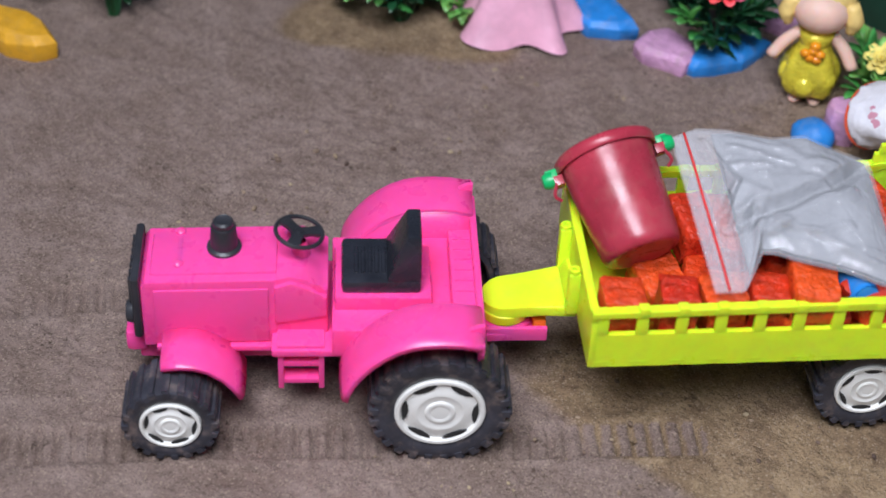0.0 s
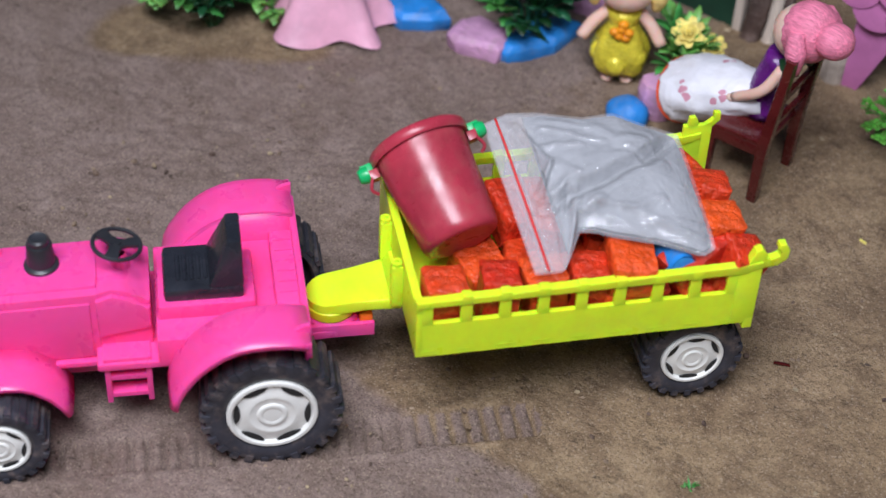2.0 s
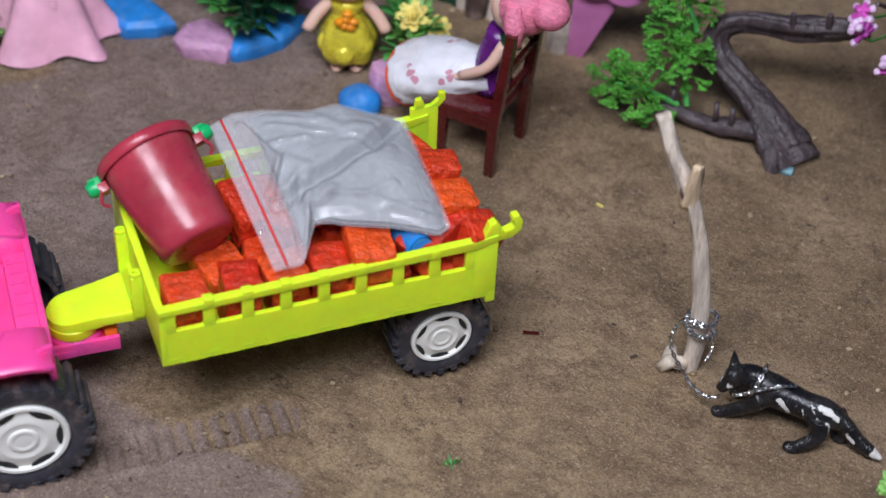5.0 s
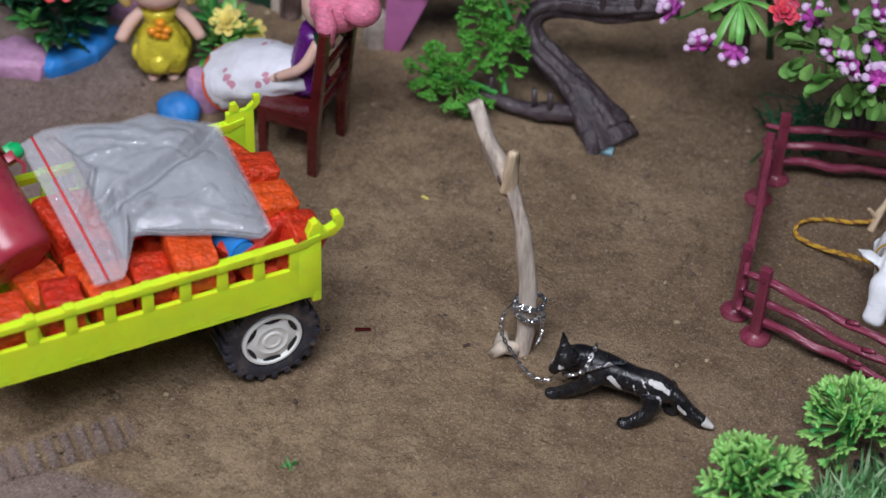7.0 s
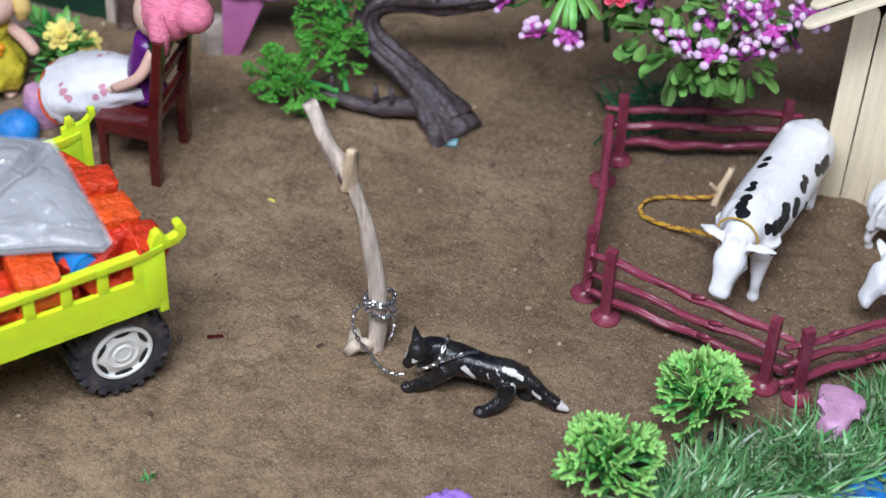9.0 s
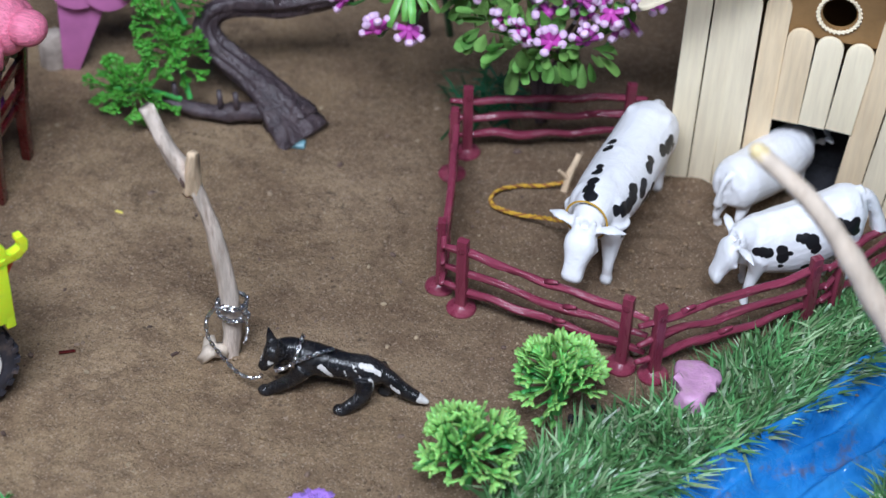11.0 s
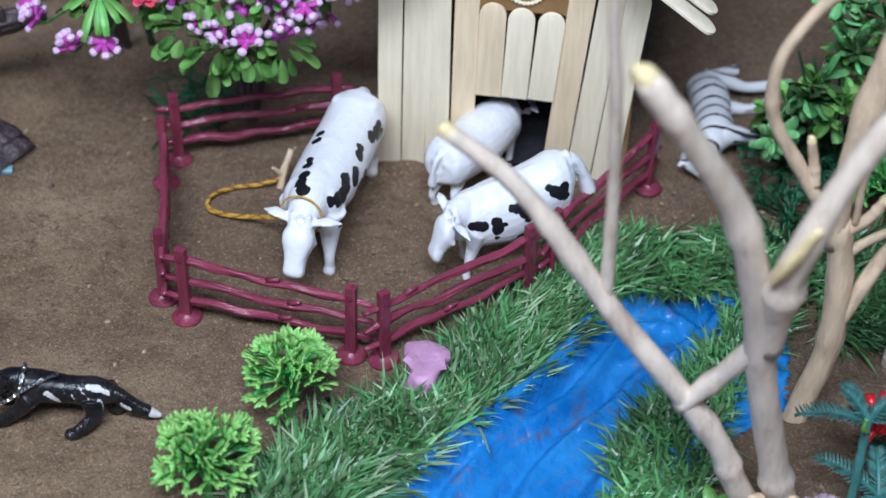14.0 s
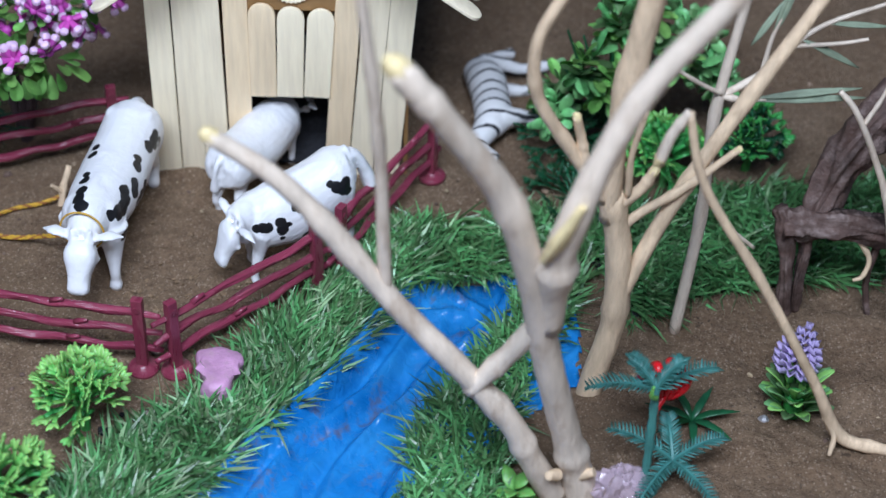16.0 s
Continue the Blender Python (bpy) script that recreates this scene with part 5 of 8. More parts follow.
def leafy_plant(name, x, y, label, seed, n_sprigs, height, spread, mats, leaf_l, leaf_w, leaves=9, stem_mat=None, low=0.15, category="plant"):
    """Stems with sprigs of leaves, thick at the base. Returns the thing and the tips."""
    rng = random.Random(seed)
    t = thing(name, x, y, 0, rng.uniform(0, 360) * 0, label, category)
    bm = bm_new()
    tips = []
    for k in range(n_sprigs):
        a = 2 * math.pi * (k + rng.uniform(-0.3, 0.3)) / n_sprigs
        r = spread * rng.uniform(0.3, 1.0)
        tip = Vector((math.cos(a) * r, math.sin(a) * r, height * rng.uniform(0.45, 1.0)))
        line = smooth_line([(math.cos(a) * 1.5, math.sin(a) * 1.5, -2), tip * 0.5 + Vector((0, 0, height * 0.12)), tip], 3)
        tube(bm, line, [1.3, 0.9, 0.6], 6)
        tips.append((tip, (line[-1] - line[-3]).normalized()))
    tube(bm, [(0, 0, -3), (0, 0, 6)], [3, 2], 8)
    part("stem", bm, stem_mat or LEAF_DARK, t)
    for j, m in enumerate(mats):
        bm = bm_new()
        for k, (tip, d) in enumerate(tips):
            if k % len(mats) == j:
                sprig(bm, rng, tip * 0.45, tip.normalized(), leaves, leaf_l, leaf_w, 0.9, 0.35, tip.length * 0.6)
                sprig(bm, rng, tip - d * 5, d, 5, leaf_l, leaf_w, 0.6, 0.2, 7)
        thicken(part("foliage", bm, m, t), 0.35)
    return t, tips


def rosette(bm, centre, up, radius, rings=4, per=6, seed=0, cup=0.6):
    """A many-petalled flower head."""
    rng = random.Random(seed)
    up = Vector(up).normalized()
    s = up.orthogonal().normalized()
    w = up.cross(s)
    for i in range(rings):
        open_ = (i + 0.6) / rings
        for k in range(per + i):
            a = 2 * math.pi * (k + 0.5 * i + rng.uniform(-0.15, 0.15)) / (per + i)
            out = s * math.cos(a) + w * math.sin(a)
            d = (out * (0.25 + open_) + up * cup * (1.25 - open_)).normalized()
            leaf(bm, Vector(centre) + out * radius * 0.08 * i, d, up - out, radius * (0.45 + 0.6 * open_), radius * 0.62, -0.15, 0.3, (0.35, 0.9, 1.0, 0.55))


def flower(parent, centre, up, radius, material, label, seed, rings=4, per=6):
    bm = bm_new()
    rosette(bm, centre, up, radius, rings, per, seed)
    return thicken(part("flower", bm, material, parent, label, angle=180), 0.35)


def rose_plant(x, y, seed, h, blooms, label):
    t, tips = leafy_plant("rose_plant", x, y, label, seed, 11, h, 24, [LEAF_DARK, LEAF_DARK, LEAF_MID], 13, 5.5, 10)
    for i, (dx, dy, z, r) in enumerate(blooms):
        flower(t, (dx, dy, z), (0.1, -0.6, 1), r, ROSE, "coral red artificial rose", seed + i)


rose_plant(161, 186, 21, 44, [(6, -10, 46, 10), (-6, 8, 50, 9)], "dark green artificial plant with coral red roses behind the stones")
rose_plant(29, 94, 22, 40, [(-2, 6, 48, 9)], "dark green artificial rose plant on the brown sand")
leafy_plant("leafy_plant", 122, 204, "dark green artificial leafy plant behind the stones", 23, 10, 40, 24, [LEAF_DARK, LEAF_MID], 12, 5)
leafy_plant("leafy_plant", -78, -6, "dark green artificial sprig at the edge of the path", 24, 9, 46, 16, [LEAF_DARK], 12, 5)
leafy_plant("leafy_plant", -118, -20, "light green artificial sprig beside the ochre stone", 25, 8, 34, 18, [LEAF_BRIGHT], 12, 6)
leafy_plant("leafy_plant", -2, 100, "light green artificial bush with drooping broad leaves", 26, 9, 24, 24, [LEAF_BRIGHT, LEAF_BRIGHT, LEAF_BRIGHT], 15, 8.5, 4)
leafy_plant("leafy_plant", 42, 124, "light green artificial sprig beside the rose plant", 27, 7, 24, 20, [LEAF_BRIGHT, LEAF_BRIGHT], 13, 7.5, 4)


def yellow_flower_plant():
    t, tips = leafy_plant("flowering_plant", 238, 206, "artificial plant with pale yellow flowers and green leaves", 31, 9, 26, 17, [LEAF_BRIGHT, LEAF_MID], 12, 6, 5)
    flower(t, (3, -3, 28), (0.2, -0.7, 1), 7.8, YELLOW_PETAL, "pale yellow artificial flower", 3, 3, 5)
    flower(t, (14, 3, 22), (0.7, -0.6, 0.8), 6, YELLOW_PETAL, "pale yellow artificial flower", 4, 3, 5)


yellow_flower_plant()


# ---- things standing behind the dolls ----
def build_back():
    b = thing("green_board", 214, 262, 0, -3, "dark green painted board standing behind the dolls", "board")
    bm = bm_new()
    box(bm, -48, 24, 0, 5, -3, 95, 1.0)
    part("panel", bm, BOARD_GREEN, b)
    bm = bm_new()
    box(bm, 24, 29, -1.5, 6, -3, 97, 0.8)
    part("edge_strip", bm, DRY_WOOD, b)
    for x, y, h, r, k in ((249, 259, 70, 5.5, 1), (258, 262, 60, 4.0, 2), (266, 257, 52, 3.2, 3)):
        bm = bm_new()
        tube(bm, smooth_line([(0, 0, -3), (2, 1, h * 0.4), (-1, 3, h)], 6), [r, r * 0.9, r * 0.7], 14, True, 1.0, 0.25, k)
        # two sticks get dark wood, which paints in the shade they stand in
        solid("wood_stick", bm, DRY_WOOD if k == 2 else DEAD_WOOD, x, y, 0, 0, "short stick standing upright in the soil behind the dolls", "stick", "sticks behind the dolls")
    # lilac sheet cut like petals, standing on a folded foot
    p = thing("petal_screen", 312, 252, 0, 12, "lilac plastic sheet with scalloped petals standing in the soil", "screen")
    bm = bm_new()
    slab(bm, [(-7, -3), (0, -3), (12, 26), (20, 44), (-6, 44)], -0.7, 0.7, "y", 0.3)
    part("foot", bm, LILAC_SHEET, p)
    bm = bm_new()
    for cx, cz, rr in ((4, 52, 14), (20, 50, 13), (32, 56, 12), (14, 66, 15), (-8, 60, 12)):
        lathe(bm, [(0, 1.4), (rr * 0.7, 1.2), (rr, 0), (rr * 0.7, -0.6), (0, -0.6)], 26, pose(cx, -2, cz, 75, 0, cx))
    part("petals", bm, LILAC_SHEET, p)


build_back()


# ---- the crooked tree ----
def frond(bm, rng, base, way, up, length, width, depth, fork=0.62, spread=0.6):
    """A flat forking frond of narrow strips."""
    base, way = Vector(base), Vector(way).normalized()
    side = way.cross(Vector(up))
    side = side.normalized() if side.length > 1e-3 else way.orthogonal().normalized()
    up = side.cross(way).normalized()
    leaf(bm, base, way, up, length, width, 0.06, 0.12, (0.55, 0.75, 0.95, 0.7) if depth == 0 else (0.6, 0.75, 0.85))
    if depth == 0:
        return
    tip = base + way * length * 0.92
    for s in (-1, 0, 1) if depth > 1 else (-1, 1, 0):
        d = way + side * s * spread * rng.uniform(0.7, 1.3) + up * rng.uniform(-0.25, 0.25)
        frond(bm, rng, tip, d, up, length * fork * rng.uniform(0.85, 1.2), width * 0.86, depth - 1, fork, spread)


def build_crooked_tree():
    t = thing("crooked_tree", 425, 226, 0, 0, "dark brown plastic toy tree with a crooked trunk and bright foliage", "toy tree")
    bm = bm_new()
    line = smooth_line([(6, -2, 3), (-4, 4, 10), (-22, 14, 20), (-38, 18, 30), (-43, 22, 40), (-34, 28, 46), (-10, 34, 47), (10, 40, 50), (24, 43, 53)], 6)
    tube(bm, line, [10.5, 9.6, 7.6, 6.6, 6.2, 6.2, 6.4, 6.2, 5.4], 36, True, 0.75, 0.12, 2, 0.5)
    for k, (dx, dy) in enumerate(((15, 7), (-8, -5), (6, 2))):
        tube(bm, smooth_line([(0, 2, 8), (dx * 0.6, dy * 0.6, 4), (dx, dy, 1)], 4), [7.5, 5.5, 2.0], 10, True, 0.6, 0.15, k)
    tube(bm, smooth_line([(-8, 6, 13), (0, 1, 8), (7, -3, 3.5), (12, -6, 0)], 4), [8.5, 10.5, 13, 15.5], 36, True, 0.5, 0.1, 9, 0.5)
    part("trunk", bm, TRUNK, t, "ridged dark brown moulded trunk", angle=180)
    bm = bm_new()
    tube(bm, smooth_line([(0, 2, 8), (-16, -1, 8), (-34, -4, 7), (-54, -4, 9), (-68, -4, 14)], 5), [5.4, 5, 4.2, 3.6, 2.6], 14, True, 0.9, 0.35, 5)
    for x, z in ((-30, 8), (-52, 9), (-22, 8)):
        tube(bm, [(x, -4, z), (x - 1, -4, z + 12)], [1.8, 1.3], 8)
    part("low_branch", bm, TRUNK, t, angle=180)
    bm = bm_new()
    for x, y, z in ((-10, 33, 50), (6, 38, 52), (20, 43, 54)):
        tube(bm, [(x, y - 3, z), (x, y - 5, z + 9)], [2.0, 1.5], 8)
    part("peg", bm, TRUNK, t)
    bm = bm_new()
    tube(bm, [(1, -13, 1.4), (13, -12.5, 1.2)], [3.4, 2.8], 14, True, 0.7)
    part("base_cap", bm, mat("teal_cap", (0.16, 0.3, 0.34), 0.4), t, "pale blue painted base cap")
    rng = random.Random(8)
    for cx, cy, cz, ox, oy, oz, n, r in ((-50, -4, 12, -78, -16, 22, 44, 17), (-46, -2, 12, -58, 4, 48, 44, 17), (-50, 10, 46, -64, 10, 72, 36, 18)):
        bm = bm_new()
        c, o = Vector((cx, cy, cz)), Vector((ox, oy, oz))
        tube(bm, smooth_line([c, c.lerp(o, 0.5) + Vector((0, 0, 2)), o], 4), [1.5, 1.3, 1.0], 8)
        part("leaf_stem", bm, LEAF_MID, t)
        bm = bm_new()
        for k in range(n):
            d = sphere_way(rng, -0.6)
            p = c.lerp(o, rng.uniform(0.45, 1.0))
            frond(bm, rng, p + d * 2, d + (o - c).normalized() * 0.35, Vector((0, 0, 1)), r * 0.38, 1.25, 3, 0.66, 0.38)
        thicken(part("foliage", bm, LEAF_PINE, t, "bright green needle foliage"), 0.3)


build_crooked_tree()


# ---- the post, its chain and the black figure ----
def torus_link(bm, p, q, up, wire=0.33):
    """One oval chain link from p to q."""
    p, q = Vector(p), Vector(q)
    d = (q - p)
    L = d.length
    d.normalize()
    s = d.cross(Vector(up))
    s = s.normalized() if s.length > 1e-3 else d.orthogonal().normalized()
    n = d.cross(s)
    c = (p + q) / 2
    pts = [c + d * (math.cos(a) * L * 0.66) + s * (math.sin(a) * L * 0.36) for a in np.linspace(0, 2 * math.pi, 11)[:-1]]
    rings = []
    for i, v in enumerate(pts):
        o = (v - c).normalized()
        rings.append([bm.verts.new(v + o * wire * math.cos(b) + n * wire * math.sin(b)) for b in np.linspace(0, 2 * math.pi, 7)[:-1]])
    for a, b in zip(rings, rings[1:] + rings[:1]):
        for k in range(6):
            bm.faces.new((a[k], a[(k + 1) % 6], b[(k + 1) % 6], b[k]))


def chain_line(bm, line, pitch=1.9, wire=0.42):
    P = [Vector(p) for p in line]
    S = np.r_[0, np.cumsum([(b - a).length for a, b in zip(P, P[1:])])]
    at = lambda s: Vector([float(np.interp(s, S, [p[k] for p in P])) for k in range(3)])
    for i in range(int(S[-1] / pitch)):
        torus_link(bm, at(i * pitch), at((i + 1) * pitch), (0, 0, 1) if i % 2 else (0.7, 0.7, 0.2), wire)


def build_post():
    t = thing("wooden_post", 441, 67, 0, 0, "dry forked branch set upright in the sand as a post", "post")
    bm = bm_new()
    tube(bm, smooth_line([(0, 0, -4), (1.5, 1, 20), (-1.2, 1, 50), (-6.2, 0, 76), (-12, -2, 94), (-19, -3, 108), (-26, -2, 124)], 7), [3.7, 3.5, 3.2, 3.1, 4.0, 3.2, 2.9], 18, True, 1, 0.16, 1, 0.35)
    part("stem", bm, DRY_WOOD, t, angle=180)
    bm = bm_new()
    tube(bm, smooth_line([(-10.5, -2, 86), (-9, -4.5, 97), (-8, -6, 108.5)], 6), [3.6, 2.9, 2.0], 16, True, 0.75, 0.22, 4, 0.6)
    part("fork", bm, TAN_BARK, t, "broken brown side shoot", angle=180)
    bm = bm_new()
    tube(bm, smooth_line([(-11.5, -4.4, 90), (-13, -4.6, 93), (-13.4, -4.2, 96)], 4), [1.5, 1.9, 0.9], 10, True, 0.6, 0.2, 6)
    part("scar", bm, DEAD_WOOD, t, "dark rotten scar below the fork", angle=180)
    bm = bm_new()
    for a, b in (((-2, -1, 4), (-9, -5, 4)), ((-6, -3, 4), (-9, 1, 8)), ((-4, -3, 8), (-10, -6, 1))):
        tube(bm, [a, ((a[0] + b[0]) / 2, (a[1] + b[1]) / 2 - 1, 6), b], [3.6, 3.2, 2.2], 9, True, 1, 0.5, 7)
    part("root", bm, BARK, t, "torn brown root knob", angle=180)
    bm = bm_new()
    c = Vector((443, 68, 27))
    for k, (r, dz, tilt) in enumerate(((6.0, 0, 3.0), (6.4, -3, -2.5), (6.2, 2.6, 1.0))):
        chain_line(bm, [c + Vector((r * math.cos(a), r * math.sin(a), dz + tilt * math.sin(a + k))) for a in np.linspace(0, 2 * math.pi, 40)])
    chain_line(bm, smooth_line([(437, 64, 29), (434, 61, 24), (435, 59, 16), (441, 56, 10), (449, 51, 7), (456, 48, 8), (461, 47, 12)], 8))
    chain_line(bm, smooth_line([(440, 64, 30), (447, 62, 31), (450, 63, 26), (450.5, 62.5, 18), (449, 62, 13)], 8))
    solid("chain", bm, STEEL, 0, 0, 0, 0, "fine steel chain from the post to the black figure", "chain")


build_post()


def build_black_figure():
    bm = bm_new()
    # body along -x, head at the front
    tube(bm, smooth_line([(-20, 0, 19.5), (-12, 0, 17.5), (0, 0, 16), (9, 0, 15.5), (16, 0, 14.5)], 5), [6.0, 6.8, 5.6, 6.0, 4.4], 16)
    tube(bm, smooth_line([(-17, 0, 20), (-22, -1, 22), (-26, -3, 21.5)], 4), [5.2, 4.8, 4.6], 14)
    ball(bm, -27, -3.4, 21, 5.2, 5.0, 4.8)
    tube(bm, smooth_line([(-28, -4, 20.5), (-30.5, -6, 17), (-32, -7.4, 14.5)], 3), [4.0, 2.9, 2.0], 12)
    for x, y in ((-29.4, -0.4), (-23.6, -6.4)):
        tube(bm, [(x, y, 23.5), (x - 0.6, y, 27), (x - 1.2, y + 0.3, 31)], [2.6, 1.9, 0.6], 10, True, 0.6)
    legs = [((-15, -4, 16), (-20, -5.6, 9.5), (-29, -6.6, 3)), ((-15, 4, 16), (-20, 6, 9), (-26, 7, 3)), ((9, -4, 14), (9.6, -7.6, 8.5), (3, -11.4, 3)), ((13, 4, 13), (17, 4, 8), (18.5, 3, 3))]
    for a, b, c in legs:
        tube(bm, smooth_line([a, b, c], 5), [4.8, 3.2, 2.6], 12)
        ball(bm, c[0] - 1.6, c[1] - 0.2, 2.4, 3.6, 3.0, 2.3)
    tube(bm, smooth_line([(14, 0, 16), (19, -0.5, 13), (24, -0.8, 8.4), (30, -1, 5.2), (35.4, -1.3, 3.4)], 4), [3.4, 3.4, 3.3, 2.8, 0.9], 10)
    def dab(a, b, r, n=5):
        return [tuple(a[k] + (b[k] - a[k]) * i / (n - 1) for k in range(3)) + (r,) for i in range(n)]
    dabs = dab((-8, -6.4, 19), (0, -6, 11), 1.2, 8) + dab((0.5, -6, 19), (5, -6.4, 11), 1.1, 7) + dab((8, -3, 20.5), (15, -3, 17.5), 1.2, 6) + dab((-16, -7, 14), (-11.5, -6.6, 11), 1.0)
    dabs += dab((-28, -8.6, 19), (-24.5, -8.6, 19.6), 1.0, 4) + dab((-32.5, -4, 22.5), (-32, -6.5, 17.5), 0.9, 5) + dab((20, -3.6, 13), (22.5, -4.2, 10.5), 1.0, 4) + dab((-3, -5.4, 21), (3, -6, 15), 0.6, 9) + dab((11, -5.6, 18), (13, -5.6, 12), 0.7, 6) + dab((4, -4, 21.4), (9, -5.4, 15), 0.6, 8) + [(35, -1.3, 3.6, 3.6), (32.5, -1.2, 4.4, 3.4)]
    fur = spotted("black_fur", (0.008, 0.008, 0.01), (0.66, 0.63, 0.6), dabs, 2.2, 0.05, 0.24)
    nt = fur.node_tree
    bsdf, tc = nt.nodes["Principled BSDF"], nt.nodes.new("ShaderNodeTexCoord")
    hair = noise_of(nt, stretched(nt, tc, 2.4, 0.5, 0.5), 420, 3, 0.6, 0.8)
    coat_col = bsdf.inputs["Base Color"].links[0].from_socket
    nt.links.new(mix_rgb(nt, ramp(nt, hair, [(0.64, 0.0), (0.72, 0.4)]), coat_col, (0.3, 0.29, 0.3)), bsdf.inputs["Base Color"])
    bump_to(nt, bsdf, hair, 0.6, 0.001)
    ob = moulded("animal_figure", bm, fur, 492, 55, 0, 0, "glossy black plastic cat-like figure with white streaks on the sand", "animal figure", 0.7, rounds=2)
    bm = bm_new()
    c = Vector((473.5, 54.6, 20.5))
    chain_line(bm, [c + Vector((1.5 * math.sin(a), 6.6 * math.cos(a), 6.4 * math.sin(a))) for a in np.linspace(0, 2 * math.pi, 36)])
    chain_line(bm, smooth_line([(466, 47, 15), (470, 46.6, 18), (474, 47, 21.5), (479, 48.6, 24), (485, 51.5, 25.6), (489, 54, 25.6)], 6))
    solid("collar_chain", bm, STEEL, 0, 0, 0, 0, "fine steel chain collar round the black figure's neck", "chain")


build_black_figure()


# ---- the fence ----
def fence_panel(x0, y0, x1, y1, seed, label="glossy maroon plastic toy fence panel with log rails"):
    rng = random.Random(seed)
    L = math.hypot(x1 - x0, y1 - y0)
    t = thing("fence_panel", x0, y0, 0, math.degrees(math.atan2(y1 - y0, x1 - x0)), label, "toy fence", "fence round the cows")
    for x in (0, L):
        bm = bm_new()
        tilt = rng.uniform(-1, 1)
        slab(bm, [(x - 2.4, 0), (x + 2.4, 0), (x + 2.3 + tilt, 38), (x - 2.3 + tilt, 38)], -1.9, 1.9, "y", 0.6)
        lathe(bm, [(1.4, 0), (1.5, 0.5), (0, 0.5)], 10, pose(x + tilt, -1.9, 33.5, 90, 0, 0))
        post = part("post", bm, FENCE_POST, t)
        bm = bm_new()
        lathe(bm, [(6.4, -0.6), (6.6, 0.6), (6.0, 1.5), (3.8, 2.0), (2.6, 3.2), (0, 3.2)], 26, Matrix.Translation((x, 0, 0)))
        part("foot", bm, FENCE_POST, t)
    for z in (10, 19.5, 29.5):
        bm = bm_new()
        pts = []
        for k in range(9):
            u = k / 8
            pts.append((-9 + u * (L + 18), 1.2 + rng.uniform(-0.6, 0.6), z + rng.uniform(-1.2, 1.2)))
        tube(bm, smooth_line(pts, 5), [1.2] + [rng.uniform(1.4, 1.95) for _ in range(7)] + [1.1], 18, True, 1, 0.12, seed + z, 0.42)
        for _ in range(rng.choice((0, 1, 1))):
            u = rng.uniform(0.2, 0.8)
            x = -9 + u * (L + 18)
            tube(bm, [(x, 1.2, z + 0.5), (x + 3, 0.4, z + 2.4), (x + 5.5, 0, z + 3.2)], [1.5, 1.1, 0.7], 8)
        part("rail", bm, FENCE, t, angle=180)


fence_panel(514, 226, 587, 245, 1)
fence_panel(510, 208, 518.5, 128, 2)
fence_panel(530, 116, 601, 95, 3)
fence_panel(614.6, 92.5, 676, 137, 4)
fence_panel(687, 147, 735, 213, 5)


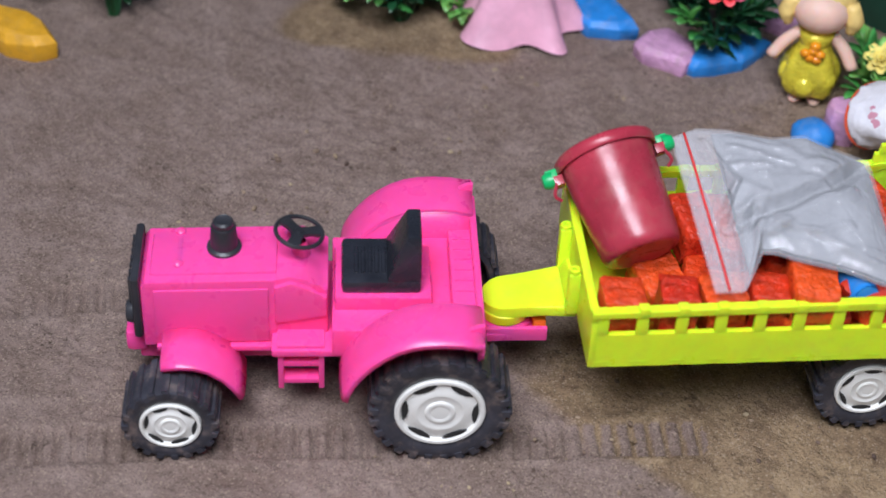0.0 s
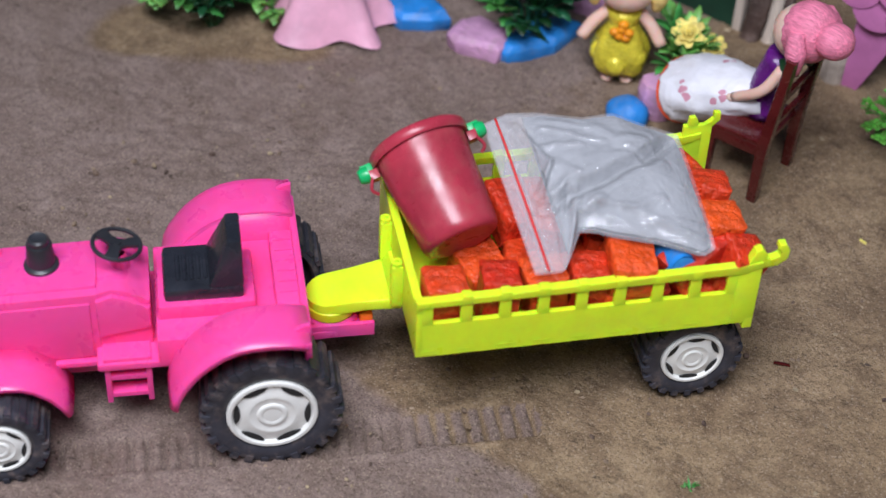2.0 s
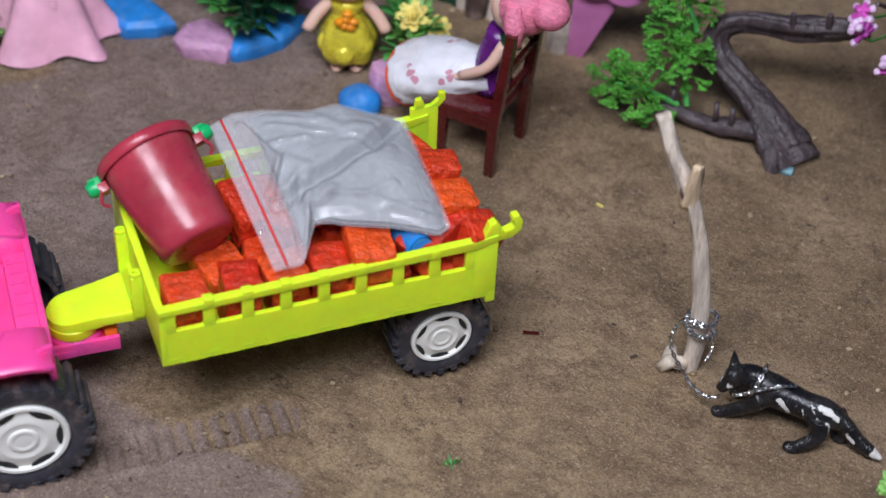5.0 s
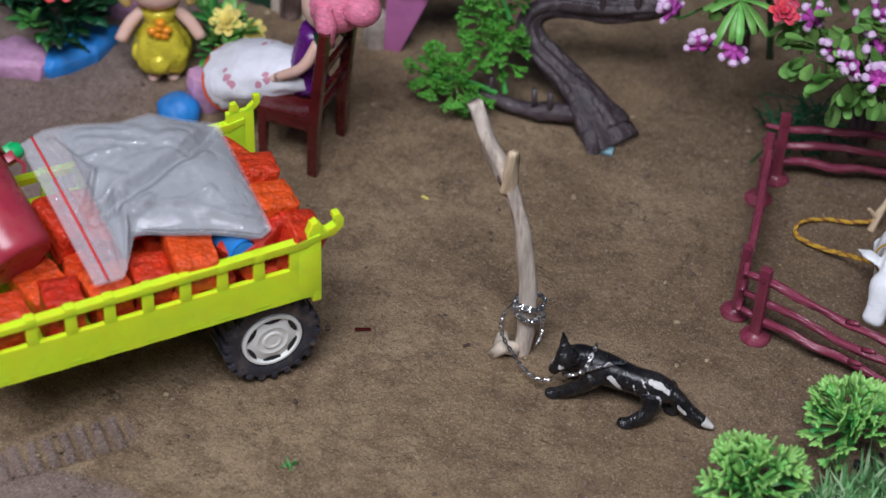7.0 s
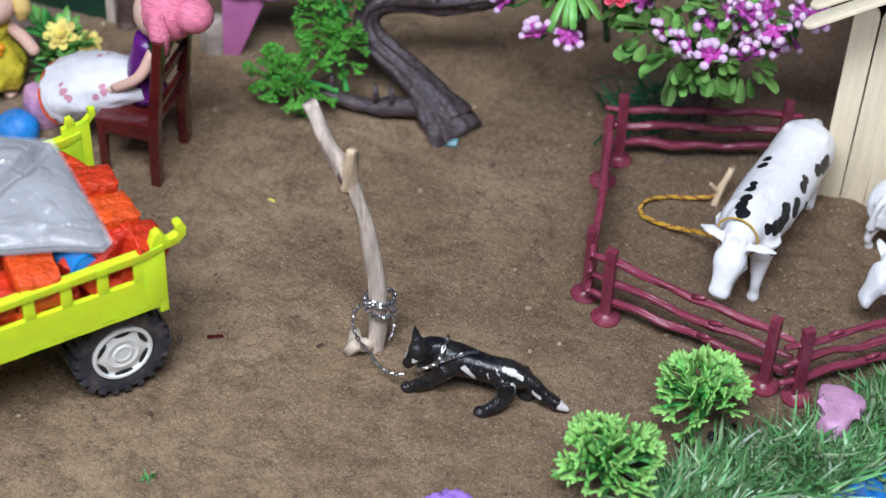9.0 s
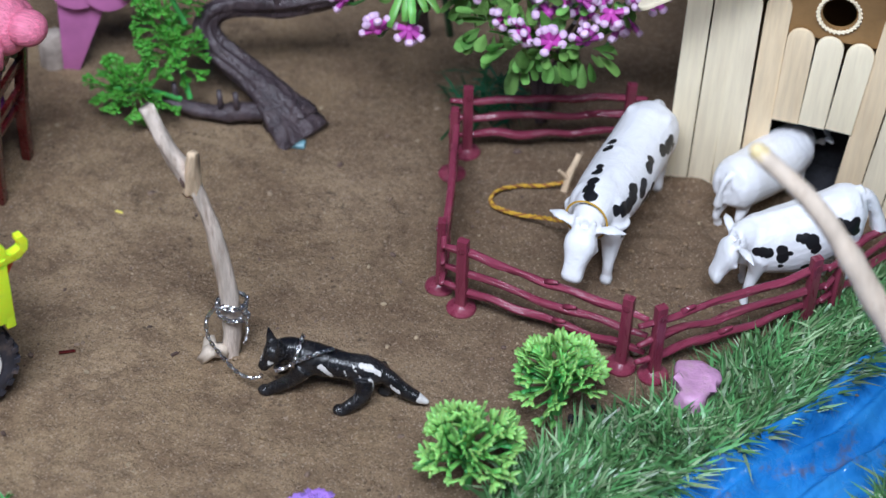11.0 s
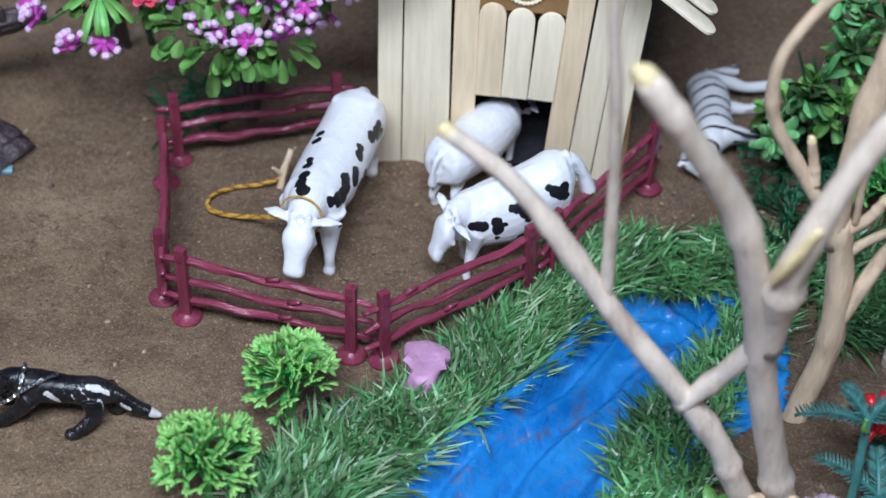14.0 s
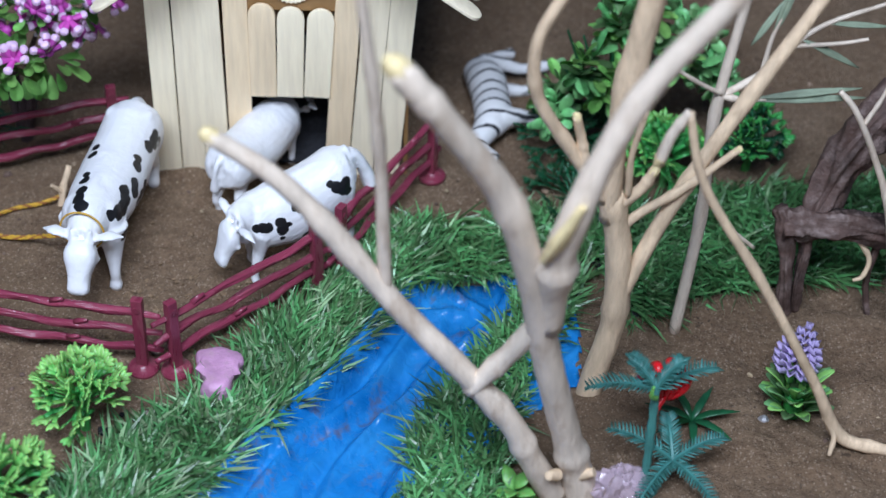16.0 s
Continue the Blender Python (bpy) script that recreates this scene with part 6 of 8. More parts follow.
# ---- the cows, the zebra ----
def cow_shape(s, turn=0.0, drop=1.0, fat=1.0, tail=True, ears=1.0):
    """A cow along +x, about 100 s long, its head carried low."""
    bm = bm_new()
    S = lambda *ps: [(x * s, y * s, z * s) for x, y, z in ps]
    f = fat
    # barrel: wide rump, slimmer flank, deep shoulders
    tube(bm, smooth_line(S((-40, 0, 36), (-37.5, 0, 35.5), (-30, 0, 33.8), (-18, 0, 31.5), (0, 0, 30), (16, 0, 31), (28, 0, 32), (36, 0, 33)), 5),
         [r * s * f for r in (4.5, 10.5, 13.2, 13.6, 14.4, 13.6, 12.0, 8.0)], 24, True, 1.04)
    # spine, hip bones and withers
    tube(bm, smooth_line(S((-36.5, 0, 42.5 + 8 * (f - 1)), (-18, 0, 42.5 + 12 * (f - 1)), (6, 0, 41.6 + 12 * (f - 1)), (24, 0, 42.5 + 10 * (f - 1)), (35, 0, 39)), 4), [r * s for r in (3.4, 3.0, 2.8, 3.4, 4.6)], 12)
    for d in (-1, 1):
        ball(bm, -29 * s, d * 7.5 * s * f, 42 * s, 4.2 * s, 3.2 * s, 3.0 * s)
        ball(bm, -32 * s, d * 7 * s * f, 32 * s, 8.5 * s, 6.2 * s, 12 * s)
        ball(bm, 27 * s, d * 7.2 * s * f, 30 * s, 7.5 * s, 5.6 * s, 11.5 * s)
        ball(bm, -38.6 * s, d * 4.2 * s, 36 * s, 2.4 * s, 2.6 * s, 4.4 * s)
    y = math.tan(radians(turn)) * 14
    # neck, dewlap
    tube(bm, smooth_line(S((14, 0, 32), (25, 0, 34), (34, y * 0.3, 34.5), (44, y * 0.8, 33)), 5), [9 * s, 10.4 * s, 8.6 * s, 5.8 * s], 18, True, 1.1)
    tube(bm, smooth_line(S((30, 0, 24), (38, y * 0.4, 24), (44, y * 0.8, 28)), 4), [4.6 * s, 3.4 * s, 2.6 * s], 10, True, 1.2)
    # head: broad brow, straight nose, blunt square muzzle
    nx, nz = 57, 32 - 14.5 * drop
    mx, mz = 53, 32 - 6.5 * drop
    side, way = Vector((0, 1, 0)), Vector((nx - 46, 0.3 * y, nz - 33)).normalized()
    up = way.cross(side).normalized() * -1
    rows = []
    for u, hw, hh in ((-0.08, 3.6, 3.6), (0.06, 6.0, 5.0), (0.2, 6.9, 5.6), (0.36, 6.6, 5.4), (0.52, 5.4, 4.9), (0.7, 4.5, 4.3), (0.86, 4.5, 3.9), (0.97, 4.7, 3.6), (1.05, 3.9, 2.8), (1.09, 2.0, 1.4)):
        c = Vector((46, y, 33)).lerp(Vector((nx, y * 1.3, nz)), u)
        rows.append([bm.verts.new((c + side * math.copysign(abs(math.cos(a)) ** 0.75, math.cos(a)) * hw + up * math.copysign(abs(math.sin(a)) ** 0.75, math.sin(a)) * hh) * s) for a in np.linspace(0, 2 * math.pi, 17)[:-1]])
    for p, q in zip(rows, rows[1:]):
        for k in range(16):
            bm.faces.new((p[k], p[(k + 1) % 16], q[(k + 1) % 16], q[k]))
    bm.faces.new(rows[0][::-1])
    bm.faces.new(rows[-1])
    for d in (-1, 1):
        e = Vector((46, y, 33)).lerp(Vector((nx, y * 1.3, nz)), 0.3) + side * d * 5.6 + up * 3.6
        ball(bm, e.x * s, e.y * s, e.z * s, 1.7 * s, 1.5 * s, 1.7 * s)
        # drooping leaf-shaped ears and short horn stubs
        tube(bm, smooth_line(S((45, y + d * 4.5, 34.5), (44.4, y + d * 8 * ears, 36.2), (43.6, y + d * 12 * ears, 36.8), (42, y + d * 17 * ears, 35.6)), 5), [1.7 * s, 2.7 * s * ears, 3.3 * s * ears, 0.5 * s], 12, True, 0.4)
        tube(bm, S((46, y + d * 3.0, 36), (45.2, y + d * 4.0, 39.5)), [1.7 * s, 0.8 * s], 8)
    for x, w, k, out in ((28, 8, 5, 1.0), (26, -8, 0, -0.5), (-33, 5.5, -3, 0), (-31, -7, 2, 0)):
        bend = 4 if x < 0 else -1.5
        tube(bm, smooth_line(S((x, w, 30), (x + bend * 0.3 + k * 0.3, w, 19), (x - bend * 0.9 + k * 0.7, w + out, 10.5), (x - bend * 0.4 + k * 0.9, w + out, 5), (x + k, w + out, 1.6)), 4), [7.0 * s, 4.4 * s, 2.5 * s, 2.2 * s, 2.8 * s], 12)
        tube(bm, S((x + k - 1.2, w + out, 3.6), (x + k + 1.2, w + out, 1.4), (x + k + 2.6, w + out, 0.8)), [2.5 * s, 3.0 * s, 1.6 * s], 10)
    if tail:
        tube(bm, smooth_line(S((-37, 0, 43), (-41.5, 1, 40), (-44, 2, 31), (-43, 3, 21)), 4), [2.6 * s, 2.0 * s, 1.8 * s, 3.2 * s], 10)
    return bm


def calf_shape():
    """A short stocky calf, high at the croup, with large ears and a flared tail."""
    bm = cow_shape(1.0, 22, 0.95, 1.13, tail=False, ears=1.08)
    for v in bm.verts:
        x, y, z = v.co
        body = min(1, max(0, (z - 6) / 26))
        v.co = (x * 0.67, y * (0.84 if x < 40 else 0.98), z * 0.99 + body * (-0.25 * min(x * 0.67, 14) + 4.5 * min(1, max(0, (x - 26) / 16))))
    tube(bm, smooth_line([(-24, 0, 49), (-30, 0, 47.5), (-34.5, 0.5, 39), (-37.5, 1, 30)], 4), [4.2, 3.6, 4.2, 5.4], 12, True, 0.7)
    tube(bm, smooth_line([(-27, 0, 50.5), (-10, 0, 47.6), (8, 0, 43.4), (20, 0, 40.5)], 5), [3.2, 2.2, 2.2, 2.8], 10)
    ball(bm, -21, 0, 41, 9, 11.5, 10.5)
    return bm


WHITE_HIDE = (0.81, 0.81, 0.83)
INK = (0.008, 0.008, 0.01)
COW_A = spotted("cow_hide_large", WHITE_HIDE, INK,
                [(17.7, 11.6, 40.5, 3.2), (20.5, 12.5, 38.1, 3.6), (24.6, 12.6, 36.8, 4.0), (29.0, 12, 37.6, 3.6), (33.3, 10.2, 39.0, 2.6), (9.1, 13.5, 37.2, 3.6), (10.9, 13.9, 35.4, 3.6), (-4.1, 11.4, 41.3, 2.4), (-0.3, 12.3, 40.2, 3.1), (-25.1, 13.0, 39.0, 2.8), (-21.5, 13.2, 38.1, 3.8), (-16.1, 12.6, 39.4, 3.4), (-27.3, 13.8, 34, 3.1), (0, 14.6, 30, 3.1), (4.5, 14.6, 29, 3.4), (9, 14.4, 28, 3.1), (27, 13.2, 29, 3.1), (31, 12.5, 28, 3.4), (36.9, -1.1, 45.9, 3.1), (33.0, -3.7, 46.0, 3.2), (28.0, -3.8, 46.6, 2.8), (20.6, -4.8, 46.0, 2.5), (16.4, -5.3, 46.0, 2.2), (1.3, -7.5, 44.9, 2.8), (-4.3, -7.8, 44.7, 2.2)], 1.8, 0.14)
COW_C = spotted("cow_hide_calf", WHITE_HIDE, INK,
                [(3.5, 9.7, 37.2, 2.7), (0.9, 10.3, 37.0, 3.3), (-1.7, 11.0, 35.7, 3.9), (-3.6, 11.7, 32.5, 2.9), (21.1, 9.2, 31.7, 2.2), (19.0, 10.0, 32.0, 2.6), (16.5, 10.0, 31.4, 2.7), (10.7, 10.7, 32.5, 2.9), (10.5, 11.3, 29.0, 3.2), (10.4, 11.0, 24.9, 2.2), (7.5, 11.4, 31.1, 1.9), (-20.0, 10.1, 43.1, 2.9), (-19.0, 10.8, 40.8, 3.7), (-16.3, 10.3, 41.6, 3.2), (-14.0, 9.2, 43.1, 2.2), (-20.9, 10.9, 38.5, 2.4), (-0.8, 10.7, 23.2, 2.7), (-4.3, 9.9, 22.8, 3.2), (32.7, 10.6, 27.5, 1.3), (30.9, 10.7, 27.7, 1.0)], 1.3, 0.14)
COW_B = spotted("cow_hide_plain", WHITE_HIDE, INK, [(32, -5, 29, 5), (30, 0, 31, 3.5)], 1.6, 0.3)

moulded("cow_figure", cow_shape(1.055, 6, 1.0, 0.98), COW_A, 589.5, 182.8, 0, -105.7, "large white plastic cow with black patches, head lowered", "cow figure", 0.9, "toy cows", 5)
moulded("cow_figure", cow_shape(0.74, -10, 0.3, 1.22), COW_B, 653.5, 216.5, 0, 55, "small plain white plastic cow with its head in the barn door", "cow figure", 0.7, "toy cows", 5)
moulded("cow_figure", calf_shape(), COW_C, 667, 159.6, 0, 202.5, "small white plastic cow with black patches standing by the fence", "cow figure", 0.7, "toy cows", 5)


def build_zebra():
    bm = bm_new()
    tube(bm, smooth_line([(0, 24, 9), (2, 12, 10), (1, -4, 9.5), (-1, -18, 10), (-6, -27, 10)], 5), [8, 10, 9.2, 9.6, 7], 18)
    tube(bm, smooth_line([(-4, -24, 10), (-11, -33, 9), (-17, -38, 8)], 4), [7, 5.6, 5], 14)
    tube(bm, smooth_line([(-15, -36, 8), (-10, -43, 7), (-5, -47, 6)], 4), [5.4, 4.2, 3.2], 12)
    tube(bm, [(-19, -38, 9), (-22, -42, 9)], [2, 1], 8)
    for y, z, ex in ((22, 13, 36), (12, 4, 32), (-14, 4, 32), (-22, 12, 30)):
        tube(bm, smooth_line([(2, y, z), (12, y + 1, z - 1), (22, y - 1, z * 0.7), (ex, y + 1, z * 0.5 + 2)], 4), [6, 3.8, 2.7, 3.2], 12)
    tube(bm, smooth_line([(2, 30, 10), (12, 36, 8), (22, 40, 6)], 4), [2, 2.2, 3.2], 8)
    moulded("zebra_figure", bm, striped("zebra_hide", (0.74, 0.73, 0.73), (0.025, 0.025, 0.03), 40, "Y", 0.035), 768, 262, 0, 4,
            "white plastic zebra with black stripes lying on its side", "zebra figure", 0.9)


build_zebra()


def build_tether():
    bm = bm_new()
    tube(bm, smooth_line([(0, 0, -2), (2, 2, 8), (5, 7, 17)], 5), [2.0, 1.8, 1.4], 10, True, 1, 0.3, 3)
    tube(bm, [(1, 1, 7), (-3, -1, 12)], [1.3, 0.8], 8)
    solid("tether_stake", bm, TAN_BARK, 563, 207, 0, 0, "small forked twig stuck in the sand as a stake", "stake")
    line = smooth_line([(563, 208, 4), (553, 205, 2.6), (543, 203, 2.4), (534, 198, 2.4), (531, 191, 2.4), (534, 185, 2.6), (545, 180, 4), (556, 175, 8), (566, 165, 16), (571, 152, 27), (575, 141, 34)], 10)
    rope = thing("tether_rope", 0, 0, 0, 0, "twisted yellow cord tied from the stake to the cow", "rope")
    for k, m in enumerate((ROPE, ROPE, ROPE_DARK)):
        bm = bm_new()
        pts = []
        for i, p in enumerate(line):
            a = i * 0.95 + k * 2.094
            pts.append(p + Vector((0.5 * math.cos(a), 0.5 * math.sin(a), 0.5 * math.sin(a * 1.0 + 1))))
        tube(bm, pts, 0.55, 6)
        part("strand", bm, m, rope)
    bm = bm_new()
    c = Vector((578.1, 142.2, 36.5))
    tube(bm, [c + Vector((9.4 * math.cos(a) * 0.96, -9.4 * math.cos(a) * 0.27, 9.6 * math.sin(a))) for a in np.linspace(0, 2 * math.pi, 40)], 0.45, 6)
    part("neck_loop", bm, ROPE, rope)


build_tether()


# ---- the barn of wooden sticks ----
def stick_outline(w, length, round_low=False):
    top = [(w / 2 * math.cos(a), length - w / 2 + w / 2 * math.sin(a)) for a in np.linspace(0, math.pi, 13)]
    low = [(w / 2 * math.cos(a), w / 2 + w / 2 * math.sin(a)) for a in np.linspace(math.pi, 2 * math.pi, 13)] if round_low else [(-w / 2, 0), (w / 2, 0)]
    return top + low


def build_barn():
    b = thing("toy_barn", 607.6, 230.9, 0, -6.8, "toy barn of pale wooden craft sticks with a low doorway", "toy barn")
    rng = random.Random(5)

    def stick(name, x, z, w, length, lean, y=0.0, cut=False, tan=False):
        bm = bm_new()
        out = stick_outline(w, length) if not cut else [(-w / 2, 0), (w / 2, 0), (w / 2, length), (-w / 2, length)]
        slab(bm, out, -0.9, 0.9, "y", 0.35, m=pose(x, y, z, rng.uniform(-0.6, 0.6), lean, 0))
        part(name, bm, STICK_TAN if tan else STICK, b)

    wid = 11.4
    for i in range(4):
        stick("stick", 5.6 + i * 11.35, -6, wid - 0.45, 112, rng.uniform(-0.6, 0.4), rng.uniform(-0.3, 0.3), tan=i == 3)
    for i, (top, x) in enumerate(((92.4, 51), (90.8, 63), (90.2, 75.2))):
        stick("stick", x, 43, 12.0, top - 43, (0.6, 1.8, 3.4)[i], -0.6, tan=i == 0)
    for i, (x, lean) in enumerate(((83, 4.0), (94.6, 4.6), (106.6, 4.4))):
        stick("stick", x, -6, wid, 112.5 - i * 0.8, lean, rng.uniform(-0.4, 0.4), tan=i == 0)
    # cardboard body behind, with a round hole over the door
    bm = bm_new()
    hx, hz, hr = 65.3, 102, 7.4
    ring = [(hx + hr * math.cos(a), hz + hr * math.sin(a)) for a in np.linspace(0, 2 * math.pi, 33)[:-1]]
    square = []
    for a in np.linspace(0, 2 * math.pi, 33)[:-1]:
        c, s = math.cos(a), math.sin(a)
        k = 1 / max(abs(c), abs(s))
        square.append((hx + c * k * 30, hz + s * k * (18 if s > 0 else 14)))
    for y in (1.3, 3.0):
        a = [bm.verts.new((u, y, v)) for u, v in ring]
        o = [bm.verts.new((u, y, v)) for u, v in square]
        for k in range(32):
            bm.faces.new((a[k], a[(k + 1) % 32], o[(k + 1) % 32], o[k]))
        if y < 2:
            first = a
    for k in range(32):
        bm.faces.new((first[k], first[(k + 1) % 32], a[(k + 1) % 32], a[k]))
    part("gable_card", bm, CARD, b, "brown cardboard gable with a round hole")
    bm = bm_new()
    for k in range(30):
        an = 2 * math.pi * k / 30
        p = Vector((hx + 8.4 * math.cos(an), 0.6, hz + 8.4 * math.sin(an)))
        q = Vector((hx + 9.6 * math.cos(an + 0.3), 0.2, hz + 9.6 * math.sin(an + 0.3)))
        tube(bm, [p, q], 0.55, 6)
    tagged(part("hole_binding", bm, STICK, b, "plaited straw binding round the hole"), kind="stuff")
    # added black sheets paint the doorway's dark inside, behind and on the floor
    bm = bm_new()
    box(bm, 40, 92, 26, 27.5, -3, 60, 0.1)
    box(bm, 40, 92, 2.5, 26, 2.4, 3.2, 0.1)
    part("doorway_shade_sheets", bm, CLOTH_BLACK, b, "black sheets standing in for the shade inside the doorway")
    for nm, x0, x1, y0, y1 in (("side_wall", 0.5, 2.5, 1.4, 90), ("side_wall", 115, 117, 1.4, 90), ("back_wall", 0.5, 117, 90, 92)):
        bm = bm_new()
        box(bm, x0, x1, y0, y1, -3, 116, 0.2)
        part(nm, bm, CARD, b)
    for s in (-1, 1):
        bm = bm_new()
        m = pose(65, 0, 158, 0, s * 33, 0)
        box(bm, 0 if s > 0 else -92, 92 if s > 0 else 0, -12, 94, -1, 0, 0.2, m)
        part("roof_lining", bm, BLUE_SHEET, b, "blue plastic roof lining")
        for i in range(11):
            bm = bm_new()
            out = [(u, v) for u, v in stick_outline(10.6, 101 - rng.uniform(0, 5))]
            mm = pose(65 - s * 2, -17 + i * 10.9, 159.4 + 0.5 * (i % 2), 0, s * 33, 0) @ pose(0, 0, 0, 0, 0, -90 * s + rng.uniform(-3, 3) - (s * (5 - 2 * i) if i < 3 else 0))
            slab(bm, out, 0, 1.8, "z", 0.35, m=mm)
            part("roof_stick", bm, STICK_TAN if i % 4 == 2 else STICK, b)


build_barn()


# ---- the pond and the grass ----
POND_FOLDS = [(((620, -30), (644, 25), (658, 50), (693, 78), (718, 115)), 3.6, 5), (((640, -30), (668, 31), (685, 60), (709, 84)), -2.6, 6), (((697, 61), (722, 92), (738, 104)), 2.4, 5),
              (((600, -30), (633, 30), (652, 56), (678, 80), (704, 120)), 3.0, 5), (((736, 101), (752, 120), (766, 135)), 2.6, 4), (((733, 140), (748, 122), (750, 108)), 2.4, 4),
              (((708, 129), (719, 122), (738, 124)), 2.0, 4), (((660, 0), (676, 40), (700, 66)), 1.8, 4), (((650, 60), (668, 88)), 1.8, 3), (((670, 70), (700, 104)), 1.6, 3), (((715, 100), (745, 112)), 1.8, 4)]


def line_gap(line, x, y):
    best = 1e9
    for (a, b), (c, d) in zip(line, line[1:]):
        ex, ey = c - a, d - b
        k = min(1, max(0, ((x - a) * ex + (y - b) * ey) / (ex * ex + ey * ey)))
        best = min(best, math.hypot(x - a - k * ex, y - b - k * ey))
    return best


def build_pond():
    xs, ys = np.arange(540, 800, 1.7), np.arange(-110, 146, 1.7)
    bm = bm_new()
    grid = {}
    sheet = [(545, -110), (560, -60), (590, -4), (615, 26), (655, 66), (682, 100), (698, 128), (712, 146), (782, 146), (786, 100), (780, 66), (742, 40), (722, 0), (700, -110)]
    for i, x in enumerate(xs):
        for j, y in enumerate(ys):
            if inside(sheet, x, y):
                cx = np.interp(y, [-110, -60, 0, 26, 64, 97, 125, 137], [600, 618, 646, 664, 694, 724, 736, 743])
                hw = np.interp(y, [-110, -60, 0, 26, 64, 97, 125, 137, 150], [60, 60, 48, 38, 30, 31, 26, 22, 4])
                d = np.clip((hw - abs(x - cx)) / 9, 0, 1)
                a, c = y * 0.8 + x * 0.35, x - cx
                sway = 5 * noise.noise(Vector((a * 0.012, c * 0.01, 5))) + 1.5 * noise.noise(Vector((a * 0.05, c * 0.03, 8)))
                q = c + sway
                wr = 2.4 * max(0, 1 - abs(noise.noise(Vector((a * 0.006, q * 0.045, 0)))) * 7) + 1.5 * max(0, 1 - abs(noise.noise(Vector((a * 0.011, q * 0.085, 3)))) * 7)
                wr += 0.9 * max(0, 1 - abs(noise.noise(Vector((a * 0.05, q * 0.05 + a * 0.03, 8)))) * 6) * (0.3 + max(0, noise.noise(Vector((x * 0.02, y * 0.02, 4)))) * 2)
                wr = 0.5 * wr + 0.15 * noise.noise(Vector((x * 0.09, y * 0.09, 1)))
                for line, tall, wide in POND_FOLDS:
                    gap = line_gap(line, x + sway * 0.5, y) / wide
                    if gap < 1:
                        wr += tall * (1 - gap)
                grid[i, j] = bm.verts.new((x, y, 1.6 - 9.6 * d + wr * 1.4))
    for (i, j), v in grid.items():
        if (i + 1, j) in grid and (i, j + 1) in grid and (i + 1, j + 1) in grid:
            bm.faces.new((v, grid[i + 1, j], grid[i + 1, j + 1], grid[i, j + 1]))
    ob = solid("pond_sheet", bm, BLUE_SHEET, 0, 0, 0, 0, "crinkled glossy blue plastic sheet lining a toy pond", "plastic sheet", angle=180)
    thicken(ob, 0.4)


build_pond()

LEFT_BANK = [(556, -6), (569, 22), (597, 55), (632, 76), (652, 110), (690, 150), (699, 170), (722, 172), (724, 146), (712, 132), (700, 116), (688, 98), (662, 66), (622, 28), (598, 0)]
BACK_BANK = [(697, 168), (768, 181), (790, 172), (770, 142), (720, 138)]
RIGHT_BANK = [(696, -6), (707, 38), (726, 68), (756, 104), (768, 142), (772, 172), (800, 168), (798, 146), (782, 106), (760, 70), (742, 40), (733, -6)]
FAR_BANK = [(806, 104), (840, 116), (880, 122), (960, 122), (1010, 118), (1010, 186), (944, 184), (884, 190), (820, 178), (796, 160)]


# dry: share of blades in the paler green
def build_turf(name, poly, seed, pitch, lean, length, label, dry=0.12, z0=1.5):
    rng = random.Random(seed)
    xs, ys = [p[0] for p in poly], [p[1] for p in poly]
    blades = {0: bm_new(), 1: bm_new()}
    x = min(xs)
    while x < max(xs):
        y = min(ys)
        while y < max(ys):
            px_, py_ = x + rng.uniform(-0.5, 0.5) * pitch, y + rng.uniform(-0.5, 0.5) * pitch
            if inside(poly, px_, py_):
                tl = Vector((lean[0] + 0.9 * noise.noise(Vector((px_ * 0.03, py_ * 0.03, seed))), lean[1] + 0.9 * noise.noise(Vector((px_ * 0.03, py_ * 0.03, seed + 5))), 0))
                for _ in range(8):
                    d = Vector((rng.gauss(0, 0.5), rng.gauss(0, 0.5), 1.0)) + tl
                    bm = blades[1 if rng.random() < dry else 0]
                    L = length * rng.uniform(0.55, 1.2)
                    base = Vector((px_ + rng.uniform(-1, 1), py_ + rng.uniform(-1, 1), z0 - 2))
                    d.normalize()
                    side = d.cross(Vector((rng.uniform(-1, 1), rng.uniform(-1, 1), 0.2))).normalized()
                    w = rng.uniform(0.5, 1.0)
                    bend = Vector((d.x, d.y, 0)) * 0.55 - Vector((0, 0, 0.28 * rng.uniform(0.2, 1.6)))
                    prev = None
                    for k, ww in enumerate((0.8, 1.0, 0.8, 0.0)):
                        t = k / 3
                        c = base + d * L * t + bend * L * t * t
                        cur = (bm.verts.new(c - side * w * ww), bm.verts.new(c + side * w * ww)) if ww else (bm.verts.new(c),)
                        if prev:
                            bm.faces.new((*prev, *cur[::-1]) if len(cur) == 2 else (*prev, cur[0]))
                        prev = cur
            y += pitch
        x += pitch
    ob = thing(name, 0, 0, 0, 0, label, "artificial grass", kind="stuff")
    for k, m in ((0, GRASS), (1, GRASS_PALE)):
        o = part("blades", blades[k], m, ob, angle=180)
        tagged(o, kind="stuff")
    bm = bm_new()
    slab(bm, poly, z0 - 2.4, z0 - 0.6, "z")
    part("backing", bm, CLOTH_BLACK, ob, "dark woven turf backing")


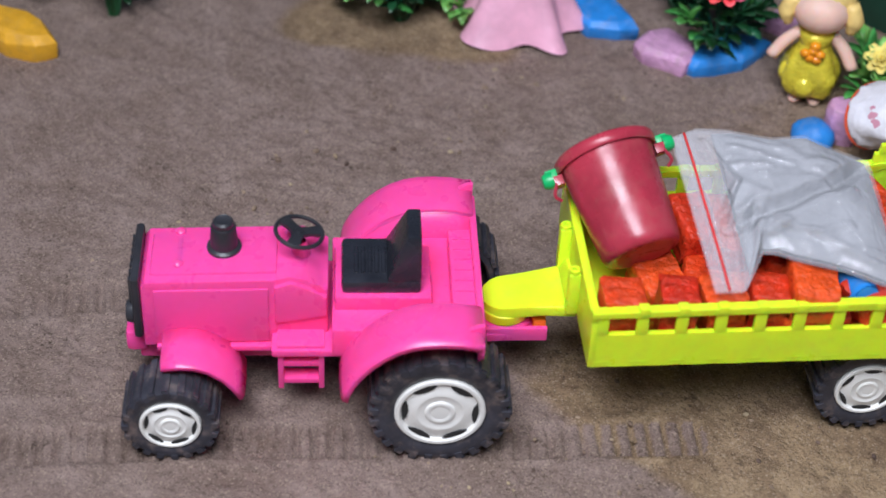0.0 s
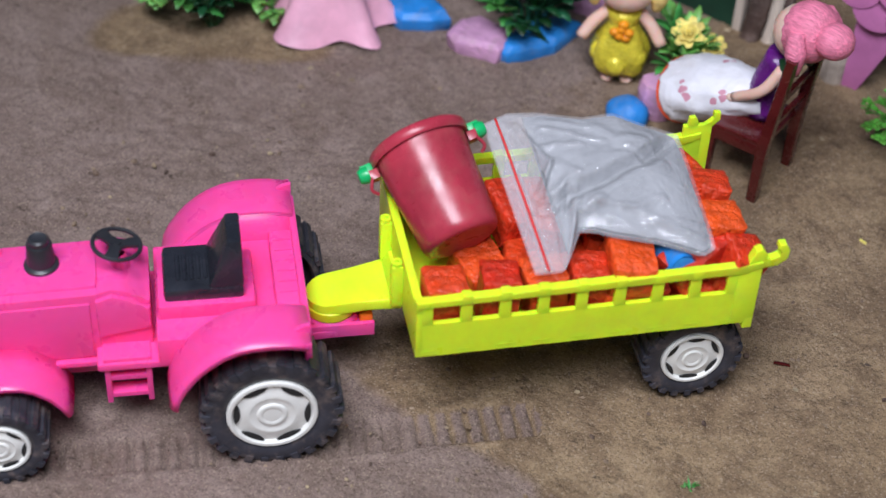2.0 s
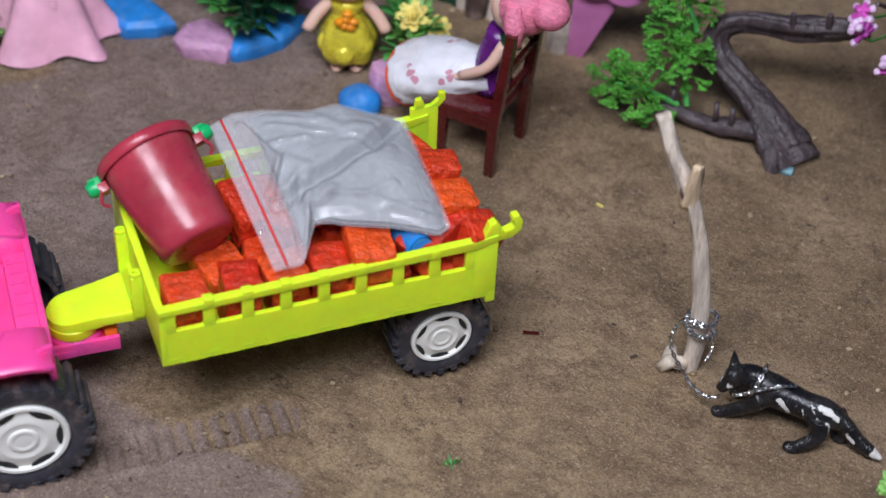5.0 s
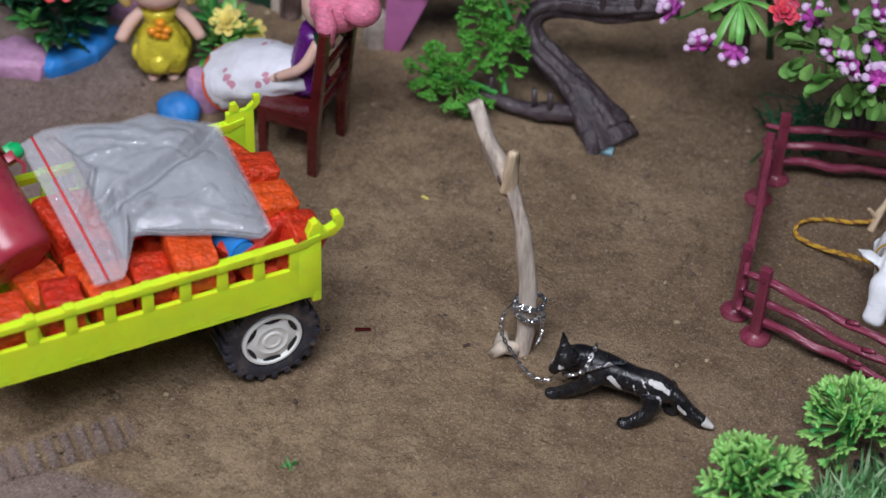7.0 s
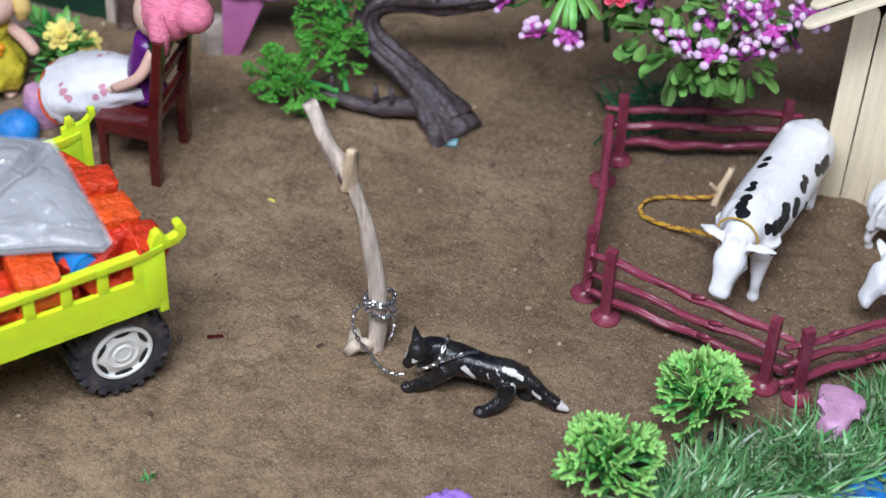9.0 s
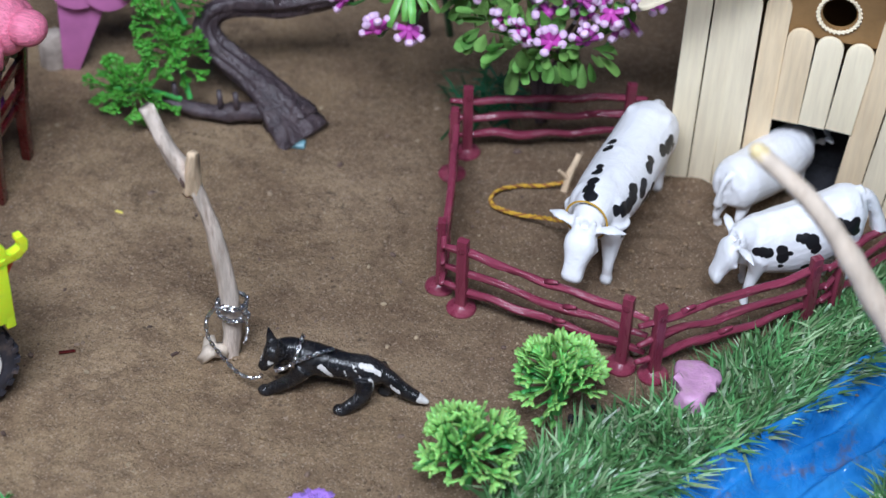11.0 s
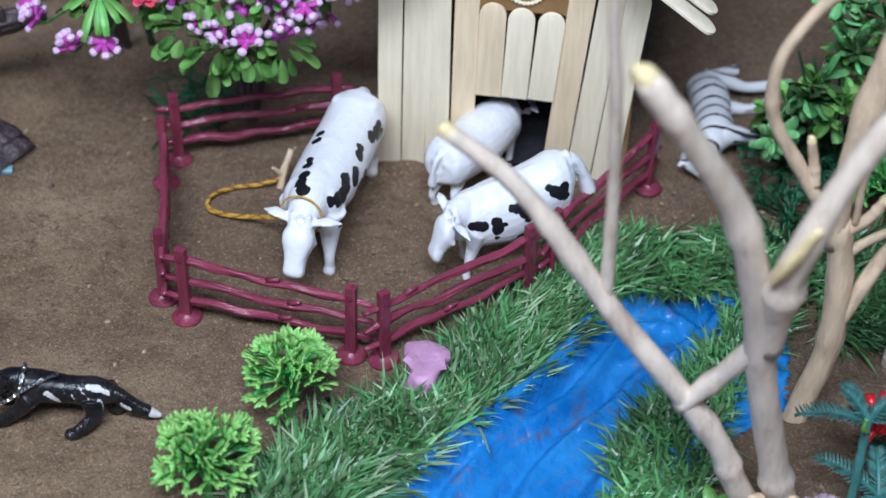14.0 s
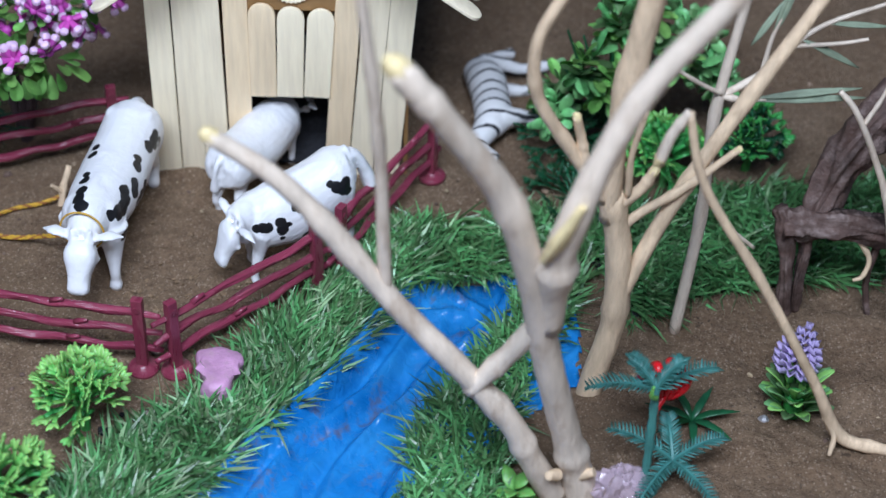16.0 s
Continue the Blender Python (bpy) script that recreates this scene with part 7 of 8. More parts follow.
build_turf("grass_mat", LEFT_BANK, 1, 3.0, (0.3, 0.4), 18, "strip of green artificial grass along the pond", 0.24)
build_turf("grass_mat", BACK_BANK, 2, 3.3, (0.2, -0.35), 15, "strip of green artificial grass at the pond's head", 0.05)
build_turf("grass_mat", RIGHT_BANK, 3, 3.3, (0.05, 0.1), 15, "narrow strip of green artificial grass beside the pond", 0.06)
build_turf("grass_mat", FAR_BANK, 4, 3.8, (0.15, -0.3), 16, "mat of dark green artificial grass behind the twigs", 0.03)


# ---- bushes in front ----
def fan(bm, rng, base, way, up, length, width, depth):
    """A flat frond that forks again and again, with lighter tips."""
    base, way = Vector(base), Vector(way).normalized()
    side = way.cross(Vector(up))
    side = side.normalized() if side.length > 1e-3 else way.orthogonal().normalized()
    up = side.cross(way).normalized()
    first = len(bm.faces)
    leaf(bm, base, way, up, length, width, 0.08, 0.1, (0.85, 1.1, 0.95, 0.35) if depth == 0 else (0.8, 0.9, 1.1))
    if depth == 0:
        paint(bm, first, 1)
        return
    tip = base + way * length * 0.9
    ways = (-1, 1) if depth == 3 or rng.random() < 0.35 else (-1, 0.1, 1)
    for s in ways:
        d = way + side * s * rng.uniform(0.5, 0.8) + up * rng.uniform(-0.1, 0.12)
        fan(bm, rng, tip, d, up, length * (rng.uniform(0.6, 0.85) if depth == 1 else rng.uniform(0.5, 0.68)), width * 0.9, depth - 1)


def coral_bush(x, y, h, r, n, seed, label, shades=(LEAF_BRIGHT, LEAF_TIP)):
    rng = random.Random(seed)
    t = thing("coral_bush", x, y, 0, 0, label, "plant", "bright green bushes")
    bm = bm_new()
    tube(bm, smooth_line([(0, 0, -3), (1, 0, h * 0.25), (0, 1, h * 0.45)], 4), [2.2, 1.8, 1.2], 8)
    for k in range(10):
        a = k * 2.4
        tube(bm, [(0, 0, h * (0.15 + 0.04 * k)), (math.cos(a) * r * 0.25, math.sin(a) * r * 0.25, h * (0.25 + 0.03 * k))], [1.2, 0.8], 6)
    part("stem", bm, LEAF_MID, t)
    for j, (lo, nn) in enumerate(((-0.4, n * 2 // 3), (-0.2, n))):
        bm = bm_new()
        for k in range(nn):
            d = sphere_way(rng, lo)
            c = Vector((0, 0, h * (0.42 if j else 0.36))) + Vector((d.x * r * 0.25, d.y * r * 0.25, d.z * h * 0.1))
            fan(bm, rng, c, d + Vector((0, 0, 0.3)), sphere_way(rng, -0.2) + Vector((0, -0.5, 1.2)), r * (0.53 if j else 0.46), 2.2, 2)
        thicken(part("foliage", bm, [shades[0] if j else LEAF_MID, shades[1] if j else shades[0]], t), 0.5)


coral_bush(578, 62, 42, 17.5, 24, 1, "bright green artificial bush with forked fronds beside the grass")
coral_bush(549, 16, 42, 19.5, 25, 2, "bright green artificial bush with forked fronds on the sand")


def lavender_sprig(x, y, label):
    t = thing("lavender_sprig", x, y, 0, 0, label, "plant")
    bm = bm_new()
    rng = random.Random(2)
    tube(bm, [(0, 0, -2), (0, 0, 10)], 1.0, 6)
    sprig(bm, rng, (8, 0, 0), (0.5, 0, 1), 6, 10, 6, 0.8, 0.3, 8)
    part("stem", bm, LEAF_BRIGHT, t)
    bm = bm_new()
    for k in range(5):
        a = k * 1.256
        rosette(bm, (6 * math.cos(a), 4 * math.sin(a), 8 + k % 2 * 3), (math.cos(a) * 0.4, math.sin(a) * 0.4, 1), 6.5, 3, 5, k)
    thicken(part("flower", bm, PURPLE, t, "lilac artificial flower head", angle=180), 0.3)


lavender_sprig(496, -18, "lilac artificial flower with light green leaves on the sand")


# ---- the magenta flower bushes by the fence ----
def petal_flower_mesh(seed):
    rng = random.Random(seed)
    bm = bm_new()
    ways = []
    for k in range(9):
        a, e = (k + rng.uniform(-0.2, 0.2)) * 2 * math.pi / 6, radians(rng.uniform(5, 35) if k < 6 else 68)
        ways.append(Vector((math.cos(a) * math.cos(e), math.sin(a) * math.cos(e), math.sin(e))))
    for d in ways:
        tube(bm, [d * 0.5, d * 2.6, d * 5.0], [0.8, 1.25, 1.5], 8, True, 0.8)
    ball(bm, 0, 0, 0, 1.7, u=8, v=6)
    start = len(bm.faces)
    for d in ways:
        tube(bm, [d * 4.6, d * 5.6, d * 6.6, d * 7.0], [1.5, 1.85, 1.4, 0.5], 8, True, 0.85)
    paint(bm, start, 1)
    return mesh_of(bm, "flower", [MAGENTA, PETAL_TIP])


def oval_leaf_mesh(L, W):
    bm = bm_new()
    leaf(bm, (0, 0, 0), (1, 0, 0), (0, 0, 1), L, W, 0.14, 0.1, (0.2, 0.4, 0.7, 0.92, 1.0, 0.95, 0.6))
    bmesh.ops.solidify(bm, geom=bm.faces[:], thickness=0.5)
    return mesh_of(bm, "leaf", LEAF_PALE, angle=180)


FLOWERS = [petal_flower_mesh(k) for k in range(3)]
OVAL = [oval_leaf_mesh(10, 5.4), oval_leaf_mesh(8.4, 4.8)]


def put_piece(name, mesh, parent, p, way, roll=0.0, size=1.0):
    ob = new(name, mesh)
    ob.parent = parent
    q = Vector(way).normalized().to_track_quat("X", "Z")
    ob.matrix_basis = Matrix.Translation(Vector(p) * MM) @ q.to_matrix().to_4x4() @ pose(0, 0, 0, roll, 0, 0) @ Matrix.Diagonal((size, size, size, 1))
    return ob


def blossom_bush(x, y, label, seed, flowers, leaf_spots, stem_to, grass=True, lift=13):
    rng = random.Random(seed)
    t = thing("blossom_bush", x, y, 0, 0, label, "flowering plant")
    flowers = [(a, b, c + lift * 0.3, s) for a, b, c, s in flowers]
    leaf_spots = [(a, b, c + lift, r, n) for a, b, c, r, n in leaf_spots]
    stem_to = [(a, b, c + lift) for a, b, c in stem_to]
    bm = bm_new()
    for p in stem_to:
        v = Vector(p)
        tube(bm, smooth_line([(0, 0, -3), v * 0.5 + Vector((0, 8, 10)), v], 4), [2.0, 1.6, 1.0], 7)
    part("stem", bm, TRUNK, t)
    for i, (px_, py_, pz, s) in enumerate(flowers):
        put_piece("flower", FLOWERS[i % 3], t, (px_, py_, pz), sphere_way(rng), rng.uniform(0, 360), s)
        bm = bm_new()
        tube(bm, smooth_line([(px_, py_, pz), (px_ * 0.9, py_ + 5, pz - 6), (px_ * 0.7, py_ * 0.6 + 4, pz - 16)], 3), [0.6, 0.7, 0.8], 6)
        part("flower_stalk", bm, LEAF_MID, t)
    k = 0
    for cx, cy, cz, r, n in leaf_spots:
        for _ in range(n):
            d = sphere_way(rng, -0.8)
            p = Vector((cx, cy, cz)) + Vector((d.x * r, d.y * r * 0.7, d.z * r * 0.8)) * rng.uniform(0.4, 1)
            put_piece("leaf", OVAL[k % 2], t, p, d + Vector((0, -0.5, -0.35)), rng.uniform(-40, 40), rng.uniform(0.8, 1.35))
            k += 1
    if grass:
        bm = bm_new()
        for _ in range(90):
            a = rng.uniform(0, 2 * math.pi)
            leaf(bm, (rng.gauss(-26, 9), rng.gauss(-2, 6), rng.uniform(0, 22)), (math.cos(a), math.sin(a), rng.uniform(0.1, 0.9)), (0, 0, 1), rng.uniform(12, 24), 1.3, 0.4, 0.1, (0.8, 1.0, 0.0))
        tagged(part("needle_tuft", bm, LEAF_DARK, t, "dark green needle-like undergrowth"), kind="stuff")


blossom_bush(545, 258, "artificial bush with magenta-white flowers and round leaves", 3,
             [(-16, -28, 74, 1.25), (-10, -10, 74, 1.2), (2, -25, 75, 1.3), (17, -18, 75, 1.25), (6, -47, 74, 1.25), (21, -43, 74, 1.25), (10, -3, 76, 1.2), (24, -5, 76, 1.1), (-30, -14, 76, 1.2),
              (-4, -16, 86, 1.2), (8, -22, 84, 1.1), (38, 8, 54, 1.15), (-8, -2, 96, 1.2), (14, 2, 96, 1.1), (-22, 0, 94, 1.1), (34, -24, 72, 1.25), (42, -12, 82, 1.2), (30, -30, 82, 1.2), (-6, -40, 74, 1.2), (48, 2, 72, 1.15), (16, -34, 90, 1.2)],
             [(-22, -34, 60, 12, 22), (-8, -43, 56, 12, 26), (6, -45, 56, 12, 24), (20, -40, 56, 11, 18), (-31, -12, 62, 13, 20), (-36, -6, 80, 14, 18), (-12, -20, 68, 16, 26), (12, -18, 66, 15, 24), (0, 2, 82, 18, 20), (28, -8, 64, 12, 12)],
             [(-18, -18, 60), (0, -28, 58), (14, -24, 62), (-8, -6, 84), (24, 0, 60)])
blossom_bush(478, 318, "artificial spray with drooping leaves and magenta flowers", 4,
             [(-7, -97, 66, 1.25), (7, -93, 66, 1.2), (-27, -74, 66, 1.2), (-33, -66, 72, 1.1), (-30, -58, 88, 1.0)],
             [(-2, -82, 78, 9, 8)], [(-4, -84, 76), (-26, -66, 78), (0, -72, 84)], False, 0)


def drooping_spray():
    t = thing("drooping_spray", 480, 238, 0, 0, "spray of long drooping green leaves with a pink flower", "plant")
    rng = random.Random(4)
    bm = bm_new()
    tube(bm, smooth_line([(10, 84, -3), (8, 46, 60), (2, 0, 86)], 5), [2, 1.6, 1.2], 8)
    part("stem", bm, LEAF_DARK, t)
    bm = bm_new()
    for k in range(15):
        a = k * 2.4
        leaf(bm, (2, 0, 84), (math.cos(a), math.sin(a) - 0.5, rng.uniform(-0.9, 0.5)), (0, 0, 1), rng.uniform(15, 23), 3.9, 0.35, 0.12, (0.3, 0.6, 0.9, 1.0, 0.7))
    thicken(part("foliage", bm, LEAF_BRIGHT, t), 0.5)
    flower(t, (22, -2, 84), (0.3, -0.6, 1), 7, ROSE, "small pink-red artificial flower", 12, 3, 5)


drooping_spray()


# ---- the bare twigs in front ----
DRY_LEAF = mat("dry_leaf", (0.24, 0.29, 0.2), 0.6, 0.25, 120, 0.3, 400)


def twig(t, pts, radii, seed, material=BARK, cut=True, name="limb", sides=14, gnarl=0.06):
    bm = bm_new()
    line = smooth_line(pts, 8)
    radii = [r * 0.87 for r in radii]
    rr = list(np.interp(np.linspace(0, 1, len(line)), np.linspace(0, 1, len(radii)), radii))
    rng = random.Random(seed)
    # swollen nodes along the wood
    for _ in range(max(1, len(pts) // 2)):
        k = rng.randrange(3, len(rr) - 2)
        for j, w in ((-1, 0.08), (0, 0.2), (1, 0.08)):
            rr[k + j] *= 1 + w
    dead = material == DEAD_WOOD
    tube(bm, line, rr, 28 if dead else sides, True, 1, 0.22 if dead else gnarl, seed * 3.1, 0.75 if dead else 0.0)
    p = part(name, bm, material, t, angle=180)
    if cut:
        bm = bm_new()
        d = (line[-1] - line[-3]).normalized()
        tube(bm, [line[-1] - d * 1.6, line[-1] + d * rr[-1] * 0.55, line[-1] + d * rr[-1] * 1.1], [rr[-1] * 1.03, rr[-1] * 0.96, rr[-1] * 0.5], 12, True, 1, 0.3, seed)
        part("cut_end", bm, CUT_WOOD, p, "pale yellow cut end")
    return p


def build_twig_tree():
    t = thing("bare_twig_tree", 768, 8, 0, 0, "bare grey branch with cut twigs standing as a tree", "bare branch")
    o = Vector((768, 8, 0))
    L = lambda *ps: [Vector(p) - o for p in ps]
    twig(t, L((770, 8, -6), (765, 6, 18), (758, 3, 45), (747, -3, 90), (740, -10, 126), (727, -18, 170), (707, -25, 205), (691, -29, 229)), [8.8, 7.2, 6.4, 6.2, 6.2, 5.8, 5.0, 4.6], 1)
    twig(t, L((747, -6, 104), (746, -15, 138), (749, -20, 160), (756, -22, 186), (768, -26, 217), (790, -33, 254), (806, -38, 285)), [6.0, 6.4, 6.0, 5.0, 4.6, 4.0, 3.6], 2, cut=False)
    twig(t, L((758, 7, 2), (747, 5, 26), (737, 4, 49), (716, 4, 80), (696, 6, 106), (671, 9, 143), (655, 10, 163), (636, 11, 179)), [6.4, 5.6, 5.2, 5.0, 4.6, 4.2, 3.8, 3.3], 3)
    twig(t, L((722, 3, 66), (734, 0, 84), (746, -6, 108)), [4.0, 4.2, 5.0], 4, cut=False, name="cross_limb")
    twig(t, L((692, 7, 114), (691, 5, 140), (690, 4, 167), (687, 0, 203), (683, -3, 240), (681, -6, 280)), [2.8, 2.7, 2.5, 2.3, 2.1, 2.0], 5, cut=False, name="thin_shoot")
    # torn pale bark in the crotch
    bm = bm_new()
    tube(bm, smooth_line(L((741, -21, 146), (744, -26, 158), (750, -27, 172)), 4), [2.4, 3.4, 1.8], 10, True, 0.7, 0.3, 2)
    part("torn_bark", bm, CUT_WOOD, t, "torn patch of pale yellow wood")
    bm = bm_new()
    for p, q in (((766, 2, 18), (771, 0, 21)), ((757, 1, 20), (753, -2, 23))):
        tube(bm, L(p, q), [2.6, 1.8], 9)
    part("knot", bm, TAN_BARK, t)


build_twig_tree()


def build_second_twigs():
    t = thing("bare_twig_tree", 783, 64, 0, 0, "bare tan branch with several shoots behind the pond", "bare branch")
    o = Vector((783, 64, 0))
    L = lambda *ps: [Vector(p) - o for p in ps]
    T_ = TAN_BARK
    twig(t, L((781, 63, -6), (784, 64, 10), (790, 66, 39), (789, 68, 73), (784, 68, 101)), [6.2, 5.8, 5.6, 6.2, 5.0], 11, T_, cut=False)
    twig(t, L((791, 66, 50), (807, 70, 87), (828, 74, 126), (858, 80, 176), (872, 84, 205)), [4.0, 3.6, 3.4, 3.0, 2.6], 12, T_, cut=False)
    twig(t, L((784, 68, 88), (783, 65, 130), (788, 60, 186), (793, 57, 225)), [4.6, 5.0, 5.6, 5.0], 13, T_, cut=False)
    twig(t, L((782, 67, 98), (765, 66, 126), (752, 64, 150), (750, 62, 173), (758, 60, 194), (772, 58, 214)), [3.2, 3.0, 2.8, 2.7, 2.6, 2.4], 14, T_, cut=False)
    twig(t, L((772, 66, 118), (770, 66, 128), (767, 64, 140)), [2.4, 2.2, 1.8], 15, T_)
    twig(t, L((787, 67, 82), (796, 68, 90), (812, 68, 101), (831, 68, 118)), [2.6, 2.2, 2.0, 1.5], 16, T_)
    twig(t, L((788, 67, 96), (795, 66, 104), (799, 66, 112)), [2.8, 2.6, 2.2], 17, T_)
    twig(t, L((790, 66, 100), (789, 64, 120), (792, 62, 142)), [1.6, 1.5, 1.3], 18, T_, cut=False)
    s = thing("bare_twig", 826, 98, 0, 0, "thin grey branched twig stuck upright in the soil", "twig")
    o = Vector((826, 98, 0))
    twig(s, L((826, 98, -5), (831, 100, 61), (831, 102, 110), (838, 104, 165), (842, 106, 200)), [3.0, 2.8, 2.6, 2.2, 2.0], 21, BARK, cut=False, sides=10)
    twig(s, L((831, 102, 119), (840, 101, 117), (850, 100, 117)), [1.8, 1.4, 1.0], 22, BARK, cut=False, sides=9)
    for p, way, ln, w in (((844, 100, 117), (1, -0.06, 0.02), 46, 5.6), ((846, 100, 118), (1, -0.04, 0.09), 42, 5.0), ((862, 105, 141), (0.9, 0, -0.5), 30, 5.0), ((850, 104, 144), (0.25, 0, 1), 32, 6.0), ((872, 106, 147), (1, 0, -0.1), 26, 4.0), ((842, 104, 140), (0.5, 0.1, 0.8), 22, 4.4)):
        bm = bm_new()
        leaf(bm, Vector(p) - o, way, (0.1, -0.7, 0.7), ln, w * 0.62, 0.05, 0.2, (0.2, 0.7, 1.0, 0.9, 0.6, 0.1))
        thicken(part("leaf", bm, DRY_LEAF, s, "dry grey-green willow leaf"), 0.4)
    twig(s, L((832, 102, 118), (848, 104, 127), (868, 106, 145), (896, 108, 154)), [1.8, 1.5, 1.2, 0.9], 23, BARK, cut=False, sides=8)
    twig(s, L((848, 104, 127), (850, 104, 144), (856, 105, 160)), [1.3, 1.0, 0.8], 24, BARK, cut=False, sides=8)
    twig(s, L((832, 101, 120), (820, 96, 130), (806, 92, 142)), [1.2, 1.0, 0.8], 25, BARK, cut=False, sides=8)
    twig(s, L((860, 105, 138), (878, 104, 139), (888, 103, 141)), [1.1, 0.9, 0.7], 26, BARK, cut=False, sides=8)
    twig(s, L((858, 106, 36), (845, 104, 50), (834, 101, 66)), [1.0, 1.0, 0.8], 27, BARK, cut=False, sides=8)
    d = thing("fallen_twig", 876, 22, 0, 0, "long bent tan twig leaning over the soil", "twig")
    o = Vector((876, 22, 0))
    twig(d, L((905, 10, 5), (890, 16, 5), (875, 22, 8), (861, 24, 36), (834, 28, 86), (808, 32, 130), (800, 36, 160)), [2.8, 2.8, 3.4, 2.4, 2.2, 2.0, 1.7], 31, TAN_BARK, cut=False, sides=10)
    twig(d, L((800, 36, 160), (795, 37, 150), (792, 38, 138)), [1.9, 2.4, 2.6], 32, BARK, sides=10)
    twig(d, L((868, 23, 18), (872, 20, 10), (870, 16, 3)), [1.8, 1.4, 1.0], 33, TAN_BARK, cut=False, sides=8)


build_second_twigs()


def build_stump():
    t = thing("dead_root", 880, 104, 0, 0, "gnarled dark dead root standing on the soil", "root")
    o = Vector((880, 104, 0))
    L = lambda *ps: [Vector(p) - o for p in ps]
    W = DEAD_WOOD
    twig(t, L((876, 103, -4), (873, 103, 24), (869, 104, 50), (866, 105, 58)), [3.6, 3.4, 4.6, 3.4], 41, W, cut=False)
    twig(t, L((880, 102, 2), (879, 102, 20), (880, 103, 38), (876, 104, 50)), [1.6, 2.4, 3.4, 4.0], 42, W, cut=False)
    twig(t, L((868, 104, 50), (882, 103, 49), (900, 101, 48), (922, 99, 44), (950, 96, 40)), [7.0, 6.4, 6.0, 5.6, 5.2], 43, W, cut=False)
    twig(t, L((880, 108, 44), (888, 113, 56), (897, 118, 75), (912, 124, 92), (930, 130, 108)), [4.5, 6.6, 8.2, 9.6, 10.0], 44, W, cut=False)
    twig(t, L((886, 110, 40), (894, 114, 58), (906, 119, 78), (920, 122, 90)), [2.0, 2.6, 3.0, 3.4], 45, W, cut=False)
    twig(t, L((900, 100, 44), (906, 97, 34), (904, 95, 26), (900, 95, 24)), [1.6, 1.4, 1.2, 0.9], 46, TAN_BARK, cut=False, sides=8)
    twig(t, L((910, 100, 42), (908, 99, 20), (912, 98, -2)), [1.6, 1.3, 1.5], 47, W, cut=False, sides=8)
    twig(t, L((924, 98, 40), (922, 97, 18), (926, 96, -2)), [2.6, 2.0, 2.2], 48, W, cut=False, sides=8)
    s = thing("bare_twig", 910, 96, 0, 0, "pale forked twig rising beside the dead root", "twig")
    o = Vector((910, 96, 0))
    twig(s, L((920, 90, -3), (908, 92, 60), (897, 94, 90), (886, 95, 112), (878, 96, 122)), [1.8, 1.8, 1.6, 1.5, 1.2], 51, BARK, cut=False, sides=9)
    twig(s, L((890, 95, 106), (895, 96, 116), (898, 97, 124)), [1.3, 1.0, 0.8], 52, BARK, cut=False, sides=8)
    twig(s, L((910, 100, 128), (904, 100, 142), (903, 100, 156), (908, 100, 168)), [1.2, 1.1, 0.9, 0.7], 53, TAN_BARK, cut=False, sides=8)
    twig(s, L((908, 92, 60), (914, 98, 100), (910, 100, 128)), [1.4, 1.2, 1.1], 54, TAN_BARK, cut=False, sides=8)


build_stump()


# ---- plants on the dark soil ----
def fern_leaf(bm, base, way, length, seed, up=(0, 0, 1)):
    """A rib with comb-like leaflets on both sides."""
    rng = random.Random(seed)
    base, way = Vector(base), Vector(way).normalized()
    side = way.cross(Vector(up)).normalized()
    n = 17
    line = []
    for k in range(n + 1):
        t = k / n
        line.append(base + way * length * t - Vector((0, 0, 1)) * length * 0.42 * t * t)
    tube(bm, line, [0.9, 0.4], 6)
    for k in range(1, n):
        t = k / n
        w = length * 0.17 * (0.35 + 0.65 * math.sin(math.pi * min(1, t * 0.75 + 0.22))) + 1.0
        for s in (-1, 1):
            leaf(bm, line[k], side * s + way * 0.75 + Vector((0, 0, rng.uniform(-0.1, 0.35))), Vector((0, 0, 1)), w, 0.95, 0.15, 0.15, (0.8, 1.0, 0.7, 0.0))


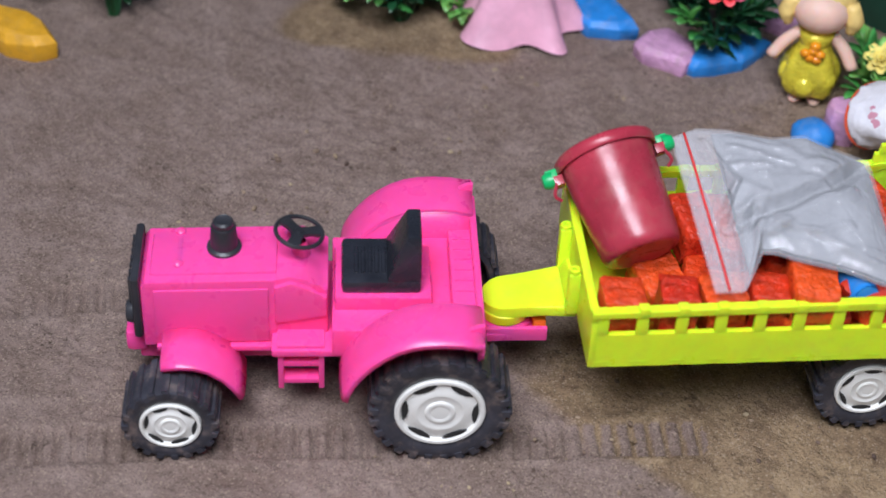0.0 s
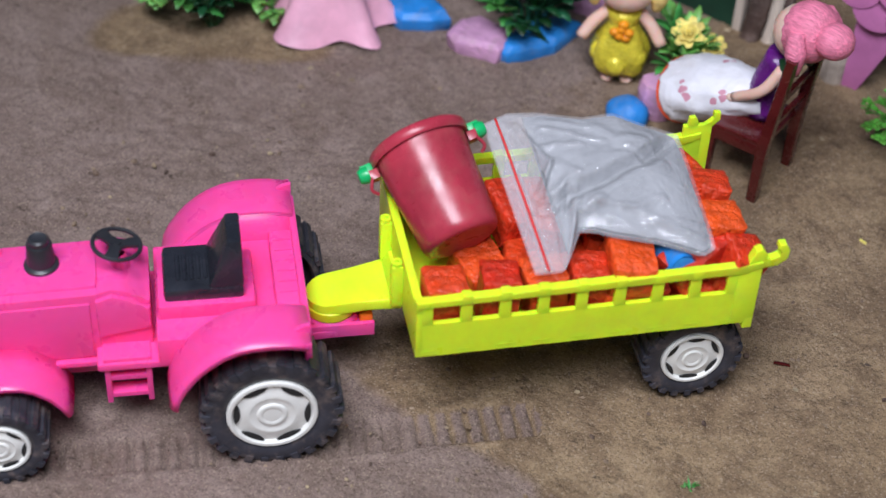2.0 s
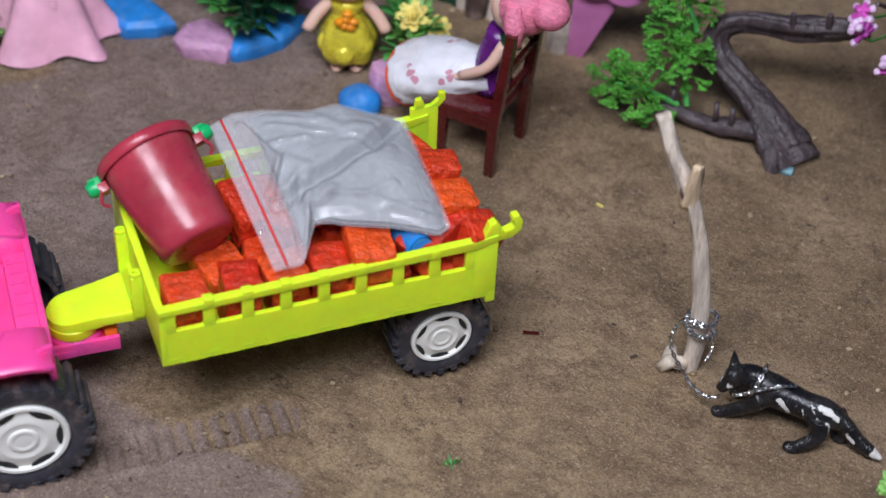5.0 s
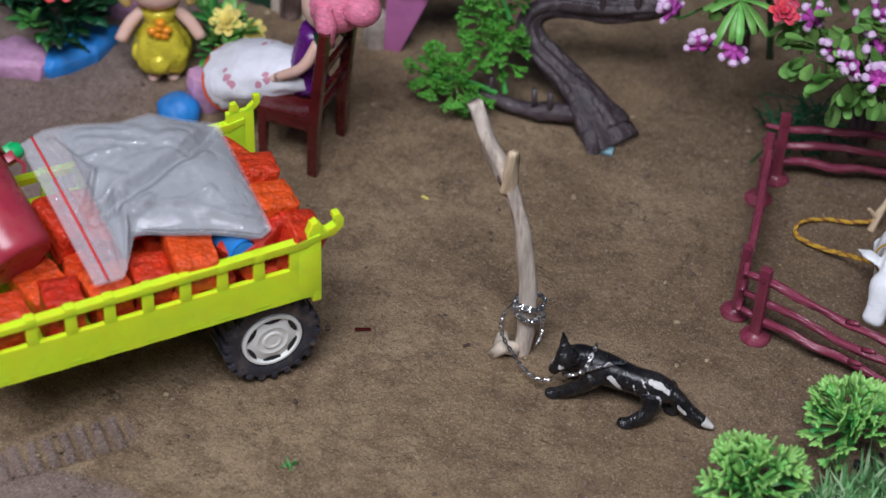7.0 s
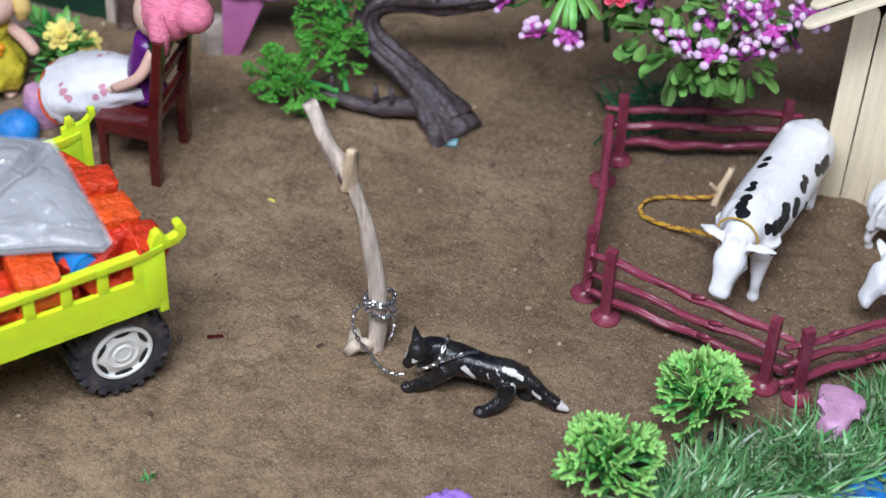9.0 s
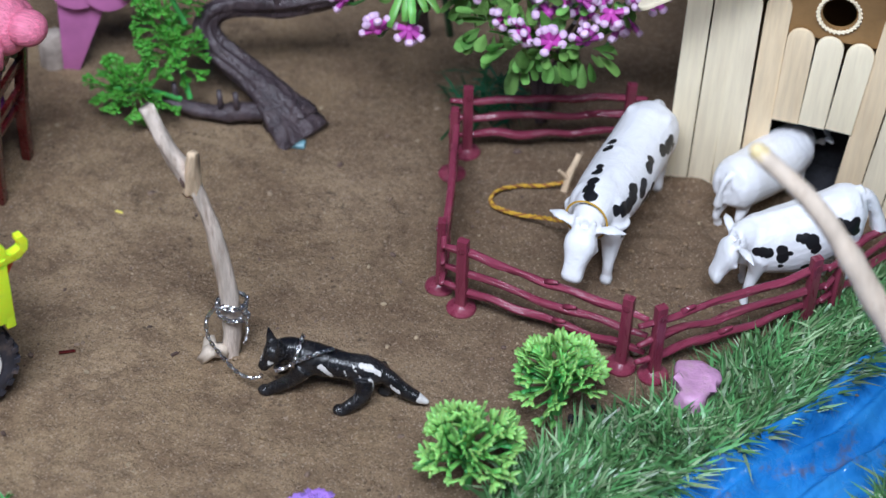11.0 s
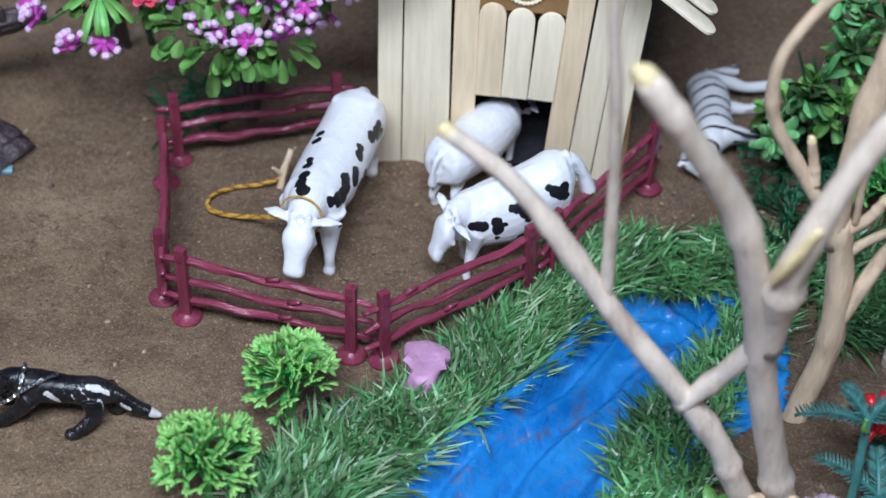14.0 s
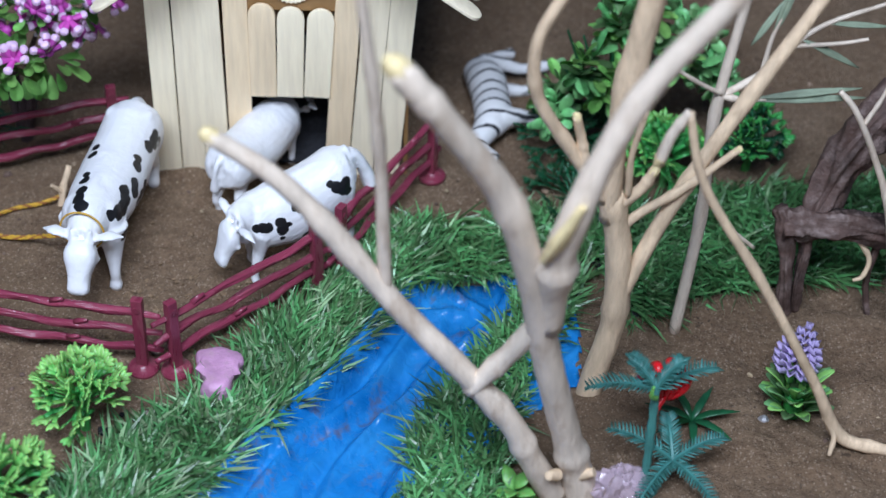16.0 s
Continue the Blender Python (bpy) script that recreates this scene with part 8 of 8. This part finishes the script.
def build_fern():
    t = thing("fern_plant", 794.5, 14, 0, 0, "teal green artificial fern with a shiny red flower", "plant")
    bm = bm_new()
    tube(bm, smooth_line([(-4, -14, -3), (-1, -6, 16), (3, 8, 40)], 8), [1.9, 1.5] * 8 + [1.5], 8)
    tube(bm, smooth_line([(-2, -14, -3), (4, -9, 8), (9, -6, 15)], 5), [1.5, 1.4, 1.2], 8)
    part("stem", bm, LEAF_TEAL, t)
    for i, (b, w, L_) in enumerate((((3, 8, 40), (-1, 0.15, 0.45), 34), ((3, 8, 40), (1, 0.35, 0.5), 36), ((3, 8, 40), (-0.4, 0.8, 0.8), 26), ((3, 8, 40), (0.75, 0.9, 0.4), 30),
                                    ((3, 8, 40), (0.5, 0.2, 0.9), 26), ((3, 8, 40), (-0.5, 0.5, 0.9), 24), ((9, -6, 15), (-1, 0.75, 0.75), 37), ((9, -6, 15), (1, 0.35, 0.6), 32), ((9, -6, 15), (0.05, 0.9, 0.9), 30),
                                    ((9, -6, 15), (0.55, -1, 0.4), 30), ((9, -6, 15), (-0.75, -0.8, 0.4), 30))):
        bm = bm_new()
        fern_leaf(bm, b, w, L_ * 0.87, i)
        thicken(part("frond", bm, LEAF_TEAL, t), 0.4)
    bm = bm_new()
    for k, (dx, rise) in enumerate(((-7, 8), (-3, 13.5), (2, 15), (6.5, 12.5), (9.5, 7))):
        tube(bm, smooth_line([(9 + dx * 0.3, 16, 27), (9 + dx * 0.8, 16, 27 + rise * 0.7), (9 + dx, 19, 28 + rise), (9 + dx * 1.15, 23, 26 + rise * 0.8), (9 + dx * 1.1, 24, 24 + rise * 0.2)], 5), [1.2, 1.8, 2.2, 2.0, 1.1], 8)
    tube(bm, smooth_line([(3, 8, 22), (6, 13, 25), (9, 16, 28)], 4), [1.2, 1.3, 1.6], 8)
    part("flower", bm, RED_PETAL, t, "shiny red curled petals", angle=180)
    bm = bm_new()
    tube(bm, smooth_line([(2, 4, 40), (-1, 0, 45), (-1, -1, 51)], 4), [1.2, 1.0, 0.5], 6)
    part("bud", bm, LEAF_BRIGHT, t)
    # the fallen leaf beyond it
    f = thing("curled_sprig", 820, 40, 0, 0, "dark teal curled artificial sprig on the soil", "plant")
    bm = bm_new()
    for k in range(7):
        leaf(bm, (0, 0, 2), (math.cos(k * 0.9), math.sin(k * 0.9), 1.4), (0, 0, 1), 15, 3.4, 0.9, 0.2)
    thicken(part("foliage", bm, LEAF_DARK, f), 0.4)


build_fern()


def build_purple_rosette():
    t = thing("rosette_plant", 863, 44, 0, 0, "artificial plant with a pleated lavender rosette and green leaves", "plant")
    bm = bm_new()
    tube(bm, [(0, 0, -3), (0, 0, 10)], 4, 10)
    part("stem", bm, LEAF_MID, t)
    rng = random.Random(7)
    for m_, rings in ((LEAF_SAGE, ((9, 3, 1.0, 12), (8, 8, 1.6, 13), (7, 12, 2.2, 12))), (LEAF_PALE, ((5, 4, 0.8, 10), (5, 9, 1.2, 10), (6, 12, 2.4, 15)))):
        bm = bm_new()
        for ring, (n, z, up, L_) in enumerate(rings):
            for k in range(n):
                a = 2 * math.pi * (k + ring * 0.5 + rng.uniform(-0.2, 0.2)) / n
                leaf(bm, (math.cos(a) * 5, math.sin(a) * 5, z), (math.cos(a), math.sin(a), up), (0, 0, 1), L_ * rng.uniform(0.85, 1.15), 5.6, 0.2, 0.2, (0.4, 0.8, 1.0, 0.85, 0.3))
        thicken(part("foliage", bm, m_, t), 0.5)
    bm = bm_new()
    c = Vector((1, 7, 26))
    for k in range(8):
        z = k / 7
        r = 8.2 * math.sin(math.pi * (0.3 + 0.68 * z)) + 0.8
        m = Matrix.Translation(c) @ pose(0, 0, 0, -28, 24, 0)
        ring, ring2 = [], []
        for i in range(48):
            a = 2 * math.pi * i / 48
            rr = r * (1 + 0.16 * math.sin(11 * a + k))
            ring.append(bm.verts.new(m @ Vector((rr * math.cos(a), rr * math.sin(a), -8 + 20 * z + 1.6 * math.sin(9 * a + k)))))
            ring2.append(bm.verts.new(m @ Vector((rr * 0.25 * math.cos(a), rr * 0.25 * math.sin(a), -9 + 20 * z))))
        for i in range(48):
            bm.faces.new((ring[i], ring[(i + 1) % 48], ring2[(i + 1) % 48], ring2[i]))
    thicken(part("flower", bm, LAVENDER, t, "pleated lavender flower", angle=180), 0.4)


build_purple_rosette()


def build_shrubs():
    rng = random.Random(11)
    t = thing("boxwood_shrub", 826, 236, 0, 0, "artificial boxwood shrub with small oval green leaves", "shrub")
    bm = bm_new()
    for k in range(12):
        a = k * 0.55
        tube(bm, smooth_line([(0, 0, -3), (14 * math.cos(a), 9 * math.sin(a), 26), (28 * math.cos(a), 16 * math.sin(a) - 4, 46 + 8 * (k % 3))], 4), [1.6, 1.0, 0.6], 7)
    part("stem", bm, LEAF_DARK, t)
    spots = [(-22, -16, 52, 14), (-6, -22, 42, 15), (12, -16, 50, 15), (28, -8, 46, 14), (-2, -4, 66, 16), (-28, -2, 34, 12), (16, 2, 74, 16), (36, 4, 60, 14), (-10, 10, 84, 16), (24, 10, 94, 16), (4, 12, 104, 15), (-34, -20, 30, 9), (44, -6, 38, 11)]
    k = 0
    rest = bm_new()
    for n_, (cx, cy, cz, r) in enumerate(spots):
        for _ in range(6):
            d = (sphere_way(rng, -0.4) + Vector((0, -0.6, 0.35))).normalized()
            p = Vector((cx, cy, cz)) + d * r * rng.uniform(0.3, 0.8)
            s = d.orthogonal().normalized()
            w = d.cross(s)
            kind = rng.randrange(3)
            for i in range(7):
                a = i * 2.4
                out = (s * math.cos(a) + w * math.sin(a)) * (1.15 - 0.1 * i) + d * (0.35 + 0.16 * i)
                if n_ < 7:
                    put_piece("leaf", OVAL_DARK[kind], t, p - d * (5 - i), out, rng.uniform(-20, 20), rng.uniform(0.65, 0.95))
                else:
                    leaf(rest, p - d * (5 - i), out, d, rng.uniform(8, 12), rng.uniform(4.6, 6), 0.14, 0.14, (0.2, 0.66, 1.0, 0.9, 0.45))
    thicken(tagged(part("foliage", rest, BOX_ISLAND, t), kind="stuff"), 0.5)
    coral_bush(842, 196, 42, 18, 30, 5, "mid green artificial bush at the foot of the shrub", (LEAF_MID, LEAF_BRIGHT))
    coral_bush(884, 204, 44, 17, 24, 6, "blue-green artificial bush beside the shrub", (LEAF_DARK, LEAF_MID))
    f = thing("fir_sprig", 800, 226, 0, 0, "dark green artificial fir sprig beside the zebra", "plant")
    bm = bm_new()
    for k in range(26):
        frond(bm, rng, (0, 0, 6), sphere_way(rng, 0.0) + Vector((0.1, -0.2, 0)), (0, 0, 1), 13, 1.6, 2, 0.6, 0.5)
    thicken(part("foliage", bm, LEAF_DARK, f), 0.5)
    f = thing("fir_sprig", 796, 172, 0, 0, "dark green artificial grass tuft beside the pond", "plant")
    bm = bm_new()
    for k in range(26):
        frond(bm, rng, (rng.uniform(-5, 5), rng.uniform(0, 30), 2), sphere_way(rng, 0.1), (0, 0, 1), 11, 1.4, 2, 0.6, 0.4)
    thicken(part("foliage", bm, LEAF_DARK, f), 0.4)


def dark_leaf_mesh(L, W, m):
    bm = bm_new()
    leaf(bm, (0, 0, 0), (1, 0, 0), (0, 0, 1), L, W, 0.1, 0.14, (0.2, 0.36, 0.66, 0.92, 1.0, 0.88, 0.45))
    bmesh.ops.solidify(bm, geom=bm.faces[:], thickness=0.5)
    return mesh_of(bm, "leaf", m, angle=180)


BOX_LEAF = mat("boxwood_leaf", (0.19, 0.42, 0.15), 0.4, 0.25, 120, 0.2, single=0.6)
BOX_ISLAND = mat("boxwood_foliage", (0.18, 0.4, 0.14), 0.4, 0.25, 120, 0.2, island=0.6)
OVAL_DARK = [dark_leaf_mesh(14, 7, BOX_LEAF), dark_leaf_mesh(12, 6.4, BOX_LEAF), dark_leaf_mesh(14, 6.6, LEAF_PALE)]
build_shrubs()


# ---- small things on the ground ----
def build_litter():
    rng = random.Random(9)
    bm = bm_new()
    for _ in range(1500):
        x, y = rng.uniform(60, 960), rng.uniform(-140, 280)
        if inside(POND, x, y) or inside(LEFT_BANK, x, y) or inside(RIGHT_BANK, x, y):
            continue
        r = abs(rng.gauss(0, 0.5)) + 0.3
        bmesh.ops.create_icosphere(bm, subdivisions=1, radius=1, matrix=Matrix.Translation((x, y, r * 0.2)) @ pose(0, 0, 0, rng.uniform(0, 90), 0, rng.uniform(0, 360)) @ Matrix.Diagonal((r * 1.3, r, r * 0.8, 1)))
    solid("gravel", bm, PEBBLE, 0, 0, 0, 0, "scattered small grit and clods on the sand", "gravel", kind="stuff", angle=20)
    bm = bm_new()
    for k in range(16):
        x, y = rng.uniform(-1.2, 1.2), rng.uniform(-1.2, 1.2)
        leaf(bm, (x, y, -1), (rng.uniform(-1, 1), rng.uniform(-1, 1), 1.2), (0, 0, 1), rng.uniform(2, 5), 0.8, 0.4)
    solid("grass_sprout", bm, LEAF_MID, 378, -27, 0, 0, "tiny green sprout in the sand", "sprout")
    for x, y, rz, L_, m, lab in ((375.5, 54, 20, 7, CHERRY, "small dark red chip on the sand"), (368, 146, -20, 4, YELLOW_PETAL, "tiny pale yellow petal on the sand"), (419, 62, 40, 3.4, DEAD_WOOD, "tiny dark wood chip on the sand")):
        bm = bm_new()
        slab(bm, [(-L_ / 2, -0.7), (L_ / 2, -0.3), (L_ / 2 - 0.6, 0.8), (-L_ / 2, 0.5)], 0.4, 1.5, "z", 0.2)
        solid("wood_chip", bm, m, x, y, 0.2, rz, lab, "chip")
    for x, y, s in ((850, 40, 1.9), (606, 104, 2.2), (604.5, 66, 2.6), (598, 52, 2.0)):
        bm = bm_new()
        bmesh.ops.create_icosphere(bm, subdivisions=2, radius=1, matrix=Matrix.Diagonal((s * 1.2, s, s * 0.9, 1)))
        for v in bm.verts:
            v.co *= 1 + 0.3 * noise.noise(v.co * 0.9 + Vector((x, y, 0)))
        solid("foil_scrap" if x > 800 else "pebble", bm, FOIL if x > 800 else PALE_STONE, x, y, s * 0.5, 0, "crumpled silver scrap on the soil" if x > 800 else "small pale pebble on the sand", "scrap" if x > 800 else "pebble", angle=30)
    bm = bm_new()
    for k in range(60):
        bmesh.ops.create_icosphere(bm, subdivisions=1, radius=rng.uniform(0.8, 2.2), matrix=Matrix.Translation((rng.gauss(0, 9), rng.gauss(0, 4), rng.uniform(0, 2.5))))
    solid("black_grit", bm, CLOTH_BLACK, 598, 56, 0, 30, "heap of black grit at the edge of the grass", "grit", kind="stuff", angle=20)
    # crumpled lilac bag at the foot of the bare branch
    bm = bm_new()
    bmesh.ops.create_icosphere(bm, subdivisions=4, radius=1, matrix=Matrix.Diagonal((11, 10, 12, 1)))
    for v in bm.verts:
        v.co *= 0.6 + 0.8 * abs(noise.noise(v.co * 0.12)) + 0.3 * abs(noise.noise(v.co * 0.3))
        v.co.z = max(v.co.z, -8)
    solid("plastic_bag", bm, BAG_LILAC, 782, 2, 7, 20, "crumpled translucent lilac plastic bag at the branch's foot", "plastic bag", angle=24)
    t = thing("leafy_sprig", 742, 6, 0, 0, "small light green artificial sprig near the pond", "plant")
    for k in range(9):
        bm = bm_new()
        a = k * 2.4
        leaf(bm, (0, 0, k), (math.cos(a) * 0.9, math.sin(a) * 0.9, 0.3 + 0.1 * k), (0, 0, 1), 10 * rng.uniform(0.85, 1.15), 6, 0.3)
        thicken(part("leaf", bm, LEAF_BRIGHT, t), 0.4)

    # crumbs of soil kicked up round the cows, the post, the cat and the fern
    bm = bm_new()
    for cx, cy, sx, sy, count in ((606, 140, 30, 26, 150), (640, 150, 22, 14, 60), (452, 52, 16, 12, 70), (500, 30, 30, 16, 60), (610, 100, 20, 10, 40), (830, 40, 34, 26, 120), (430, 0, 60, 40, 90)):
        for _ in range(count):
            x, y, r = rng.gauss(cx, sx), rng.gauss(cy, sy), 0.45 + 1.1 * rng.random() ** 3
            z = 1.7 * noise.noise(Vector((x * 0.012, y * 0.012, 0.3))) + 0.9 * noise.noise(Vector((x * 0.05, y * 0.05, 2.0))) + noise.noise(Vector((x * 0.16, y * 0.16, 4.0)))
            bmesh.ops.create_icosphere(bm, subdivisions=1, radius=r, matrix=Matrix.Translation((x, y, z + r * 0.3)) @ Matrix.Rotation(rng.uniform(0, 6), 4, "X") @ Matrix.Diagonal((1.3, 0.9, 0.7, 1)))
    solid("soil_crumbs", bm, SAND, 0, 0, 0, 0, "loose brown crumbs of soil scattered on the sand", "soil", kind="stuff", angle=30)


build_litter()
